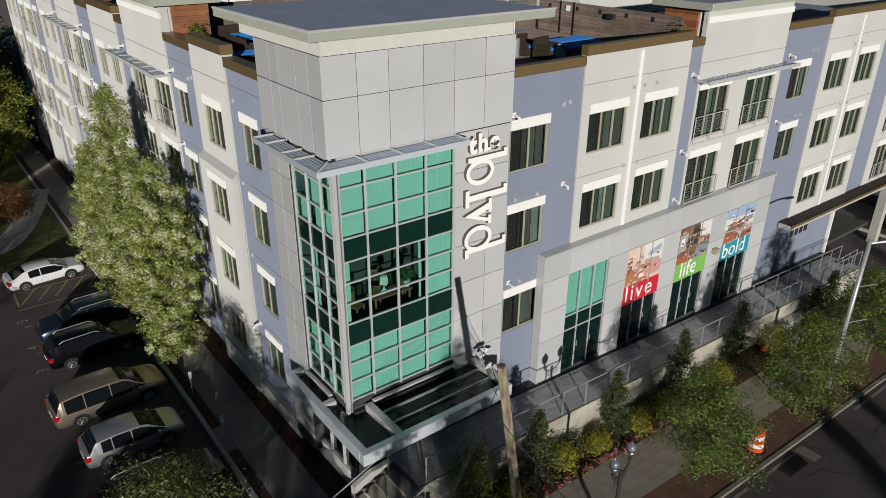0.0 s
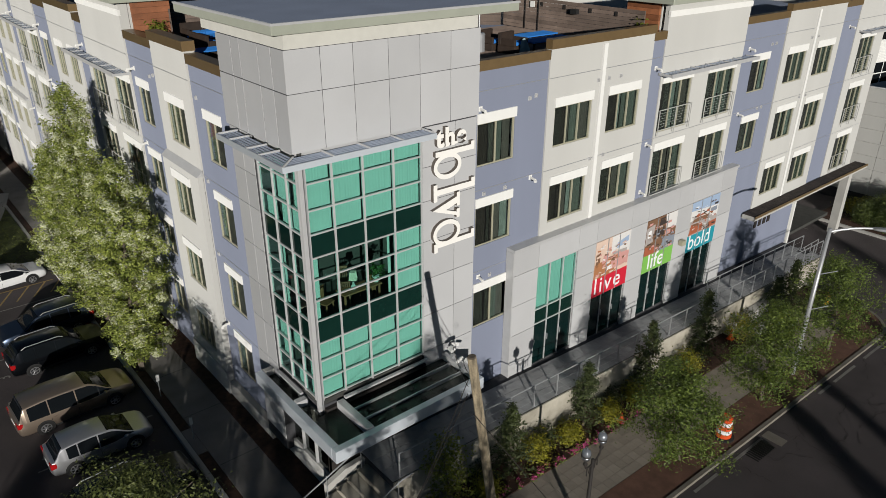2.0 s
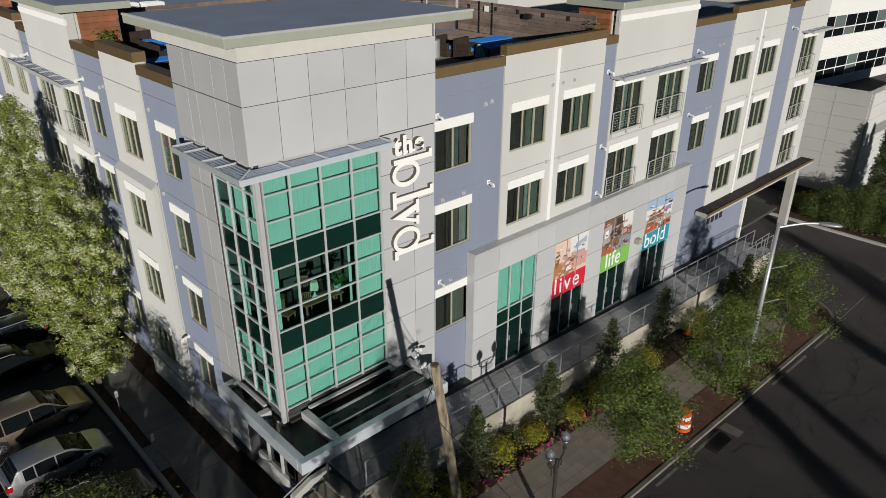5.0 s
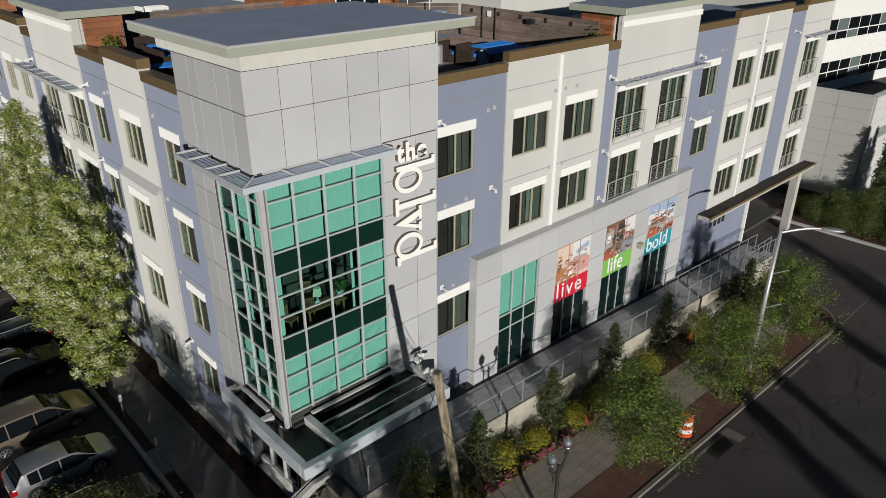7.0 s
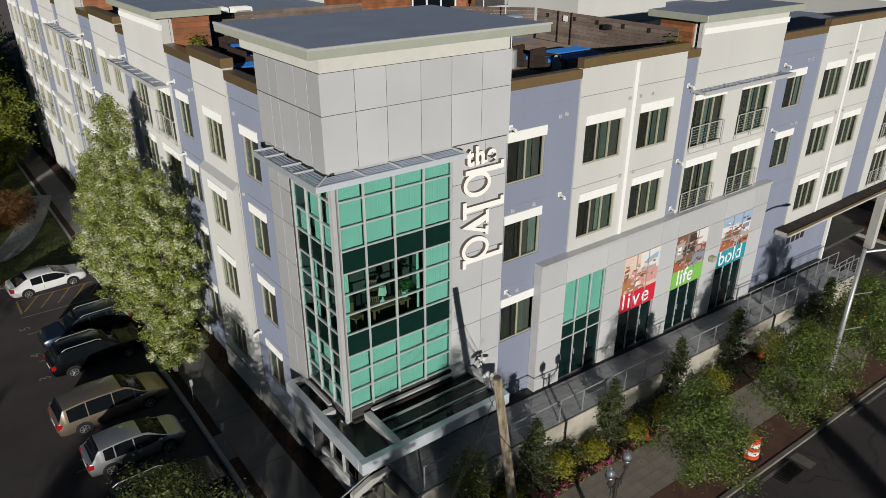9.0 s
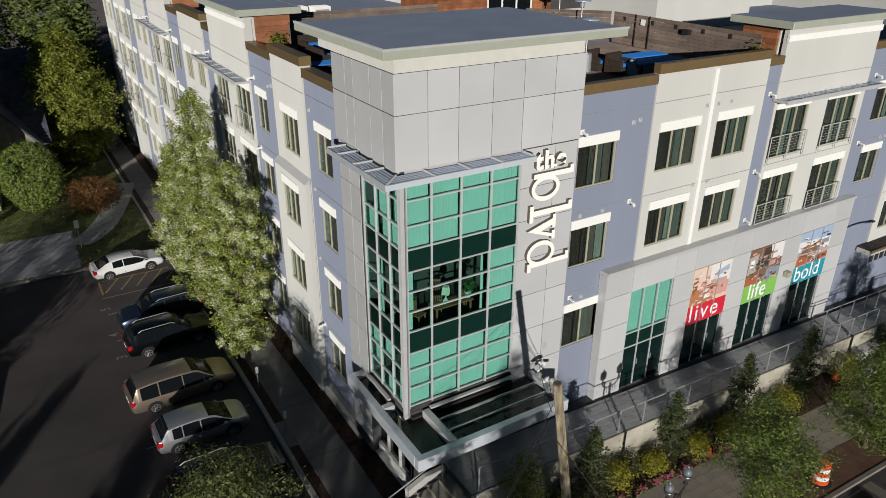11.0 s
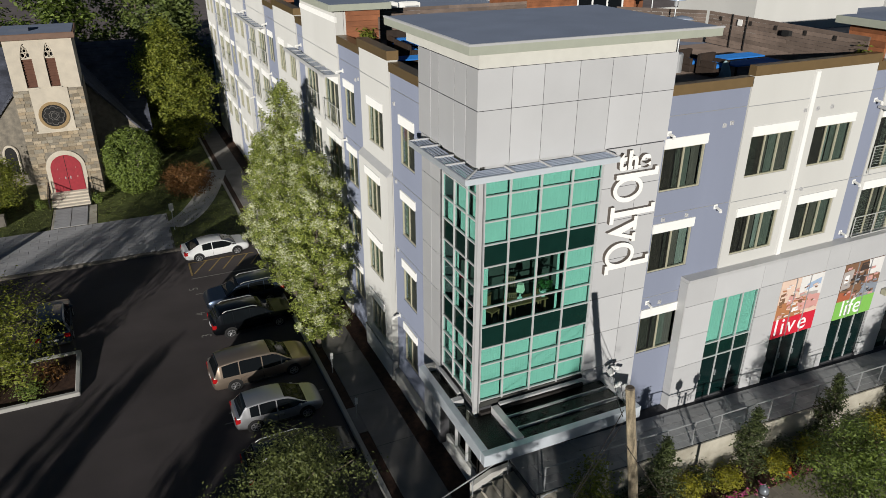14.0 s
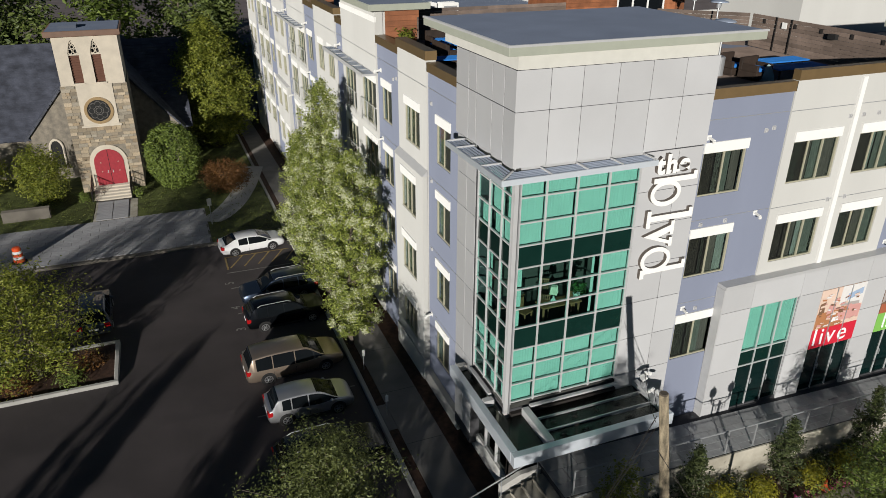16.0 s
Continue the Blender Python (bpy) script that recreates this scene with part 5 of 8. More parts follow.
def shrub(name, x, y, rx, rz, seed, mat, label, n=1600, size=0.06, clipped=False, group="", category="shrub", zb=None):
    rng = np.random.default_rng(seed)
    z0 = ground_z(x, y) + 0.1 if zb is None else zb
    t = thing(name, x, y, z0, label, category, group)
    bm = bmesh.new()
    for k in range(7):
        a = k * 0.9
        tube(bm, (x, y, z0 - 0.05), (x + math.cos(a) * rx * 0.6, y + math.sin(a) * rx * 0.6, z0 + rz * 1.2), 0.02, 0.006, 5)
    part("woody_base", bm, M_BARK, t)
    d = rng.normal(0, 1, (n // 12, 3))
    d /= np.linalg.norm(d, axis=1, keepdims=True)
    r = rng.uniform(0.86, 1.0, (len(d), 1)) if clipped else rng.uniform(0.45, 1.05, (len(d), 1))
    c = d * r * np.array([rx, rx, rz]) + np.array([x, y, z0 + rz])
    if clipped:
        c[:, 2] = np.clip(c[:, 2], z0 + 0.1, None)
    v, f = leaves(n, c, 0.16 if not clipped else 0.11, size, seed)
    leaf_part("foliage", v, f, mat, t)
    return t


def conifer(x, y, h, r, seed, label="dark young conifer in the planting bed"):
    rng = random.Random(seed)
    z0 = ground_z(x, y) + 0.1
    t = thing("conifer", x, y, z0, label, "conifer", "conifers in the bed")
    bm = bmesh.new()
    tube(bm, (x, y, z0 - 0.1), (x, y, z0 + h), 0.06, 0.008, 6)
    centres = []
    for k in range(60):
        s = (k + rng.random()) / 60
        a = k * 2.4 + rng.random()
        rr = r * (1.02 - s) ** 0.8 * (0.42 + 0.75 * rng.random())
        tip = (x + math.cos(a) * rr, y + math.sin(a) * rr, z0 + 0.12 + h * s * 0.97)
        tube(bm, (x, y, tip[2] - 0.05), tip, 0.012, 0.004, 4)
        for q in (0.4, 0.7, 1.0):
            centres.append((x + math.cos(a) * rr * q, y + math.sin(a) * rr * q, tip[2]))
    part("trunk", bm, M_BARK, t)
    v, f = leaves(3800 if h < 5 else 9000, centres, 0.075 * max(1, h / 4), 0.055 * max(1, h / 4), seed, 0.5)
    leaf_part("needles", v, f, L_CONIFER, t)


COLUMN = [(0, 0.3), (0.15, 0.9), (0.35, 1.5), (0.6, 1.35), (0.8, 0.85), (1.0, 0.15)]
VASE = [(0, 0.25), (0.1, 0.9), (0.25, 1.4), (0.5, 1.58), (0.75, 1.55), (0.92, 1.1), (1.0, 0.4)]
SPIRE = [(0, 0.3), (0.15, 1.0), (0.35, 1.75), (0.55, 1.75), (0.68, 1.15), (0.8, 0.85), (0.93, 0.6), (1.0, 0.15)]
for x, y, h, shape, ln, sd in ((-2.6, 11.0, 9.3, VASE, 0.4, 3), (-2.6, 15.9, 11.5, SPIRE, 0.35, 8), (-2.66, 20.6, 8.0, COLUMN, 0.0, 12)):
    tree("columnar_tree", x, y, h, shape, sd, L_SILVER, "tall columnar street tree with pale silvery green leaves", n=30000, size=0.064, limbs=70, trunk=0.13, bare=0.1,
         group="trees along the car park", cluster=0.2, lean=(ln, 0.0), tips=L_PALE)
ROUND = [(0, 0.2), (0.2, 0.9), (0.4, 1.0), (0.7, 0.9), (0.9, 0.5), (1, 0.12)]
STREET = [(0, 0.2), (0.16, 0.75), (0.3, 1.0), (0.5, 1.0), (0.72, 0.72), (0.9, 0.4), (1, 0.12)]
for x, y, h, r, sd, ln in ((10.8, -6.4, 4.7, 2.0, 21, -1.15), (16.9, -6.5, 4.8, 2.1, 22, -0.6), (23.6, -6.3, 5.4, 2.2, 23, -1.4)):
    tree("street_tree", x, y, h, [(a, b * r) for a, b in STREET], sd, L_STREET, "young street tree with loose dark green leaves in the brick strip", n=16000, size=0.052, limbs=30, trunk=0.075, bare=0.2, lean=(ln, 0.0),
         group="trees along the street", cluster=0.3)
tree("corner_tree", -6.25, -1.4, 5.3, [(a, b * 2.3) for a, b in ROUND], 31, L_CORNER, "dark leafy tree at the car park corner", n=26000, size=0.05, limbs=44, trunk=0.1, cluster=0.4)
tree("island_tree", -15.9, 13.3, 5.4, [(a, b * 2.75) for a, b in ROUND], 33, L_BRIGHT, "spreading green tree in the car park island", n=13000, size=0.07, limbs=36, trunk=0.12, cluster=0.45)
tree("island_tree", -19.5, 13.8, 5.4, [(a, b * 2.8) for a, b in ROUND], 34, L_BRIGHT, "spreading green tree in the car park island", n=6000, size=0.085, limbs=20, trunk=0.12, cluster=0.45)
tree("garden_tree", -5.1, 50.0, 11.3, [(0, 0.3), (0.14, 2.4), (0.35, 3.6), (0.55, 3.3), (0.78, 2.2), (0.92, 1.1), (1, 0.2)], 35, L_BRIGHT, "tall sunlit tree beside the church lawn", n=46000, size=0.13, limbs=80, trunk=0.22, cluster=0.55, bare=0.08)
for i, (x, y, h, r) in enumerate(((-32, 66, 13, 6), (-23, 72, 15, 6.5), (-14, 70, 14, 6), (-6, 76, 16, 6.5), (-40, 60, 12, 6), (-2.5, 68, 13, 4.5))):
    tree("background_tree", x, y, h, [(a, b * r) for a, b in ROUND], 50 + i, L_DARK if i % 2 else L_STREET, "large dark green tree behind the church", n=8000, size=0.28, limbs=24, trunk=0.3, cluster=0.9,
         group="trees behind the church")
shrub("clipped_bush", -9.15, 39.0, 1.95, 2.5, 61, L_HEDGE, "large rounded clipped green bush by the church", n=17000, size=0.1, clipped=True)
shrub("bronze_bush", -5.65, 36.6, 1.75, 1.2, 62, L_BRONZE, "loose bronze-brown bush on the lawn", n=8000, size=0.075)
shrub("green_bush", -18.2, 39.0, 1.75, 2.1, 63, L_BRIGHT, "rounded green bush beside the church", n=9000, size=0.09)
shrub("green_bush", -22.8, 41.8, 2.0, 1.8, 64, L_BRIGHT, "rounded green bush beside the church", n=5000, size=0.12)
for i, (x, y, h, r) in enumerate(((5.35, -3.1, 2.8, 0.9), (9.5, -3.0, 2.8, 0.95), (13.6, -2.95, 3.2, 1.05), (17.8, -2.9, 3.3, 1.1), (26.2, -3.0, 2.6, 0.7), (24.2, -3.1, 2.2, 0.7))):
    conifer(x, y, h, r, 70 + i)
for i, (x, y, r) in enumerate(((6.55, -3.25, 0.55), (8.3, -3.3, 0.4), (10.6, -3.35, 0.42), (12.4, -3.3, 0.5), (16.2, -3.3, 0.55), (20.8, -3.2, 0.7), (23.0, -4.3, 0.7), (3.9, -3.5, 0.4))):
    shrub("yellow_shrub", x, y, r, r * 0.85, 80 + i, L_YELLOW, "rounded yellow-green shrub in the mulch bed", n=1700, size=0.05, group="yellow shrubs in the bed")
for i, (x, y, r) in enumerate(((7.4, -2.85, 0.45), (11.6, -2.9, 0.4), (13.2, -2.9, 0.5), (15.4, -2.9, 0.5), (17.4, -3.0, 0.55), (22.0, -3.0, 0.6), (25.2, -3.4, 0.7), (4.4, -2.9, 0.5))):
    shrub("green_shrub", x, y, r, r * 0.8, 100 + i, L_CONIFER, "low dark green shrub in the mulch bed", n=900, size=0.05, group="green shrubs in the bed")
tree("young_tree", 2.6, -3.0, 2.9, [(a, b * 0.85) for a, b in ROUND], 120, L_BRIGHT, "slim young tree beside the corner steps", n=1800, size=0.06, limbs=14, trunk=0.04, cluster=0.25)
# bedding flowers along the pavement edge
rng = np.random.default_rng(5)
fx = rng.uniform(3.3, 15.5, 90)
fc = [(x, -3.86 + 0.07 * rng.normal(), ground_z(x, -3.8) + 0.2) for x in fx]
fl = thing("bedding_flowers", 9, -3.85, -0.5, "row of pink bedding flowers along the paving", "flowers", kind="stuff")
v, f = leaves(1100, fc, 0.05, 0.04, 7)
leaf_part("blossom", v, f, L_PINK, fl)
v, f = leaves(1500, [(a, b, c - 0.08) for a, b, c in fc], 0.07, 0.05, 8)
leaf_part("foliage", v, f, L_HEDGE, fl)
# grass blades on the lawns
L_GRASS = leaf_material("grass_blades", (0.055, 0.08, 0.012), (0.23, 0.26, 0.055), 0.6, 0.3, 0.7)
gr = thing("grass", -8, 36, -1.0, "short mown grass with bare patches beside the church", "grass", kind="stuff")
rng = np.random.default_rng(11)
spots = []
for x0, x1, y0, y1, n in ((-11.9, -3.2, 33.1, 47, 2600), (-24, -15, 33.1, 39.8, 1500), (-7.5, -3.2, 26.3, 32.9, 900), (-30, -22.1, 26.3, 33, 600)):
    for px_, py_ in zip(rng.uniform(x0, x1, n), rng.uniform(y0, y1, n)):
        spots.append((px_, py_, ground_z(px_, py_) + 0.19))
v, f = leaves(48000, spots, np.full(len(spots), 0.3), 0.05, 12, 1.6)
v[:, 2] = np.clip(v[:, 2], -2.4, None)
keep = np.array([abs(v[k * 4, 2] - ground_z(v[k * 4, 0], v[k * 4, 1]) - 0.2) < 0.06 for k in range(len(f))])
v = v.reshape(-1, 4, 3)[keep].reshape(-1, 3)
leaf_part("blades", v, np.arange(len(v)).reshape(-1, 4), L_GRASS, gr)
# island
isl = thing("car_park_island", -15, 13.3, -0.3, "mulched car park island with a pale kerb", "island", kind="structure")
for c in ((-24, 11.75, -12.7, 11.93), (-24, 15.1, -12.7, 15.28), (-12.88, 11.935, -12.7, 15.095)):
    boxpart("kerb", (c[0], c[1], -0.75, c[2], c[3], -0.14), M_CONC2, isl, bevel=0.02)
boxpart("mulch", (-24, 11.94, -0.8, -12.89, 15.09, -0.22), M_SOIL, isl)
for i, (x, y) in enumerate(((-14.6, 12.5), (-16.6, 12.4), (-18.0, 12.6), (-13.9, 13.4), (-17.4, 13.9))):
    shrub("low_shrub", x, y, 0.6, 0.3, 130 + i, L_BRONZE if i % 2 else L_HEDGE, "low straggling shrub in the island mulch", n=600, size=0.06, zb=-0.2, group="shrubs in the island")
# hedge bank beyond the driveway
for i, (x, y, r, h) in enumerate(((41.2, -1.0, 1.0, 0.8), (41.0, -2.6, 1.1, 0.9), (41.2, -4.2, 1.1, 0.9), (41.2, -5.9, 1.1, 0.9), (41.5, -7.6, 1.2, 0.9), (42.6, -1.8, 1.2, 1.1), (42.8, -3.6, 1.3, 1.3), (43.0, -5.6, 1.3, 1.3), (43.2, -7.6, 1.4, 1.3))):
    shrub("hedge_bush", x, y, r, h, 150 + i, L_DARK, "dense dark green hedge bush beside the driveway", n=7000, size=0.06, group="hedge beside the driveway")
for i, (x, y, h, r) in enumerate(((44.1, -3.5, 6.4, 1.0), (44.0, -5.2, 5.8, 1.2), (43.7, -7.4, 6.8, 1.4))):
    conifer(x, y, h, r, 500 + i, "tall dark conifer behind the driveway hedge")
for i, (x, y) in enumerate(((42.4, 0.9), (43.2, 0.3), (42.0, -0.3))):
    shrub("yellow_shrub", x, y, 0.75, 0.5, 170 + i, L_YELLOW, "yellow flowering shrub beside the driveway", n=900, size=0.06, group="yellow shrubs beside the driveway")

# unseen trees added beyond street and car park to cast long shadows over it
for i, (x, y, h, r, n) in enumerate(((-24.5, -9.7, 4.05, 0.16, 900), (-23.6, -9.6, 4.05, 0.16, 900), (-21.3, -7.4, 4.05, 0.62, 3000), (-19.8, -14.8, 4.64, 1.4, 7000), (-18.6, -16.6, 5.03, 1.4, 7000), (-17.7, -18.0, 5.42, 1.2, 6500), (-16.5, -24.0, 8.01, 1.4, 3600), (-18.2, -23.5, 7.99, 1.2, 3200), (-39.5, -7.3, 7.3, 2.0, 4500), (-43.2, -8.5, 7.8, 2.0, 4500), (-14.2, -23.5, 5.65, 1.2, 4000), (-9.6, -24.5, 9.44, 2.0, 9000), (-8.4, -25.5, 7.94, 1.3, 4000), (-0.9, -40.4, 6.98, 0.6, 6000), (0.8, -42.7, 6.98, 0.42, 3000), (9.0, -40.6, 6.98, 0.6, 5000), (12.6, -44.6, 7.95, 1.9, 9000), (-36.2, -3, 6.12, 1.8, 4500), (-32.9, -4.5, 6.31, 1.6, 3800), (-39.7, -5, 6.12, 2.0, 5000), (-8.8, -18.4, 7.8, 0.8, 3000), (-6.7, -18.6, 7.8, 0.7, 2600), (-11.7, -17.5, 7.8, 0.8, 3000))):
    tree("shadow_caster_tree", x, y, h, [(a, b * r) for a, b in ROUND], 400 + i, L_STREET, "leafy tree added out of view to cast a long shadow", n=n, size=0.1, limbs=30, trunk=0.1, bare=0.2, cluster=0.22 if r < 1 else 0.42,
         group="trees across the street")

# ---- church ----
M_STONE = material("rubble_stone", (0.33, 0.29, 0.23), 0.9, var=0.3, scale=2.2, grain=14, bump=0.6, dirt=(0.2, 0.18, 0.15))
M_LIME = material("pale_limestone", (0.66, 0.6, 0.5), 0.85, var=0.1, scale=1.5, bump=0.2)
M_SLATEROOF = material("slate_shingles", (0.085, 0.092, 0.12), 0.75, var=0.5, scale=1.2, grain=9, bump=0.6)
M_REDDOOR = material("red_door_paint", (0.38, 0.02, 0.035), 0.55, var=0.15, scale=5, bump=0.1)
M_LOUVRE = material("brown_louvre", (0.16, 0.075, 0.05), 0.7, var=0.15)
M_IRON = material("black_iron", (0.02, 0.02, 0.02), 0.5, metal=0.6)

CH = (-15.85, -11.45, 40.0, 44.5, -1.5)
church = thing("church", -13.65, 42, -1.5, "stone church with a square tower, red door and slate roof", "church")
CF = Face("south", 40.0)
DOOR = (-14.72, -12.68)
boxpart("tower_wall", (CH[0], 40.01, -2.2, CH[1], 44.5, 6.9), M_STONE, church, "grey-brown rubble stone wall")
BELFRY_OPEN = [(-14.9, -14.22), (-13.45, -12.8)]


def arch_top(x, x0, x1, zs, rise):
    """Height of a pointed arch over x."""
    r = (x1 - x0) / 2
    f = abs(x - (x0 + x1) / 2) / r
    return zs + rise * (1 - f ** 1.7)


# belfry front with two real pointed openings, in upright slices
bm = bmesh.new()
cuts = sorted({CH[0] + 0.08, CH[1] - 0.08, *[a + (b - a) * k / 12 for a, b in BELFRY_OPEN for k in range(13)]})
for a, b in zip(cuts, cuts[1:]):
    op = [o for o in BELFRY_OPEN if o[0] <= (a + b) / 2 <= o[1]]
    if not op:
        prism(bm, [(a, 6.9), (b, 6.9), (b, 10.31), (a, 10.31)], 40.06, 40.45)
    else:
        prism(bm, [(a, 6.9), (b, 6.9), (b, 7.06), (a, 7.06)], 40.06, 40.45)
        prism(bm, [(a, arch_top(a, *op[0], 9.15, 0.9)), (b, arch_top(b, *op[0], 9.15, 0.9)), (b, 10.31), (a, 10.31)], 40.06, 40.45)
bmesh.ops.remove_doubles(bm, verts=bm.verts[:], dist=1e-4)
bmesh.ops.recalc_face_normals(bm, faces=bm.faces[:])
part("belfry", bm, M_LIME, church, "pale limestone belfry")
boxpart("belfry_side", (CH[0] + 0.08, 40.46, 6.9, CH[0] + 0.4, 44.42, 10.31), M_LIME, church)
boxpart("belfry_side", (CH[1] - 0.4, 40.46, 6.9, CH[1] - 0.08, 44.42, 10.31), M_LIME, church)
boxpart("belfry_core", (CH[0] + 0.41, 40.75, 6.9, CH[1] - 0.41, 44.42, 10.31), M_IRON, church, "dark belfry chamber")
# stones of the front, laid in uneven courses
rng = random.Random(4)
stone_meshes = []
for k in range(6):
    bm = bmesh.new()
    box(bm, 0, -0.035 - 0.006 * k, 0, 1, 0, 1)
    stone_meshes.append(mesh_of(bm, "stone", material("stone_block", ((0.46, 0.38, 0.27), (0.37, 0.31, 0.225), (0.5, 0.42, 0.31), (0.33, 0.285, 0.22), (0.43, 0.34, 0.23), (0.41, 0.365, 0.29))[k], 0.9, var=0.25, scale=5, grain=25, bump=0.5, per_piece=0.25), 1.0))
z = -1.6
while z < 6.85:
    hh = rng.uniform(0.17, 0.31)
    x = CH[0]
    while x < CH[1] - 0.1:
        w = min(rng.uniform(0.24, 0.62), CH[1] - x)
        if CH[1] - x - w < 0.2:
            w = CH[1] - x
        mid, mz = x + w / 2, z + hh / 2
        if not (DOOR[0] - 0.25 < mid < DOOR[1] + 0.25 and mz < 2.5) and not (-14.95 < mid < -12.35 and mz > 3.95):
            ob = shared("stone", stone_meshes[rng.randrange(6)], (x + 0.01) * U, 40.01 * U, (z + 0.01) * U, church)
            ob.scale = ((w - 0.02) * U, 1, (min(hh, 6.88 - z) - 0.02) * U)
        x += w
    z += hh
boxpart("rose_panel", (-14.85, 39.93, 3.95, -12.45, 40.01, 6.95), M_LIME, church, "pale limestone panel")
boxpart("sill", (-15.0, 39.88, 3.85, -12.3, 40.01, 3.97), M_LIME, church)
bm = bmesh.new()
ring(bm, -13.65, 5.05, 0.98, 0.98, 0.2, 0.2, 39.85, 39.93, 32)
bmesh.ops.recalc_face_normals(bm, faces=bm.faces[:])
rose = part("rose_window", bm, material("tan_stone_ring", (0.4, 0.28, 0.14), 0.8), church, "round rose window with dark tracery")
bm = bmesh.new()
ring(bm, -13.65, 5.05, 0.79, 0.79, 0.785, 0.785, 39.9, 39.925, 32)
bmesh.ops.recalc_face_normals(bm, faces=bm.faces[:])
part("glass", bm, M_IRON, rose, "dark leaded glass")
M_TRACERY = material("grey_tracery", (0.14, 0.13, 0.12), 0.8)
for k in range(9):
    a, rr = k * math.tau / 8, 0.48 if k < 8 else 0.0
    bm = bmesh.new()
    ring(bm, -13.65 + rr * math.cos(a), 5.05 + rr * math.sin(a), 0.22, 0.22, 0.05, 0.05, 39.88, 39.9, 12)
    bmesh.ops.recalc_face_normals(bm, faces=bm.faces[:])
    part("tracery", bm, M_TRACERY, rose)


def arch(x0, x1, z0, zs, pointed, n=10):
    """Outline of an arched opening: springing at zs."""
    c, r = (x0 + x1) / 2, (x1 - x0) / 2
    pts = [(x0, z0), (x1, z0)]
    for k in range(n + 1):
        a = math.pi * k / n
        up = math.sin(a) * r * (1.45 if pointed else 1.0)
        pts.append((c + r * math.cos(a), zs + up))
    return pts


for x0, x1 in BELFRY_OPEN:
    w = thing("belfry_window", (x0 + x1) / 2, 40, 7.05, "", "")
    w.parent = church
    w.location = Vector(w.location) - Vector(church.location)
    c = (x0 + x1) / 2
    boxpart("sill", (x0 - 0.06, 39.98, 6.98, x1 + 0.06, 40.2, 7.06), M_LIME, w)
    for k in range(11):
        bm = bmesh.new()
        zz = 7.08 + k * 0.178
        v = [bm.verts.new(p) for p in ((x0, 40.16, zz), (x1, 40.16, zz), (x1, 40.34, zz + 0.16), (x0, 40.34, zz + 0.16), (x0, 40.19, zz - 0.02), (x1, 40.19, zz - 0.02), (x1, 40.37, zz + 0.14), (x0, 40.37, zz + 0.14))]
        for f in ((0, 1, 2, 3), (7, 6, 5, 4), (0, 4, 5, 1), (2, 6, 7, 3)):
            bm.faces.new([v[i] for i in f])
        part("slat", bm, M_LOUVRE, w)
    boxpart("transom", (x0, 40.12, 9.0, x1, 40.24, 9.07), M_LIME, w)
    for cx, cz, rx, rz in ((c - 0.165, 9.27, 0.16, 0.2), (c + 0.165, 9.27, 0.16, 0.2), (c, 9.58, 0.15, 0.16), (c, 9.83, 0.09, 0.13)):
        bm = bmesh.new()
        ring(bm, cx, cz, rx, rz, 0.055, 0.055, 40.13, 40.22, 12)
        bmesh.ops.recalc_face_normals(bm, faces=bm.faces[:])
        part("tracery", bm, M_LIME, w)
    for sg in (-1, 1):
        bm = bmesh.new()
        sweep(bm, [Vector((c + sg * q, 40.17, z)) for q, z in ((0.3, 9.1), (0.27, 9.4), (0.18, 9.7), (0.03, 9.98))], 0.045, 6)
        part("tracery", bm, M_LIME, w)
roof = boxpart("tower_roof", (-16.18, 39.72, 10.32, -11.28, 44.8, 10.7), material("brown_fascia", (0.2, 0.115, 0.075), 0.6), church, "flat roof with a brown fascia", bevel=0.02)
boxpart("membrane", (-16.05, 39.85, 10.7, -11.41, 44.65, 10.72), M_ROOF, roof)
boxpart("hatch", (-15.3, 41.2, 10.72, -14.1, 42.2, 10.9), M_ROOF, roof)
# doorway
door = part("door_surround", (lambda b: (prism(b, arch(DOOR[0] - 0.28, DOOR[1] + 0.28, -0.75, 1.15, False, 14), 39.9, 40.0), bmesh.ops.recalc_face_normals(b, faces=b.faces[:]), b)[2])(bmesh.new()), M_LIME, church, "pale stone door surround")
bm = bmesh.new()
prism(bm, arch(DOOR[0], DOOR[1], -0.75, 1.1, False, 14), 39.86, 39.899)
bmesh.ops.recalc_face_normals(bm, faces=bm.faces[:])
part("door", bm, M_REDDOOR, door, "red painted double door")
boxpart("door_gap", (-13.715, 39.85, -0.75, -13.685, 39.861, 2.05), M_IRON, door)
for x in (-13.9, -13.56):
    boxpart("handle", (x, 39.84, 0.3, x + 0.06, 39.859, 0.5), M_STEEL, door, "small metal handle")
for x in (-14.3, -13.1):
    for zz in (0.4, 1.1):
        boxpart("stud", (x, 39.845, zz, x + 0.07, 39.859, zz + 0.05), M_LIME, door)
csteps = thing("church_steps", -13.7, 38.6, -1.1, "pale stone steps with black iron handrails before the church door", "steps")
for k in range(6):
    boxpart("step", (-15.0, 37.3 + k * 0.42, -1.4, -12.4, 39.85 if k == 5 else 37.3 + (k + 1) * 0.42, -1.12 + k * 0.1), M_LIME, csteps, bevel=0.01)
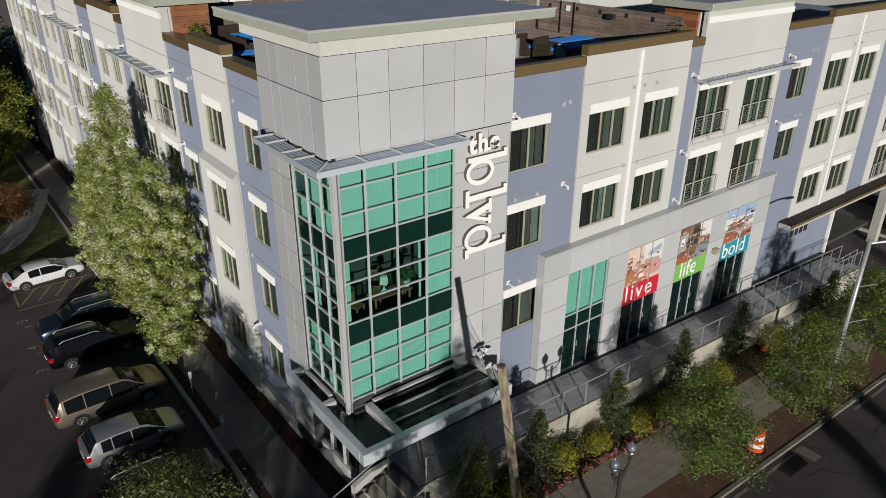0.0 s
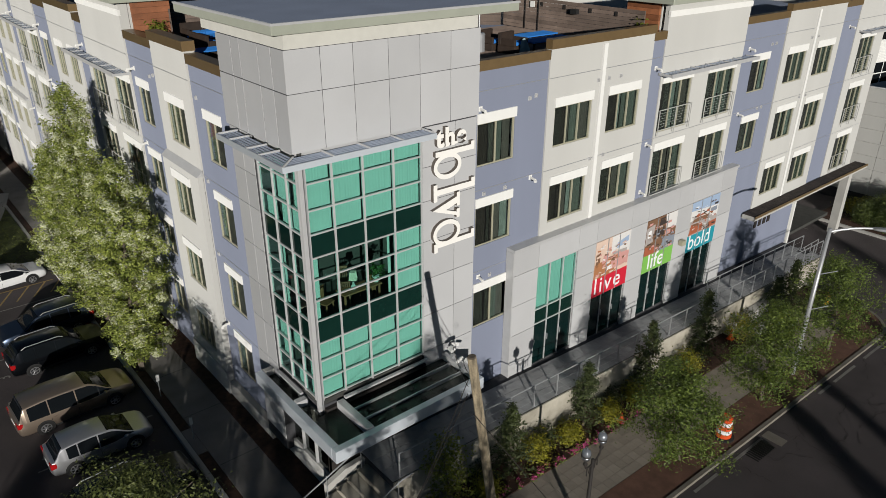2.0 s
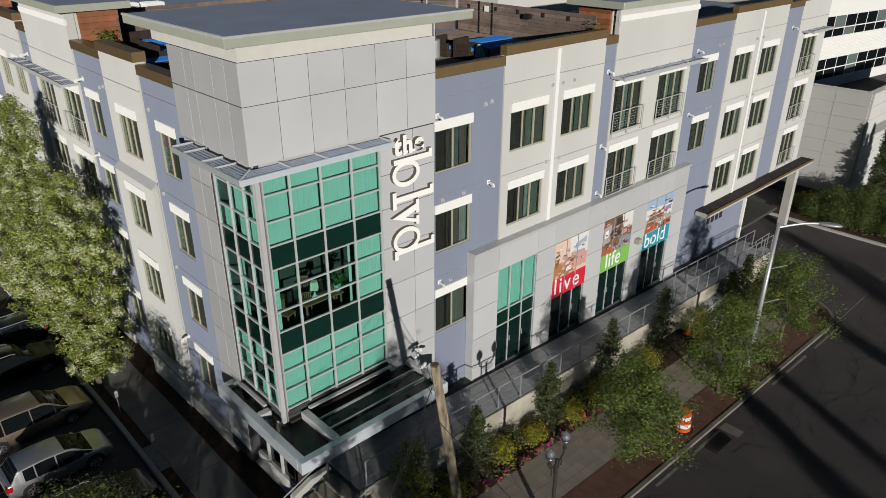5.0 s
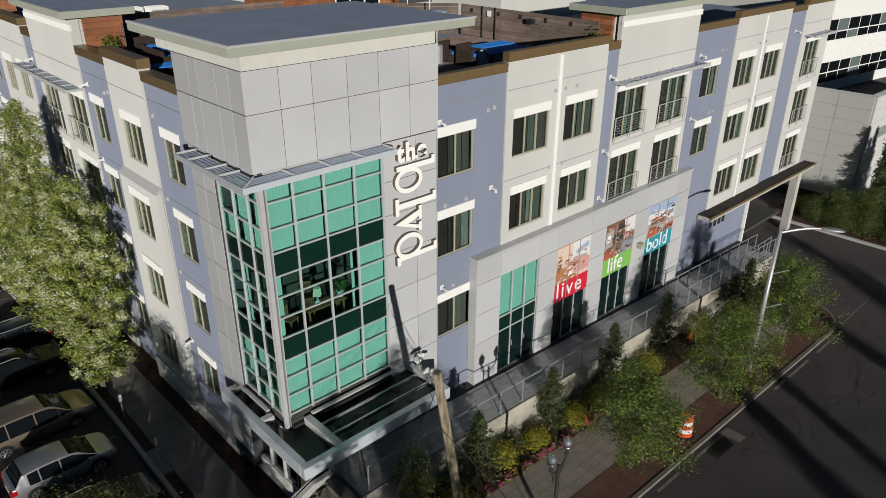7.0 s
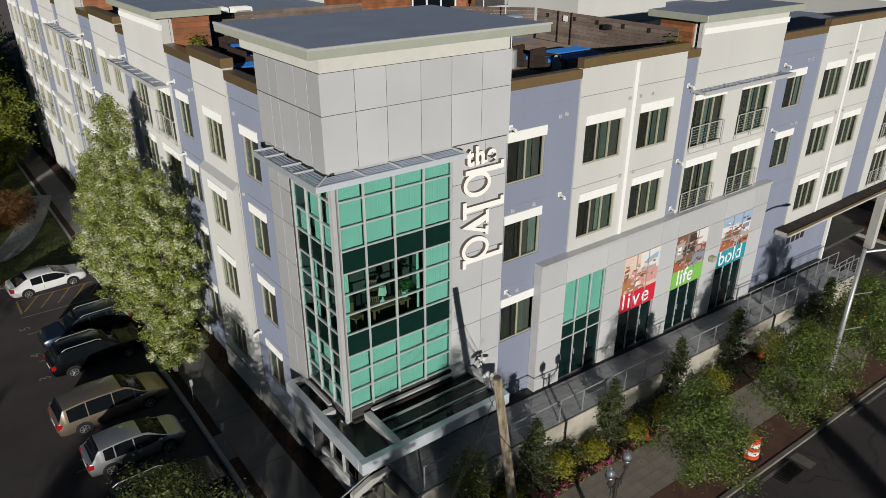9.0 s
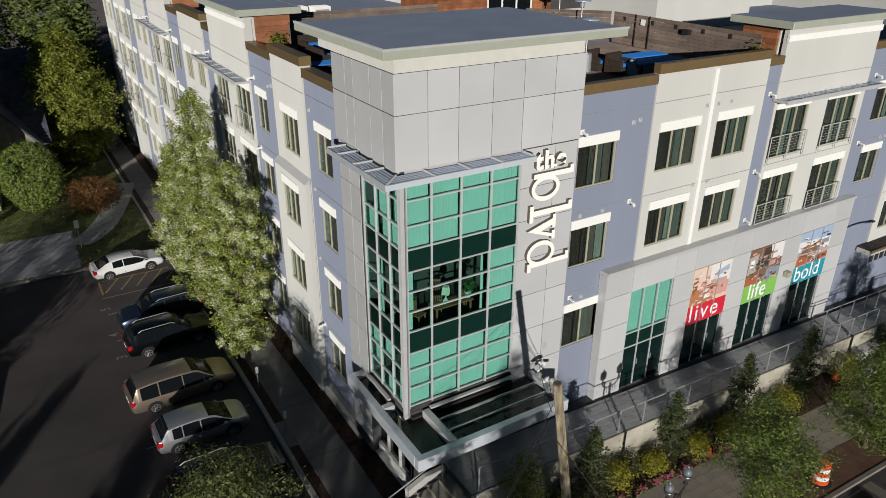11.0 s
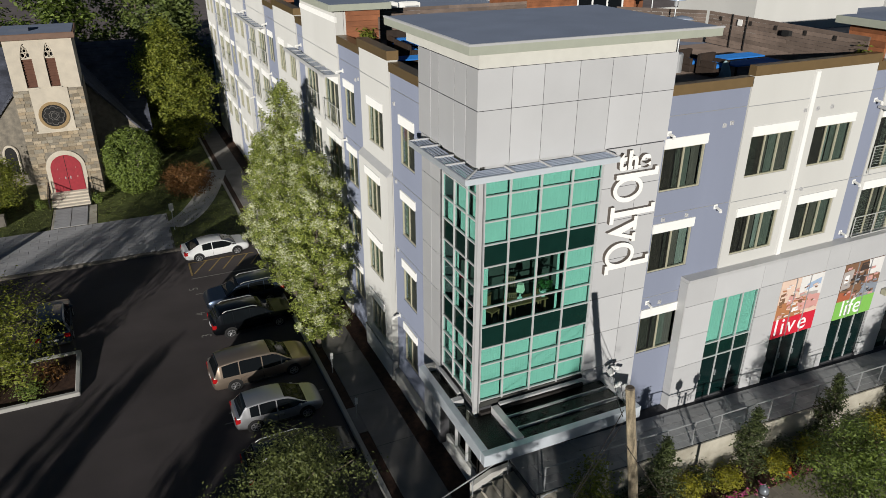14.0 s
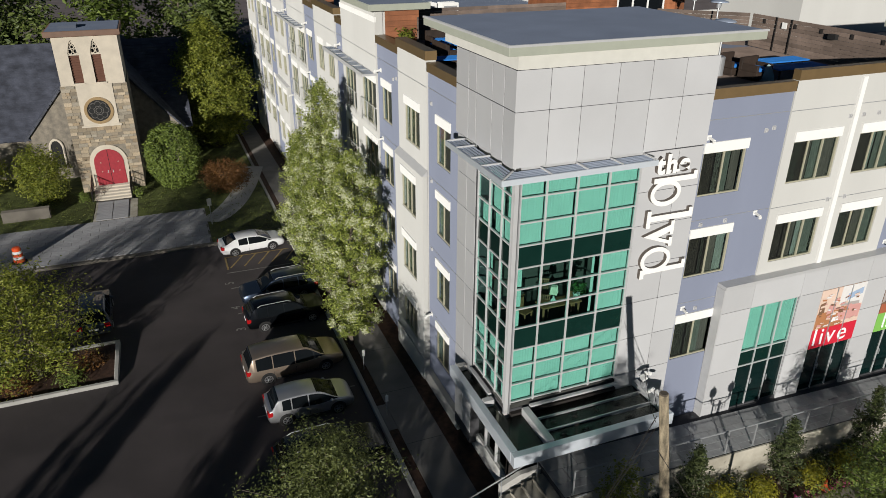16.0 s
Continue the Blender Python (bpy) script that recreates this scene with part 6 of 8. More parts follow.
for x in (-15.05, -12.4):
    bm = bmesh.new()
    for p, q in (((x, 37.3, -1.1), (x, 37.3, -0.1)), ((x, 39.6, -0.7), (x, 39.6, 0.3)), ((x, 37.3, -0.1), (x, 39.6, 0.3)), ((x, 37.3, -0.6), (x, 39.6, -0.2))):
        tube(bm, p, q, 0.035, seg=6)
    for k in range(6):
        yy = 37.6 + k * 0.36
        tube(bm, (x, yy, -1.05 + k * 0.07), (x, yy, -0.05 + k * 0.06), 0.016, seg=5)
    part("handrail", bm, M_IRON, csteps)
for i, x in enumerate((-15.6, -11.9)):
    shrub("door_shrub", x, 37.6, 0.3, 0.4, 190 + i, L_HEDGE, "small clipped shrub beside the church steps", n=500, size=0.06, clipped=True)
# nave and aisles behind the tower
NAVE = (-19.2, -8.3, -13.75, 2.45, 8.95)
bm = bmesh.new()
prism(bm, [(NAVE[0], -2.2), (NAVE[1], -2.2), (NAVE[1], NAVE[3]), (NAVE[2], NAVE[4]), (NAVE[0], NAVE[3])], 44.52, 62.0)
bmesh.ops.recalc_face_normals(bm, faces=bm.faces[:])
part("nave_wall", bm, M_STONE, church, "grey-brown rubble stone gable")
bm = bmesh.new()
prism(bm, [(46.0, -2.2), (60.0, -2.2), (60.0, 2.2), (53.0, 8.0), (46.0, 2.2)], -27.0, -7.6)
bm.transform(Matrix(((0, 1, 0, 0), (1, 0, 0, 0), (0, 0, 1, 0), (0, 0, 0, 1))))
bmesh.ops.recalc_face_normals(bm, faces=bm.faces[:])
part("transept_wall", bm, M_STONE, church, "grey-brown rubble stone transept")


def shingle_slope(name, e0, e1, r0, r1, rows, label):
    """A sloped roof of overlapping slate courses from an eave line to a ridge line."""
    e0, e1, r0, r1 = (Vector(q) for q in (e0, e1, r0, r1))
    nrm = (e1 - e0).cross(r0 - e0).normalized()
    if nrm.z < 0:
        nrm.negate()
    roof_part = new(name)
    roof_part.parent = church
    tagged(roof_part, label)
    for k in range(rows):
        bm = bmesh.new()
        a, b = k / rows, (k + 1.12) / rows
        low = [e0.lerp(r0, a), e1.lerp(r1, a)]
        top = [e1.lerp(r1, min(1, b)), e0.lerp(r0, min(1, b))]
        v = [bm.verts.new(q) for q in (low[0] + nrm * 0.16, low[1] + nrm * 0.16, top[0] + nrm * 0.1, top[1] + nrm * 0.1, low[0], low[1], top[0], top[1])]
        for f in ((0, 1, 2, 3), (4, 5, 1, 0), (5, 6, 2, 1), (7, 4, 0, 3)):
            bm.faces.new([v[i] for i in f])
        part("slate_course", bm, M_SLATEROOF, roof_part)


for xe in (NAVE[0] - 0.4, NAVE[1] + 0.4):
    shingle_slope("nave_roof", (xe, 44.3, NAVE[3] - 0.45), (xe, 62.2, NAVE[3] - 0.45), (NAVE[2], 44.3, NAVE[4] + 0.03), (NAVE[2], 62.2, NAVE[4] + 0.03), 26, "dark slate roof")
for ye in (45.5, 60.5):
    shingle_slope("transept_roof", (-27.4, ye, 1.8), (-7.2, ye, 1.8), (-27.4, 53.0, 8.03), (-7.2, 53.0, 8.03), 26, "dark slate roof")
for x0, x1 in ((-18.0, -17.2), (-10.6, -9.8)):
    bm = bmesh.new()
    prism(bm, arch(x0, x1, -0.3, 1.3, True), 44.44, 44.519)
    bmesh.ops.recalc_face_normals(bm, faces=bm.faces[:])
    gw = part("gable_window", bm, M_IRON, church, "dark pointed window")
    bm = bmesh.new()
    sweep(bm, [Vector((x, 44.44, z)) for x, z in arch(x0 - 0.07, x1 + 0.07, -0.3, 1.3, True)[1:]] + [Vector((x0 - 0.07, 44.44, -0.3))], 0.09, 6)
    part("surround", bm, M_LIME, gw, "pale stone surround")
monument = boxpart("monument", (-20.5, 35.0, -1.2, -17.6, 35.5, -0.2), M_KERB)
tagged(monument, "low grey stone sign block on the lawn", "monument")
# neighbouring low roofs
nb = thing("neighbour_house", -32, 50, -2, "dark low house with a grey roof beyond the church", "house")
boxpart("wall", (-40, 46, -2.5, -25, 56, 3.0), M_LAV, nb)
bm = bmesh.new()
prism(bm, [(-40.5, 3.0), (-24.5, 3.0), (-32.5, 6.5)], 45.5, 56.5)
bmesh.ops.recalc_face_normals(bm, faces=bm.faces[:])
part("roof", bm, M_SLATEROOF, nb)


# ---- cars ----
M_TYRE = material("tyre_rubber", (0.015, 0.015, 0.015), 0.9)
M_RIM = material("alloy_rim", (0.45, 0.45, 0.46), 0.35, metal=0.8)
M_CARGLASS = material("tinted_car_glass", (0.008, 0.01, 0.012), 0.05, var=0.05, bump=0, spec=0.2)
M_TAIL = material("red_tail_lamp", (0.4, 0.01, 0.012), 0.2, var=0.05, bump=0)
M_HEAD = material("clear_lamp", (0.6, 0.6, 0.6), 0.15, var=0.05, bump=0)
M_BLACK = material("black_plastic", (0.02, 0.02, 0.02), 0.6)


def car_paint(name, color):
    m = material(name, color, 0.36, metal=0.8, var=0.03, bump=0.0, spec=0.6)
    m.node_tree.nodes["Principled BSDF"].inputs["Coat Weight"].default_value = 0.6
    m.node_tree.nodes["Principled BSDF"].inputs["Coat Roughness"].default_value = 0.06
    return m


def loft(bm, stations, seg=14, power=3.5):
    """Rounded sections joined along x. stations: x, half width, bottom, top."""
    rings = []
    for x, w, zb, zt in stations:
        c, h = (zb + zt) / 2, (zt - zb) / 2
        rr = []
        for k in range(seg):
            a = (k + 0.5) * math.tau / seg
            ca, sa = math.cos(a), math.sin(a)
            rr.append(bm.verts.new((x, w * math.copysign(abs(ca) ** (2 / power), ca), c + h * math.copysign(abs(sa) ** (2 / power), sa))))
        rings.append(rr)
    for a, b in zip(rings, rings[1:]):
        for k in range(seg):
            bm.faces.new((a[k], a[(k + 1) % seg], b[(k + 1) % seg], b[k]))
    bm.faces.new(rings[0][::-1])
    bm.faces.new(rings[-1])
    bmesh.ops.recalc_face_normals(bm, faces=bm.faces[:])


# side shapes of the cars, rows along each: x, half width share, underside, belt, top
CAR_SHAPES = {}
CAR_SHAPES["sedan"] = (0.9, [(-2.3, 0.78, 0.42, 0.78, 0.80), (-2.2, 0.92, 0.3, 0.96, 0.98), (-1.95, 0.97, 0.22, 0.99, 1.02), (-1.15, 1.0, 0.19, 0.91, 1.34), (-0.3, 1.0, 0.19, 0.88, 1.42), (0.4, 1.0, 0.19, 0.87, 1.36),
               (1.35, 0.98, 0.2, 0.9, 0.93), (1.9, 0.96, 0.22, 0.83, 0.86), (2.2, 0.88, 0.26, 0.7, 0.73), (2.3, 0.74, 0.34, 0.58, 0.6)], (2, 3, 5, 6), (-0.35,))
CAR_SHAPES["hatch"] = (0.85, [(-2.07, 0.82, 0.4, 0.85, 0.87), (-2.0, 0.95, 0.28, 1.0, 1.02), (-1.88, 0.97, 0.24, 1.02, 1.05), (-1.5, 1.0, 0.2, 0.97, 1.47), (-0.5, 1.0, 0.19, 0.91, 1.53), (0.25, 1.0, 0.19, 0.88, 1.47),
               (1.25, 0.98, 0.2, 0.96, 0.98), (1.72, 0.95, 0.22, 0.86, 0.89), (1.98, 0.86, 0.26, 0.7, 0.73), (2.07, 0.72, 0.34, 0.56, 0.58)], (2, 3, 5, 6), (-0.95, -0.15))
CAR_SHAPES["van"] = (0.97, [(-2.55, 0.84, 0.42, 0.95, 0.97), (-2.5, 0.94, 0.3, 1.05, 1.07), (-2.42, 0.97, 0.24, 1.06, 1.1), (-2.15, 1.0, 0.2, 1.0, 1.66), (-1.0, 1.0, 0.19, 0.96, 1.75), (0.45, 1.0, 0.19, 0.93, 1.68),
             (1.5, 0.98, 0.2, 1.03, 1.05), (2.1, 0.95, 0.22, 0.92, 0.95), (2.45, 0.86, 0.27, 0.75, 0.78), (2.55, 0.72, 0.36, 0.6, 0.62)], (2, 3, 5, 6), (-1.2, -0.05))
CAR_SHAPES["suv"] = (0.93, [(-2.37, 0.84, 0.45, 0.95, 0.97), (-2.31, 0.94, 0.34, 1.07, 1.09), (-2.22, 0.97, 0.28, 1.09, 1.12), (-1.85, 1.0, 0.24, 1.06, 1.62), (-0.8, 1.0, 0.23, 1.0, 1.71), (0.35, 1.0, 0.23, 0.97, 1.63),
             (1.2, 0.98, 0.24, 1.06, 1.08), (1.85, 0.97, 0.26, 0.99, 1.02), (2.25, 0.9, 0.3, 0.88, 0.91), (2.37, 0.76, 0.38, 0.66, 0.68)], (2, 3, 5, 6), (-1.15, -0.2))


def flow(x, xs, ys):
    """A smooth line through the stations that does not overshoot them."""
    k = max(0, min(len(xs) - 2, int(np.searchsorted(xs, x)) - 1))
    d = [(ys[i + 1] - ys[i]) / (xs[i + 1] - xs[i]) for i in range(len(xs) - 1)]

    def slope(i):
        if i in (0, len(xs) - 1):
            return d[0] if i == 0 else d[-1]
        return 0.0 if d[i - 1] * d[i] <= 0 else 2 * d[i - 1] * d[i] / (d[i - 1] + d[i])

    h = xs[k + 1] - xs[k]
    t = min(1, max(0, (x - xs[k]) / h))
    return float((2 * t ** 3 - 3 * t ** 2 + 1) * ys[k] + (t ** 3 - 2 * t ** 2 + t) * h * slope(k) + (3 * t ** 2 - 2 * t ** 3) * ys[k + 1] + (t ** 3 - t ** 2) * h * slope(k + 1))


def car(x, y, heading, kind, paint, label, scale=0.92):
    """A parked car, built nose along +x in metres, then turned and set down."""
    W, rows, (ir, jr, jf, kf), pillars = CAR_SHAPES[kind]
    xs0 = [r[0] for r in rows]
    h = xs0[-1]
    L = 2 * h
    belt = rows[4][3]
    H = rows[4][4]
    wb = L * 0.295
    c = new("car")
    tagged(c, label, "car", "parked cars")
    xs = sorted({*xs0, *[p + d for p in pillars for d in (-0.025, 0.025)], xs0[jr] + 0.12, (xs0[jf] + xs0[kf]) / 2, (xs0[ir] + xs0[jr]) / 2, -wb, wb, *[xs0[0] + (xs0[-1] - xs0[0]) * q / 40 for q in range(41)]})

    def section_at(xx):
        w, zb, be, to = (flow(xx, xs0, [r[k] for r in rows]) for k in (1, 2, 3, 4))
        up = min(1, (to - be) / 0.45)
        w *= W
        wt = w * (0.95 - 0.19 * up)
        q3, q6 = (w * 0.97, be - 0.05 * up), (wt, to - 0.04 * up)
        half = [(w * 0.86, zb), (w, zb + 0.15), (w * 1.005, 0.6 * be + 0.1), q3, (q3[0] + (q6[0] - q3[0]) * 0.04, q3[1] + (q6[1] - q3[1]) * 0.04),
                (q3[0] + (q6[0] - q3[0]) * 0.94, q3[1] + (q6[1] - q3[1]) * 0.94), q6, (wt * 0.92, to), (0.0, to + 0.03)]
        return [(xx, py, pz) for py, pz in half] + [(xx, -py, pz) for py, pz in half[-2::-1]]

    rings = [section_at(v) for v in xs]
    n = len(rings[0])
    glass = {}
    bm = bmesh.new()
    vr = [[bm.verts.new(p) for p in r] for r in rings]
    for i in range(len(xs) - 1):
        mid = (xs[i] + xs[i + 1]) / 2
        for k in range(n):
            key = None
            if k in (4, n - 6) and xs0[jr] + 0.1 < mid < xs0[kf] and not any(abs(mid - p) < 0.026 for p in pillars):
                key = ("side_window", k, sum(mid > p for p in pillars))
            elif k in (7, 8):
                key = ("rear_window",) if xs0[ir] < mid < xs0[jr] else ("windscreen",) if xs0[jf] < mid < xs0[kf] else None
            if key:
                glass.setdefault(key, []).append([rings[i][k], rings[i][(k + 1) % n], rings[i + 1][(k + 1) % n], rings[i + 1][k]])
            else:
                bm.faces.new((vr[i][k], vr[i][(k + 1) % n], vr[i + 1][(k + 1) % n], vr[i + 1][k]))
    bm.faces.new(vr[0][::-1])
    bm.faces.new(vr[-1])
    bmesh.ops.remove_doubles(bm, verts=bm.verts[:], dist=1e-4)
    bmesh.ops.recalc_face_normals(bm, faces=bm.faces[:])
    part("body", bm, paint, c, u=1, smooth=True)
    for key in sorted(glass, key=str):
        bm = bmesh.new()
        for quad in glass[key]:
            bm.faces.new([bm.verts.new(p) for p in quad])
        bmesh.ops.remove_doubles(bm, verts=bm.verts[:], dist=1e-4)
        bmesh.ops.recalc_face_normals(bm, faces=bm.faces[:])
        part(key[0], bm, M_CARGLASS, c, "dark tinted glass", u=1, smooth=True)
    for s in (-1, 1):
        if kind == "suv":
            bm = bmesh.new()
            sweep(bm, [Vector(p) for p in ((xs0[jr] + 0.15, s * W * 0.7, H - 0.06), (xs0[jr] + 0.35, s * W * 0.7, H + 0.045), (xs0[jf] - 0.3, s * W * 0.7, H + 0.045), (xs0[jf] - 0.1, s * W * 0.7, H - 0.05))], 0.022, 6)
            part("roof_rail", bm, M_STEEL, c, u=1)
        bm = bmesh.new()
        xm = xs0[kf] - 0.35
        loft(bm, [(xm - 0.08, 0.06, belt + 0.02, belt + 0.1), (xm, 0.1, belt, belt + 0.15), (xm + 0.08, 0.07, belt + 0.02, belt + 0.12)], 8, 3)
        bm.transform(Matrix.Translation((0, s * (W + 0.06), 0)))
        part("mirror", bm, paint, c, u=1, smooth=True)
        tb, hb = rows[1][3], rows[-2][3]
        bm = bmesh.new()
        box(bm, -h - 0.005, min(s * W * 0.6, s * W * 0.97), tb - 0.3, -h + 0.24, max(s * W * 0.6, s * W * 0.97), tb - 0.02)
        part("tail_lamp", bm, M_TAIL, c, u=1, bevel=0.03)
        bm = bmesh.new()
        box(bm, h - 0.3, min(s * W * 0.55, s * W * 0.88), hb - 0.14, h - 0.08, max(s * W * 0.55, s * W * 0.88), hb - 0.02)
        part("headlamp", bm, M_HEAD, c, u=1, bevel=0.03)
        for p in pillars + (xs0[kf] - 0.25,):
            bm = bmesh.new()
            box(bm, p - 0.006, min(s * W * 0.98, s * (W * 1.005 + 0.002)), 0.4, p + 0.006, max(s * W * 0.98, s * (W * 1.005 + 0.002)), belt - 0.2)
            part("door_seam", bm, M_BLACK, c, u=1)
        for p in pillars:
            bm = bmesh.new()
            box(bm, p + 0.08, min(s * W * 0.97, s * (W + 0.02)), belt - 0.2, p + 0.27, max(s * W * 0.97, s * (W + 0.02)), belt - 0.165)
            part("door_handle", bm, paint, c, u=1)
        bm = bmesh.new()
        box(bm, -wb + 0.42, min(s * W * 0.93, s * (W + 0.008)), 0.2, wb - 0.42, max(s * W * 0.93, s * (W + 0.008)), 0.31)
        part("sill_trim", bm, M_BLACK, c, "dark lower sill", u=1, bevel=0.02)
        for xw in (-wb, wb):
            bm = bmesh.new()
            tube(bm, (xw, s * (W - 0.2), 0.33), (xw, s * (W + 0.015), 0.33), 0.33, seg=22)
            wheel = part("wheel", bm, M_TYRE, c, "black tyre on alloy rim", u=1)
            bm = bmesh.new()
            ring(bm, xw, 0.33, 0.23, 0.23, 0.04, 0.04, min(s * (W + 0.016), s * (W + 0.03)), max(s * (W + 0.016), s * (W + 0.03)), 20)
            bmesh.ops.recalc_face_normals(bm, faces=bm.faces[:])
            part("rim", bm, M_RIM, wheel, u=1)
            for k in range(6):
                a = k * math.tau / 6
                bm = bmesh.new()
                tube(bm, (xw, s * (W + 0.02), 0.33), (xw + 0.19 * math.cos(a), s * (W + 0.02), 0.33 + 0.19 * math.sin(a)), 0.03, 0.03, 5)
                part("spoke", bm, M_RIM, wheel, u=1)
            bm = bmesh.new()
            tube(bm, (xw, s * (W - 0.12), 0.36), (xw, s * (W * 1.005 + 0.003), 0.36), 0.385, seg=22)
            part("wheel_arch", bm, M_BLACK, c, u=1)
    bm = bmesh.new()
    box(bm, -h - 0.02, -W * 0.7, 0.42, -h + 0.2, W * 0.7, 0.55)
    part("bumper", bm, M_BLACK if kind == "suv" else paint, c, u=1, bevel=0.03)
    bm = bmesh.new()
    box(bm, h - 0.2, -W * 0.5, 0.42, h + 0.015, W * 0.5, 0.54)
    part("grille", bm, M_BLACK, c, u=1, bevel=0.02)
    bm = bmesh.new()
    box(bm, -h - 0.012, -0.26, belt - 0.33, -h + 0.03, 0.26, belt - 0.22)
    part("number_plate", bm, M_WORD, c, "pale number plate", u=1)
    c.matrix_basis = Matrix.Translation((x * U, y * U, (ground_z(x, y) - 0.03) * U)) @ Matrix.Rotation(radians(heading), 4, "Z") @ Matrix.Diagonal((scale, scale, scale * 0.92, 1))
    return c


P_SILVER, P_TAN, P_BLACK, P_NAVY, P_WHITE = (car_paint(n, c) for n, c in (("silver_paint", (0.62, 0.62, 0.64)), ("champagne_paint", (0.48, 0.38, 0.3)), ("black_paint", (0.01, 0.012, 0.016)),
                                                                        ("navy_paint", (0.05, 0.07, 0.11)), ("white_paint", (0.8, 0.8, 0.8))))
white = P_WHITE.node_tree.nodes["Principled BSDF"]
white.inputs["Metallic"].default_value = 0.0
car(-5.4, 6.95, 1, "hatch", P_SILVER, "silver compact hatchback parked nose to the kerb")
car(-5.45, 10.2, 3, "van", P_TAN, "champagne minivan with dark glass parked nose to the kerb")
car(-5.0, 14.75, 3, "suv", P_BLACK, "black sport utility car parked nose to the kerb")
car(-4.9, 17.5, 183, "suv", P_NAVY, "dark blue sport utility car backed to the kerb")
car(-5.4, 24.6, 5, "sedan", P_WHITE, "white sedan parked beside hatched bay lines")
car(-5.3, 3.6, 2, "suv", P_BLACK, "black car parked under the corner tree")
car(-13.9, 18.3, 92, "suv", P_NAVY, "dark blue car parked behind the island tree")


# ---- street furniture ----
M_POLEWOOD = material("weathered_pole_wood", (0.34, 0.28, 0.19), 0.9, var=0.6, scale=9, grain=25, bump=0.6, streak=True)
PX, PY, PZ = 0.67, -6.12, 8.1
pole = thing("utility_pole", PX, PY, -0.2, "weathered round timber utility pole with cables", "utility pole")
bm = bmesh.new()
tube(bm, (PX + 1.68, PY + 0.3, -0.4), (PX, PY, PZ), 0.15, 0.108, 16)
part("shaft", bm, M_POLEWOOD, pole)
bm = bmesh.new()
tube(bm, (PX, PY, PZ), (PX, PY, PZ + 0.03), 0.108, 0.09, 14)
part("top", bm, M_BARK, pole, "dark cut pole top")
for a, b, sag in (((PX, PY + 0.1, 7.4), (-4.6, -9.0, 6.2), 0.2), ((PX, PY + 0.1, 7.6), (4.6, -1.4, 3.9), 0.1), ((PX, PY + 0.1, 7.2), (4.5, -1.0, 4.2), 0.15), ((PX + 0.1, PY, 6.4), (5.0, -6.9, -0.3), 0.02),
                  ((PX, PY + 0.1, 7.0), (-6.6, -9.6, 5.2), 0.3)):
    bm = bmesh.new()
    pts = [Vector(a).lerp(Vector(b), k / 12) - Vector((0, 0, sag * 4 * (k / 12) * (1 - k / 12))) for k in range(13)]
    sweep(bm, pts, 0.01)
    part("cable", bm, M_FRAMEDARK, pole)
for x, y, z, rz in ((4.55, -0.95, 3.95, 0.5), (4.35, -1.75, 3.9, -0.9)):
    fl = thing("floodlight", x, y, z, "white adjustable floodlight on the canopy beam", "floodlight", "floodlights on the canopy")
    boxpart("base", (x - 0.08, y - 0.08, z - 0.25, x + 0.08, y + 0.08, z - 0.1), M_STEEL, fl, bevel=0.01)
    bm = bmesh.new()
    tube(bm, (x, y, z - 0.1), (x, y, z + 0.12), 0.03)
    part("stem", bm, M_STEEL, fl)
    for s in (-1, 1):
        bm = bmesh.new()
        d = Vector((math.cos(rz) * s * 0.16, math.sin(rz) * s * 0.16, 0))
        c = Vector((x, y, z + 0.2)) + d
        box(bm, -0.13, -0.1, -0.05, 0.13, 0.1, 0.05)
        bm.transform(Matrix.Translation(c) @ (-d + Vector((0, -0.1, -0.25))).to_track_quat("Z", "Y").to_matrix().to_4x4())
        part("lamp_head", bm, M_TRIM, fl, "white lamp head", bevel=0.02)
# globe lamp on the paved walk
GX, GY = 5.24, -6.6
gl = thing("globe_lamp", GX, GY, -0.4, "dark twin street lamp with pale globes over silver cups", "street lamp")
M_GLOBE = material("frosted_globe", (0.3, 0.32, 0.35), 0.15, metal=0.5, var=0.05, bump=0.0)
M_CHROME = material("polished_silver", (0.6, 0.61, 0.63), 0.22, metal=0.9, var=0.05, bump=0.0)
bm = bmesh.new()
lathe(bm, GX, GY, [(0.16, -0.5), (0.16, -0.2), (0.09, -0.1), (0.065, 0.3), (0.055, 2.75)], 12)
part("post", bm, M_FRAMEDARK, gl, smooth=True)
GD = Vector((0.47, 0.08, 0))
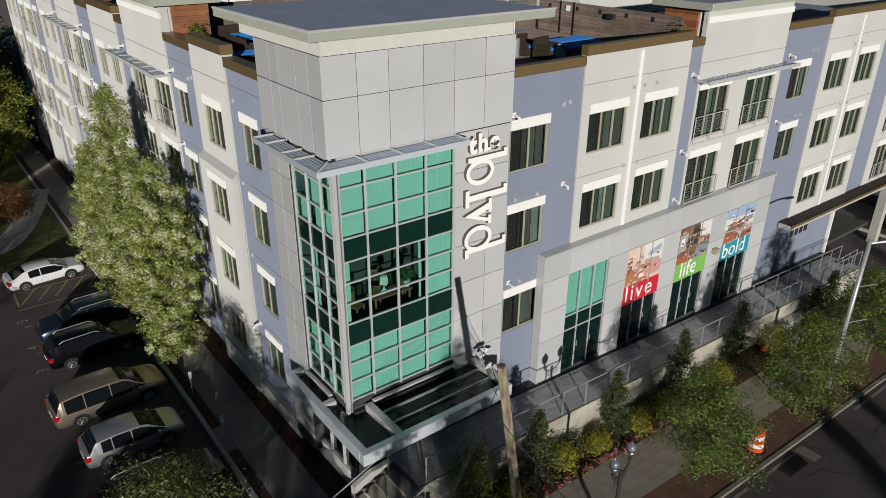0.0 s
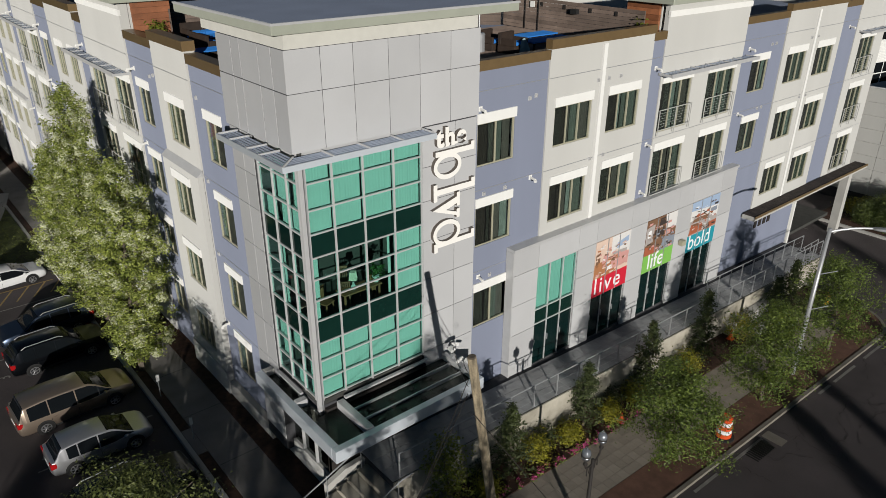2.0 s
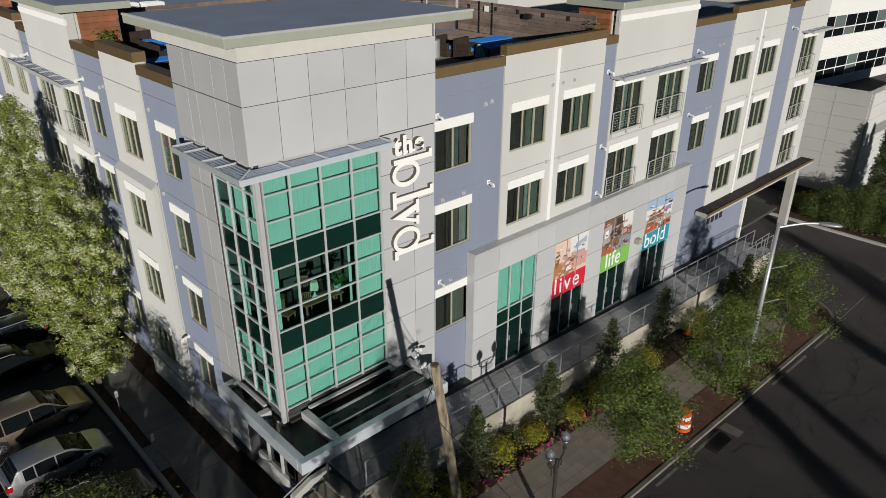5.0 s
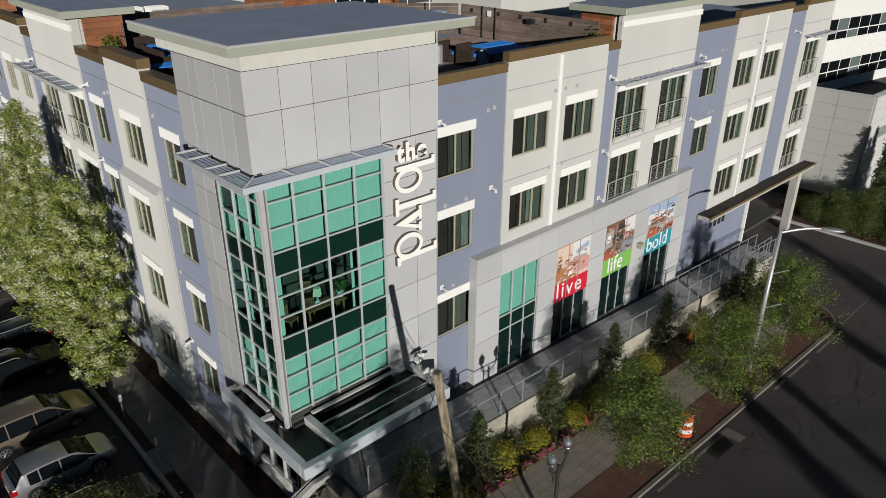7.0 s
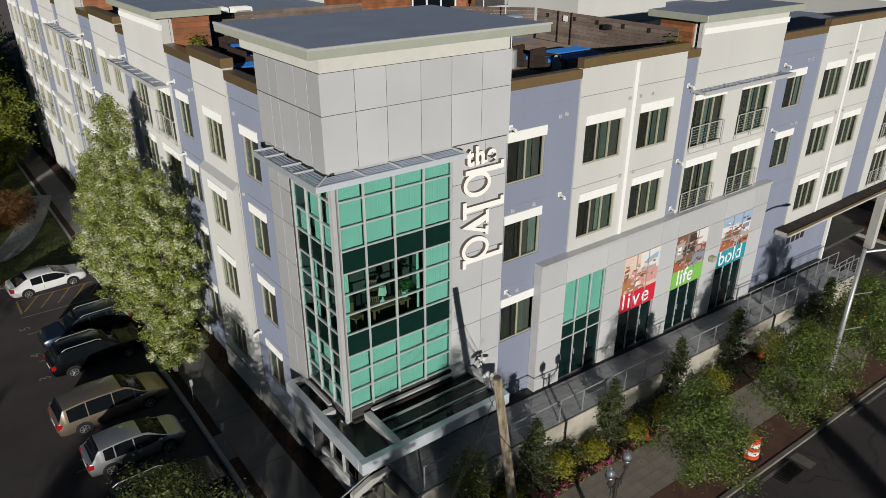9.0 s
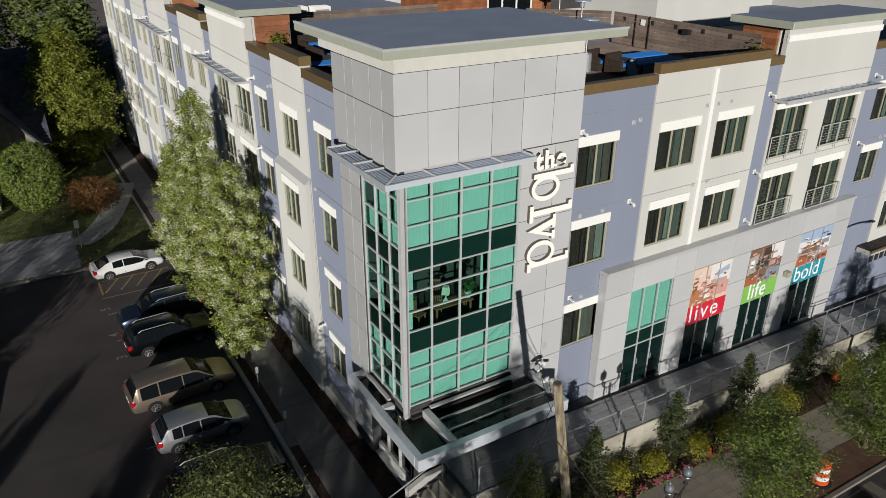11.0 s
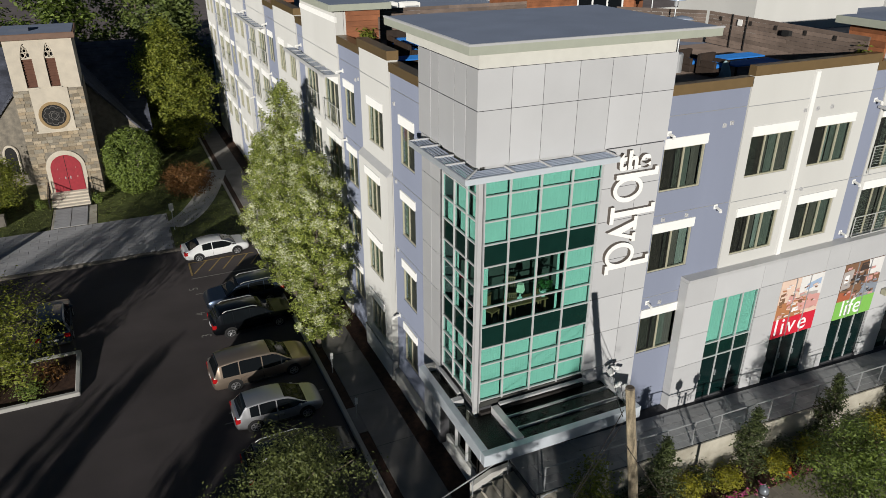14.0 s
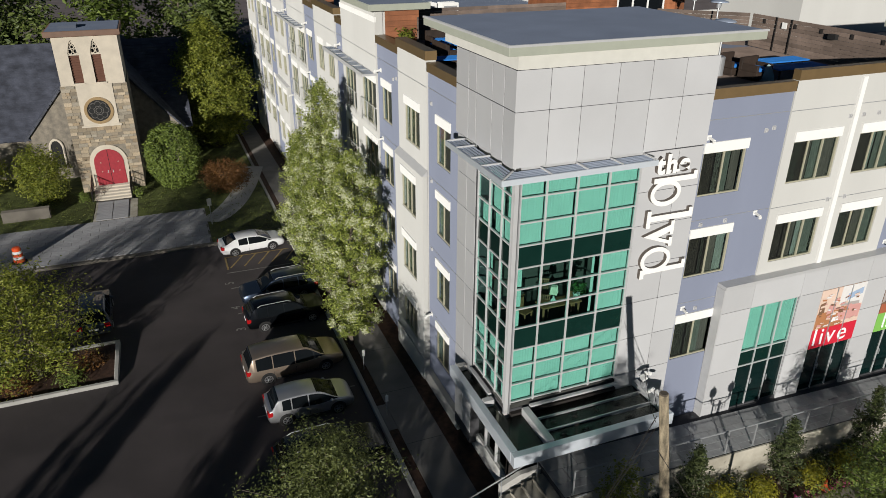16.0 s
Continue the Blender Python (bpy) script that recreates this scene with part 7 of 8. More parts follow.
for s in (-1, 1):
    ex, ey = GX + s * GD.x, GY + s * GD.y
    bm = bmesh.new()
    sweep(bm, [Vector(q) for q in ((GX, GY, 2.58), (GX + s * GD.x * 0.5, GY + s * GD.y * 0.5, 2.6), (GX + s * GD.x * 0.9, GY + s * GD.y * 0.9, 2.71), (ex, ey, 2.91))], 0.032, 8)
    lathe(bm, ex, ey, [(0.027, 2.81), (0.068, 2.86), (0.068, 2.908), (0.041, 2.94), (0.041, 3.02)], 12)
    for q in (0.35, 0.65):
        tube(bm, (GX + s * GD.x * q, GY + s * GD.y * q, 2.31), (GX + s * GD.x * q, GY + s * GD.y * q, 2.62), 0.02, seg=6)
    part("arm", bm, M_FRAMEDARK, gl)
    bm = bmesh.new()
    lathe(bm, ex, ey, [(0.048, 3.02), (0.102, 3.06), (0.136, 3.132), (0.143, 3.196)], 18)
    part("cup", bm, M_CHROME, gl, "silver reflector cup", smooth=True)
    bm = bmesh.new()
    lathe(bm, ex, ey, [(0.144, 3.198), (0.147, 3.224), (0.144, 3.244)], 18)
    part("band", bm, M_FRAMEDARK, gl, "dark collar band", smooth=True)
    bm = bmesh.new()
    lathe(bm, ex, ey, [(0.143, 3.245), (0.146, 3.292), (0.129, 3.372), (0.082, 3.428), (0.034, 3.452)], 18)
    part("globe", bm, M_GLOBE, gl, "pale reflecting globe", smooth=True)
    bm = bmesh.new()
    lathe(bm, ex, ey, [(0.037, 3.453), (0.041, 3.476), (0.014, 3.524)], 10)
    part("finial", bm, M_CHROME, gl, "small silver finial", smooth=True)
# tall road light
rl = thing("road_light", 20.15, -6.2, -1.1, "tall grey steel road light with a curved arm", "street lamp")
bm = bmesh.new()
tube(bm, (19.95, -6.25, -1.2), (20.15, -6.2, 6.0), 0.115, 0.075, 14)
part("pole", bm, M_STEEL, rl, smooth=True)
bm = bmesh.new()
pts = [Vector((20.15 + 1.2 * k / 8, -6.2 - 1.15 * k / 8, 5.85 + 0.2 * math.sin(k / 8 * 1.9))) for k in range(9)]
sweep(bm, pts, 0.05, 8)
prev = pts[-1]
part("arm", bm, M_STEEL, rl)
bm = bmesh.new()
loft(bm, [(0, 0.06, -0.05, 0.05), (0.15, 0.13, -0.06, 0.07), (0.55, 0.17, -0.06, 0.08), (0.8, 0.13, -0.04, 0.05), (0.88, 0.06, -0.02, 0.02)], 12, 3)
bm.transform(Matrix.Translation(prev) @ Matrix.Rotation(radians(-62), 4, "Z"))
part("lamp_head", bm, M_STEEL, rl, "grey cobra-head lamp", smooth=True)
for z in (5.1, 3.4):
    bm = bmesh.new()
    tube(bm, (20.1, -6.2, z - 1.2), (21.2, -6.55, z - 1.25), 0.02, seg=6)
    part("banner_arm", bm, M_STEEL, rl)
# traffic barrel and cones
M_ORANGE, M_REFL = flat("safety_orange", (0.72, 0.09, 0.015), 0.5), flat("reflective_white", (0.8, 0.8, 0.8), 0.4)


def barrel(x, y, zb):
    br = thing("traffic_barrel", x, y, zb, "orange traffic barrel with white bands on a black base", "traffic barrel", "traffic barrels")
    bm = bmesh.new()
    lathe(bm, x, y, [(0.42, zb), (0.42, zb + 0.06), (0.33, zb + 0.09)], 20)
    part("base", bm, M_TYRE, br)
    for k in range(5):
        r0 = 0.3 - 0.016 * k
        bm = bmesh.new()
        z0 = zb + 0.09 + k * 0.17
        lathe(bm, x, y, [(r0, z0), (r0, z0 + 0.15), (r0 - 0.02, z0 + 0.17)], 20)
        part("band", bm, M_REFL if k in (1, 3) else M_ORANGE, br, "white reflective band" if k in (1, 3) else "orange band", smooth=False)
    bm = bmesh.new()
    lathe(bm, x, y, [(0.2, zb + 0.94), (0.18, zb + 0.98), (0.06, zb + 0.99)], 16)
    part("lid", bm, M_ORANGE, br)


barrel(13.35, -6.7, ground_z(13.35, -6.7) + 0.06)
barrel(-18.5, 27.4, ground_z(-18.5, 27.4) + 0.15)
hy = thing("fire_hydrant", 28.2, -4.15, -1.1, "small yellow fire hydrant in the planting bed", "fire hydrant")
M_YEL = flat("hydrant_yellow", (0.65, 0.36, 0.02), 0.5)
zb = ground_z(28.2, -4.15) + 0.08
bm = bmesh.new()
lathe(bm, 28.2, -4.15, [(0.14, zb), (0.14, zb + 0.05), (0.1, zb + 0.07), (0.1, zb + 0.45), (0.13, zb + 0.48), (0.11, zb + 0.58), (0.04, zb + 0.66)], 14)
part("barrel", bm, M_YEL, hy)
for s_ in (-1, 1):
    bm = bmesh.new()
    tube(bm, (28.2, -4.15, zb + 0.36), (28.2 + s_ * 0.17, -4.4, zb + 0.36), 0.055, seg=8)
    part("nozzle", bm, M_YEL, hy)
# painted bay numbers
for ch, y in (("1", 7.2), ("2", 12.4), ("3", 14.6), ("4", 17.0), ("5", 20.1)):
    mk = thing("bay_number", -7.2, y, ground_z(-7.2, y), "worn white bay number painted on the asphalt", "road marking", kind="structure")
    text_part(ch, 0.75, Matrix.Translation((-7.0 * U, (y - 0.2) * U, (ground_z(-7.2, y) - 0.02) * U)) @ Matrix.Rotation(math.pi / 2, 4, "Z"), M_PAINT, mk, "numeral", 0.001)


def cone(x, y, h=0.55):
    c = thing("traffic_cone", x, y, 0, "small orange traffic cone beside the planting bed", "traffic cone", "traffic cones")
    z = ground_z(x, y) + 0.1
    boxpart("base", (x - 0.15, y - 0.15, z, x + 0.15, y + 0.15, z + 0.03), M_ORANGE, c, bevel=0.01)
    bm = bmesh.new()
    lathe(bm, x, y, [(0.11, z + 0.03), (0.02, z + h)], 12)
    part("body", bm, M_ORANGE, c)


for p in ((20.9, -2.75), (21.2, -2.85), (10.9, -3.75, 0.4), (20.4, -3.0)):
    cone(*p)
# storm drain in the gutter
dr = thing("storm_drain", 13.9, -7.95, -0.9, "dark iron storm drain grate in the gutter", "drain")
for k in range(10):
    boxpart("bar", (13.2 + k * 0.13, -8.25, ground_z(13.5, -8) - 0.09, 13.27 + k * 0.13, -7.7, ground_z(13.5, -8) - 0.045), M_IRON, dr)
sg = thing("parking_sign", -7.36, 29.4, -0.9, "small parking sign on a thin post", "sign")
bm = bmesh.new()
tube(bm, (-7.36, 29.4, -0.9), (-7.36, 29.4, 1.1), 0.03)
part("post", bm, M_STEEL, sg)
boxpart("plate", (-7.5, 29.36, 0.6, -7.22, 29.37, 1.1), M_CREAM, sg)
for y in (8.6, 5.2):
    st = thing("bollard_sign", -2.66, y, 0, "small white sign post in the planting strip", "sign post", "sign posts in the strip")
    boxpart("post", (-2.675, y - 0.015, -0.1, -2.645, y + 0.015, 1.0), M_STEEL, st)
    boxpart("plate", (-2.72, y - 0.05, 0.7, -2.6, y - 0.035, 1.0), M_TRIM, st)


wl = thing("wall_lamp", 18.95, RB - 0.1, 3.6, "small tan box lamp on the grey shop cladding", "wall lamp")
bm = bmesh.new()
box(bm, 18.8, RB - 0.26, 3.55, 19.1, RB - 0.02, 3.8)
part("housing", bm, M_TAN, wl, bevel=0.02)
boxpart("lens", (18.83, RB - 0.24, 3.53, 19.07, RB - 0.05, 3.549), M_HEAD, wl, "pale lens")
boxpart("mount", (18.9, RB - 0.019, 3.6, 19.0, RB - 0.0005, 3.75), M_FRAMEDARK, wl)
car(36.0, 3.6, 80, "suv", P_BLACK, "dark car parked under the building beyond the canopy")
for x in (34.4, 37.6):
    sheet("stall_line", x, x + 0.09, 1.2, 5.4, -0.022, M_PAINT, "worn white stall line on the asphalt", 1, 4)


# ---- driveway canopy and carport ----
dc = thing("entry_canopy", 32, -0.4, 3.2, "flat entrance canopy with a dark gravel top and white edge", "canopy")
boxpart("slab", (25.2, -0.8, 3.12, 39.0, -0.065, 3.34), M_CONC2, dc, "white soffit slab", bevel=0.01)
boxpart("top", (25.25, -0.76, 3.34, 38.95, -0.07, 3.38), material("dark_ballast", (0.05, 0.04, 0.035), 0.95, var=0.5, scale=3, bump=0.8), dc, "dark gravel covering")
boxpart("edge", (25.17, -0.83, 3.26, 39.03, -0.801, 3.4), M_BROWN, dc, "brown metal edge")
boxpart("column", (38.25, -0.2, -2.4, 38.75, 0.3, 3.11), M_CONC2, building, "pale concrete column", bevel=0.01)
boxpart("column", (31.26, 0.0, -1.6, 31.6, 0.5, 3.28), M_WHITE, building, "pale column", bevel=0.01)
bm = bmesh.new()
tube(bm, (31.75, 0.06, -1.5), (31.75, 0.06, 3.1), 0.07)
part("downpipe", bm, M_TRIM, building, "white downpipe")
boxpart("soffit", (26.1, 0.0, 3.3, 38.2, 15.9, 3.34), M_WHITE, building)
boxpart("carport_wall", (26.1, 8, -2.4, 38.2, 8.2, 3.29), M_ROOM, building)
part("wall", pierced(SOUTH, 26.11, 31.25, -1.6, 3.29, 0.0, 0.3, []), M_LAV, building, LAV)
boxpart("carport_wall", (31.05, 0.36, -2.4, 31.24, 8, 3.29), M_ROOM, building)
bars = thing("address_bars", 26.2, 0, 2.8, "row of dark raised bars on the lavender wall", "sign")
for k in range(4):
    SOUTH.bar("bar", (26.9 + k * 0.48, 0.0, 2.02, 27.2 + k * 0.48, 0.03, 2.5), M_FRAMEDARK, bars)
# panelled wall and office block beyond
M_SHADEGLASS = material("grey_green_blind_glass", (0.16, 0.2, 0.19), 0.2, var=0.1, bump=0.0)
back = thing("garage_wall", 45, 0, 0, "pale panelled parking structure wall beyond the driveway", "wall")
for j in range(8):
    z0, z1 = -0.6 + j * 0.93, 0.33 + j * 0.93 - 0.025
    for i in range(7):
        boxpart("panel", (45.0, -1.6 + i * 2.3 + 0.012, z0, 45.12, -1.6 + (i + 1) * 2.3 - 0.012, z1), M_WHITE, back)
        boxpart("panel", (45.13 + i * 2.3, -1.72, z0, 45.13 + (i + 1) * 2.3 - 0.025, -1.6, z1), M_WHITE, back)
boxpart("backing", (45.121, -1.59, -2.4, 45.4, 14.5, 6.8), M_JOINT, back)
boxpart("backing", (45.41, -1.59, -2.4, 61.2, -1.3, 6.8), M_JOINT, back)
boxpart("parapet_cap", (44.97, -1.76, 6.815, 45.42, 14.5, 6.87), M_ALU, back)
boxpart("parapet_cap", (45.43, -1.76, 6.815, 61.2, -1.28, 6.87), M_ALU, back)
for k in range(6):
    boxpart("louvre", (47.2, -1.76, 3.6 + k * 0.13, 50.6, -1.721, 3.68 + k * 0.13), M_STEEL, back, "grey louvred vent")
boxpart("deck", (45.41, -1.29, 4.1, 80, 12.0, 4.3), M_ASPHALT, back, "dark parking deck")
office = thing("office_building", 55.4, 5.67, 0, "white office block with ribbon windows and ribbed bands", "building")
OF = Face("south", 5.67)
boxpart("wall", (40, 6.0, -2.4, 110, 22, 14.5), M_JOINT, office, "dark inner wall")
for z0, z1, kind in ((-2.4, 5.1, "w"), (5.1, 5.95, "g"), (5.95, 6.85, "g"), (6.85, 8.6, "r"), (8.6, 9.3, "g"), (9.3, 10.3, "g"), (10.3, 14.8, "w")):
    if kind != "g":
        OF.bar("band", (40, -0.3, z0, 110, 0.05, z1), M_TRIM, office, "white cladding band")
        for k in range(13 if kind == "r" else 0):
            OF.bar("rib", (40, 0.05, z0 + 0.06 + k * 0.13, 110, 0.09, z0 + 0.12 + k * 0.13), M_TRIM, office)
    else:
        for k in range(38):
            a = 40 + k * 1.8
            OF.bar("pane", (a + 0.05, -0.2, z0 + 0.05, a + 1.75, -0.04, z1 - 0.05), M_CARGLASS if (k * 7 + int(z0 * 10)) % 4 else M_SHADEGLASS, office)
            OF.bar("mullion", (a - 0.04, -0.2, z0, a + 0.04, -0.03, z1), M_TRIM, office)
        OF.bar("transom", (40, -0.2, z0 - 0.04, 110, -0.02, z0 + 0.04), M_TRIM, office)
office.rotation_euler = (0, 0, radians(-7.4))


# ---- roof terrace ----
def fence(name, p, q, z0, z1, label, mat=M_WOODGREY, n=9):
    """A board fence from p to q, each board a piece."""
    a, b = Vector((*p, 0)), Vector((*q, 0))
    f = thing(name, (a.x + b.x) / 2, (a.y + b.y) / 2, z0, label, "fence")
    d = (b - a).normalized()
    nrm = Vector((-d.y, d.x, 0)) * 0.03
    h = (z1 - z0) / n
    for k in range(n):
        cuts = [0.0, random.uniform(0.3, 0.7), 1.0]
        for s0, s1 in zip(cuts, cuts[1:]):
            bm = bmesh.new()
            c0, c1 = a.lerp(b, s0) + d * 0.005, a.lerp(b, s1) - d * 0.005
            lo, hi = z0 + k * h + 0.008, z0 + (k + 1) * h - 0.006
            vv = [bm.verts.new((*(c + s * nrm).xy, z)) for z in (lo, hi) for c, s in ((c0, -1), (c1, -1), (c1, 1), (c0, 1))]
            for fc in ((3, 2, 1, 0), (4, 5, 6, 7), (0, 1, 5, 4), (1, 2, 6, 5), (2, 3, 7, 6), (3, 0, 4, 7)):
                bm.faces.new([vv[i] for i in fc])
            part("board", bm, mat, f)
    return f


fence("roof_fence", (1.0, 16.0), (11.5, 16.0), 12.6, 14.05, "weathered grey board fence on the roof terrace")
fence("roof_fence", (13.4, 12.3), (16.3, 9.4), 12.6, 14.05, "pale weathered board fence on the roof terrace")
door_fence = fence("roof_fence", (16.3, 9.2), (15.92, 0.9), 12.65, 14.05, "weathered grey board fence with a door on the roof terrace")
fence("roof_fence", (1.6, 13.0), (2.6, 16.0), 12.6, 14.05, "weathered grey board fence on the roof terrace")
for k, yy in enumerate((8.4, 6.6, 5.2, 3.7, 2.3)):
    xx = 15.92 + (yy - 0.9) * 0.046
    boxpart("step_light", (xx - 0.075, yy - 0.06, 13.72, xx - 0.04, yy + 0.06, 13.9), M_FRAMEDARK, door_fence, "small dark step light")
boxpart("notice", (16.1, 7.05, 13.65, 16.13, 7.3, 13.9), M_TRIM, door_fence, "small white notice")
boxpart("loudspeaker", (15.86, 4.35, 13.6, 16.05, 4.7, 13.8), M_BLACK, door_fence, "black outdoor loudspeaker")
for yy in (6.75, 7.62):
    boxpart("door_post", (16.1 - (7.2 - yy) * 0.046, yy, 12.65, 16.13 - (7.2 - yy) * 0.046, yy + 0.03, 14.08), M_FRAMEDARK, door_fence)
lounge = thing("roof_lounge", 13, 17, 12.6, "cedar-clad roof lounge with white-framed glass doors", "pavilion")
for k in range(14):
    boxpart("board", (10.6, 15.9, 12.6 + k * 0.2, 13.6, 16.0, 12.79 + k * 0.2), M_WOODRED, lounge)
    boxpart("board", (16.6, 15.9, 12.6 + k * 0.2, 17.3, 16.0, 12.79 + k * 0.2), M_WOODRED, lounge)
boxpart("wall", (10.6, 16.01, 12.6, 18, 20, 15.4), M_WOODRED, lounge)
boxpart("door_glass", (13.62, 15.95, 12.6, 16.58, 15.97, 14.9), M_CARGLASS, lounge, "dark sliding glass")
for x in (13.62, 14.55, 15.5, 16.5):
    boxpart("door_frame", (x, 15.9, 12.6, x + 0.08, 15.949, 14.9), M_TRIM, lounge)
boxpart("roof", (10.2, 15.2, 15.41, 18.4, 20.4, 15.6), M_FASCIA, lounge)
pent = thing("stair_penthouse", 22, 12, 12.6, "pale rendered stair penthouse on the roof", "penthouse")
boxpart("wall", (20.5, 10.5, 12.6, 28, 16, 16.2), M_WHITE, pent, "pale rendered wall")
boxpart("roof", (20.2, 10.2, 16.21, 28.3, 16.3, 16.4), M_FASCIA, pent)
M_WICKER, M_CUSH = material("dark_wicker", (0.035, 0.022, 0.015), 0.8, var=0.3, grain=60, bump=0.5), material("blue_cushion", (0.025, 0.2, 0.6), 0.75, var=0.1)
boxpart("decking", (6.0, 0.6, 12.605, 16.2, 9.0, 12.64), M_WOODGREY, building, "weathered deck boards")
boxpart("decking", (0.4, 5.6, 12.605, 5.9, 15.8, 12.64), M_WOODGREY, building, "weathered deck boards")


def roof_sofa(x, y, rz, w=1.5):
    s = new("roof_sofa")
    tagged(s, "dark wicker roof sofa with bright blue cushions", "sofa", "sofas on the roof terrace")
    boxpart("frame", (-w / 2, -0.4, 0.05, w / 2, 0.4, 0.3), M_WICKER, s, bevel=0.02)
    boxpart("back", (-w / 2, 0.25, 0.31, w / 2, 0.4, 0.75), M_WICKER, s, bevel=0.02)
    for sx in (-1, 1):
        boxpart("arm", (min(sx * w / 2, sx * (w / 2 - 0.12)), -0.4, 0.31, max(sx * w / 2, sx * (w / 2 - 0.12)), 0.24, 0.55), M_WICKER, s, bevel=0.02)
    n = 2 if w > 1 else 1
    for k in range(n):
        a = -w / 2 + 0.13 + k * (w - 0.26) / n
        boxpart("cushion", (a, -0.38, 0.31, a + (w - 0.26) / n - 0.02, 0.23, 0.43), M_CUSH, s, "bright blue cushion", bevel=0.03)
    s.matrix_basis = Matrix.Translation((x * U, y * U, 12.64 * U)) @ Matrix.Rotation(radians(rz), 4, "Z")


for x, y, rz, w in ((10.9, 4.35, 10, 0.9), (11.15, 3.4, 10, 0.9), (12.3, 7.2, 60, 0.9), (10.4, 6.4, 90, 0.9), (8.8, 3.6, 30, 0.9), (3.0, 13.4, 0, 1.6), (2.0, 10.5, 90, 1.6), (2.2, 7.6, 180, 1.6)):
    roof_sofa(x, y, rz, w)
for x, y, l in ((13.1, 4.4, 2.6), (12.9, 3.2, 2.4), (2.6, 12.2, 1.2), (1.5, 9.2, 1.6)):
    t = thing("roof_table", x, y, 12.64, "long bright blue roof table on dark legs", "table", "tables on the roof terrace")
    boxpart("tabletop", (x - l / 2, y - 0.4, 12.98, x + l / 2, y + 0.4, 13.03), M_CUSH, t, bevel=0.01)
    for sx in (-1, 1):
        for sy in (-0.3, 0.25):
            boxpart("leg", (x + sx * (l / 2 - 0.15) - 0.03, y + sy, 12.64, x + sx * (l / 2 - 0.15) + 0.03, y + sy + 0.05, 12.98), M_WICKER, t)
for x, y in ((10.3, 4.4), (15.6, 12.4), (14.6, 9.6)):
    hz = thing("patio_heater", x, y, 12.64, "stainless steel patio heater with a round hood", "heater", "heaters on the roof terrace")
    bm = bmesh.new()
    lathe(bm, x, y, [(0.24, 12.64), (0.24, 13.3), (0.2, 13.34)], 18)
    part("tank", bm, M_STEEL, hz, "polished steel tank", smooth=False)
    bm = bmesh.new()
    tube(bm, (x, y, 13.34), (x, y, 14.3), 0.035)
    part("pole", bm, M_STEEL, hz)
    bm = bmesh.new()
    lathe(bm, x, y, [(0.1, 14.3), (0.12, 14.5), (0.1, 14.52)], 12)
    part("burner", bm, M_STEEL, hz)
    bm = bmesh.new()
    lathe(bm, x, y, [(0.42, 14.55), (0.36, 14.6), (0.15, 14.65), (0.03, 14.67)], 18)
    # hood in louvre blue: the sky's reflection is put into the colour
    part("hood", bm, M_SHADE, hz, smooth=True)
# furled parasol cover and roof units
cov = thing("parasol_cover", 11.35, 3.0, 12.64, "pale blue cloth cover on a furled parasol", "parasol")
bm = bmesh.new()
lathe(bm, 11.35, 3.0, [(0.26, 12.64), (0.24, 12.8), (0.16, 13.0), (0.08, 13.15), (0.03, 13.2)], 9)
part("cover", bm, material("pale_cloth", (0.35, 0.5, 0.52), 0.9, var=0.2, scale=5, bump=0.4), cov)
for x, y in ((4.0, 22.0), (5.4, 22.3), (6.6, 22.0), (3.2, 26.0)):
    u_ = thing("roof_unit", x, y, 12.6, "pale rooftop air conditioning unit", "air conditioner", "units on the roof")
    boxpart("casing", (x - 0.5, y - 0.4, 12.75, x + 0.5, y + 0.4, 13.6), M_TRIM, u_, bevel=0.02)
    boxpart("grille", (x - 0.4, y - 0.405, 12.9, x + 0.4, y - 0.4, 13.45), M_STEEL, u_)
    for dx in (-0.4, 0.34):
        boxpart("foot", (x + dx, y - 0.35, 12.6, x + dx + 0.06, y + 0.35, 12.75), M_STEEL, u_)
for p in ((0.9, 12.6), (15.95, 1.0)):
    shrub("roof_grass", p[0], p[1], 0.15, 0.22, 300 + int(p[0]), L_BRIGHT, "tuft of green grass in a roof planter", n=250, size=0.09, zb=13.1)


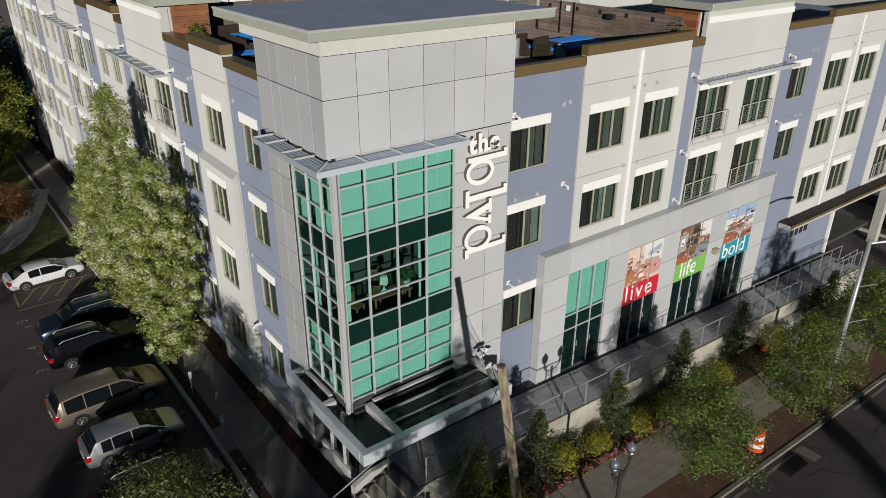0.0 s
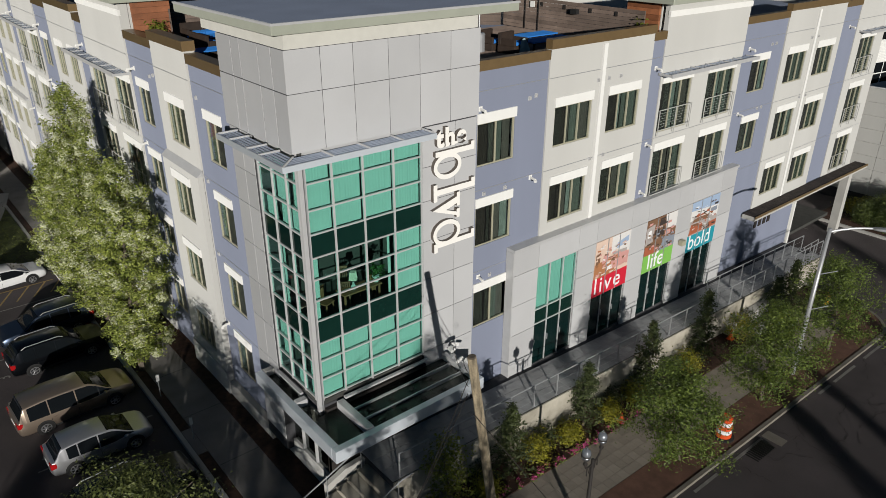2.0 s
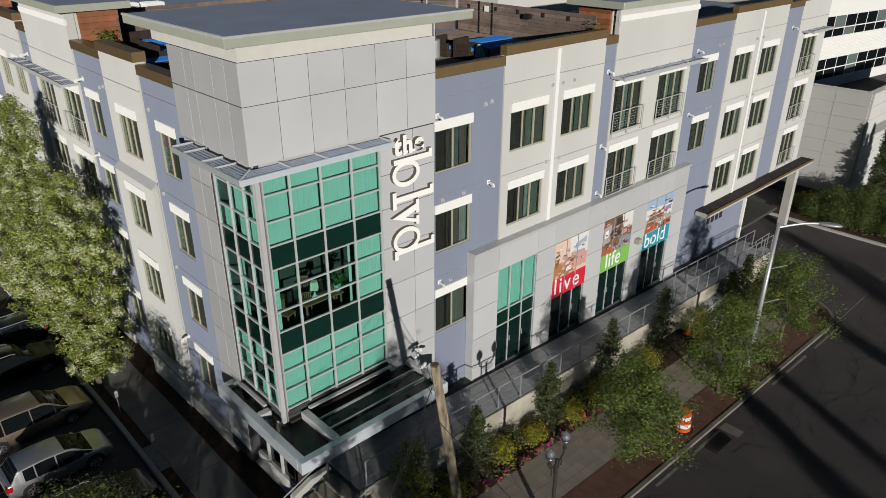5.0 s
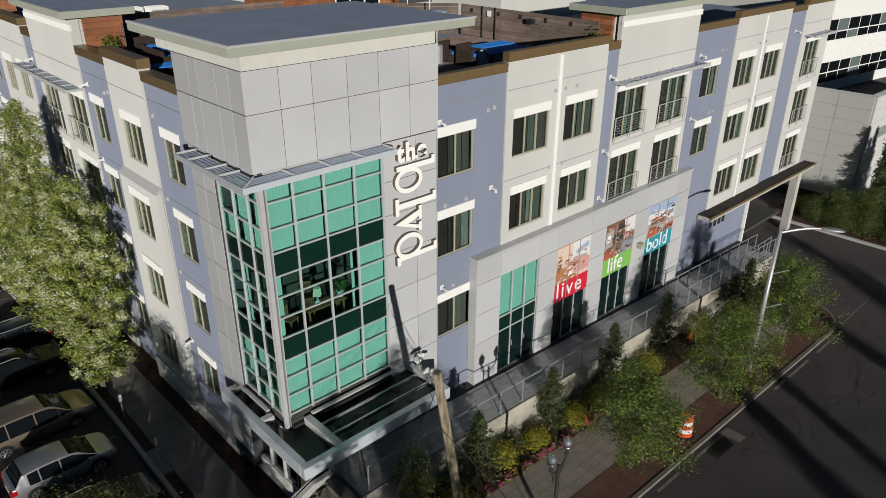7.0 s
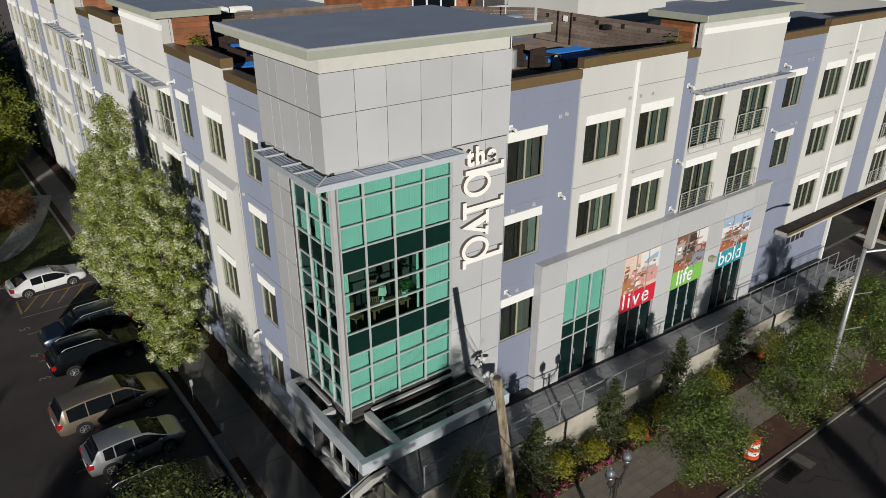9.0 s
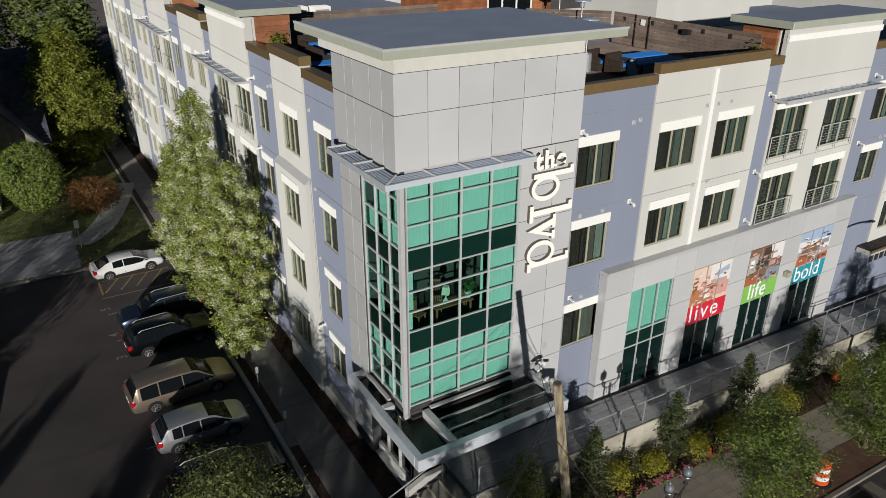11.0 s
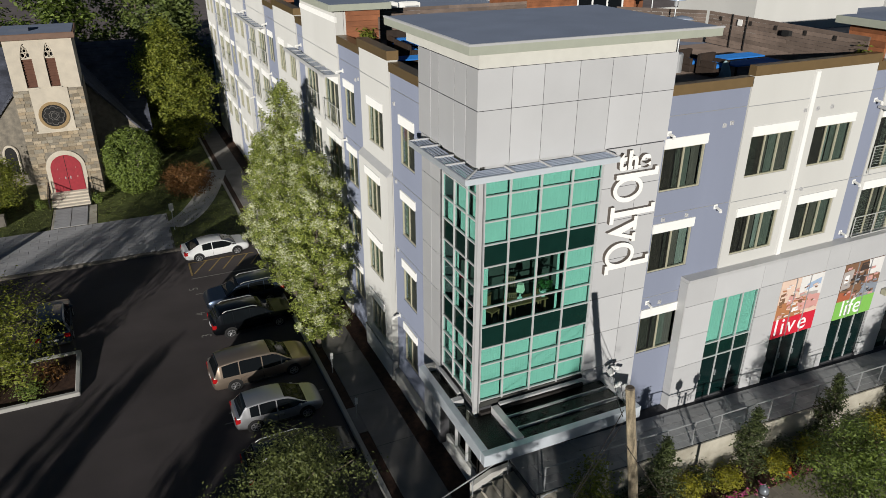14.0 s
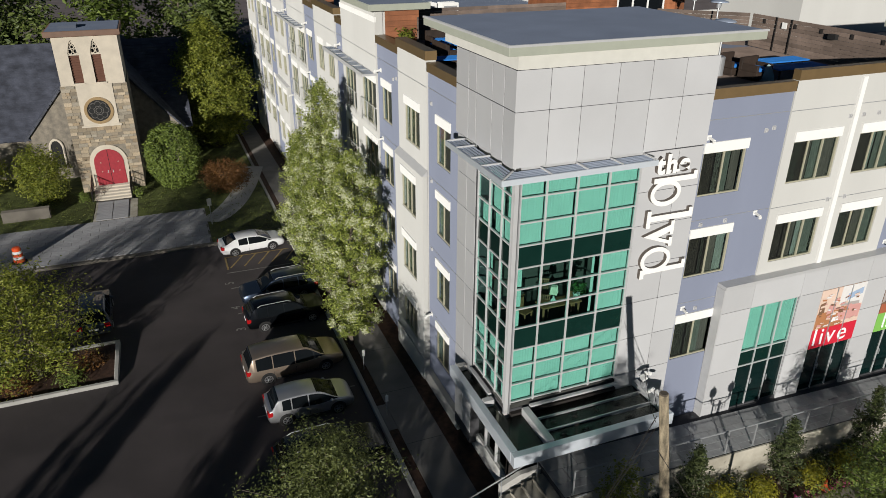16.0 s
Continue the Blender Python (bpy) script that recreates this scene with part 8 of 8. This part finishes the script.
# ---- paving pieces ----
tilt = math.atan(-0.045)
bm = bmesh.new()
box(bm, 0.006, 0.006, -0.04, 1.194, 0.59, 0)
slab = mesh_of(bm, "slab", M_SLATE)
for j, y in enumerate((-2.36, -1.76, -1.16)):
    for k in range(26):
        x = 0.9 + k * 1.2 + (0.6 if j % 2 else 0)
        if x + 1.2 < 30.9:
            ob = shared("slab", slab, x * U, y * U, TZ(x) * U, terrace)
            ob.rotation_euler = (0, -tilt, 0)
        if j % 2 and k == 0:
            ob = shared("slab", slab, 0.9 * U, y * U, TZ(0.9) * U, terrace)
            ob.rotation_euler, ob.scale = (0, -tilt, 0), (0.495, 1, 1)
side = bpy.data.objects["pavement"]
bm = bmesh.new()
box(bm, 0.006, 0.006, -0.04, 0.374, 0.374, 0)
paver = mesh_of(bm, "paver", M_PAVER)
for j in range(5):
    for k in range(60):
        x, y = 3.0 + k * 0.38, -5.84 + j * 0.38
        ob = shared("paver", paver, x * U, y * U, (ground_z(x, y) + 0.06) * U, side)
        ob.rotation_euler = (0, -tilt, 0)
plz = bpy.data.objects["plaza"]
for j in range(10):
    for k in range(15):
        bm_key = "plaza_slab"
        if bm_key not in bpy.data.meshes:
            bm = bmesh.new()
            box(bm, 0.01, 0.01, -0.04, 1.01, 0.66, 0)
            plaza_me = mesh_of(bm, bm_key, M_PLAZA)
        x, y = -22.0 + k * 1.02 + (0.5 if j % 2 else 0), 26.25 + j * 0.67
        if x < -7.9:
            ob = shared("slab", plaza_me, x * U, y * U, (ground_z(x, y) + 0.15) * U, plz)
            ob.scale.x = min(1.0, (-7.62 - x) / 1.02)
            ob.rotation_euler = (math.atan(-0.035), 0, 0)
path = bpy.data.objects["church_path"]
for j in range(6):
    for k in range(2):
        x, y = -14.7 + k * 1.05, 33.1 + j * 0.67
        ob = shared("slab", plaza_me, x * U, y * U, (ground_z(x, y) + 0.17) * U, path)
        ob.rotation_euler = (math.atan(-0.035), 0, 0)

# panes let the daylight in
for ob in scene.objects:
    if ob.type == "MESH" and ob.data.materials and ob.data.materials[0] in (M_GLASS, M_SCREEN, M_TEALGLASS, M_DARKGLASS):
        ob.visible_shadow = False
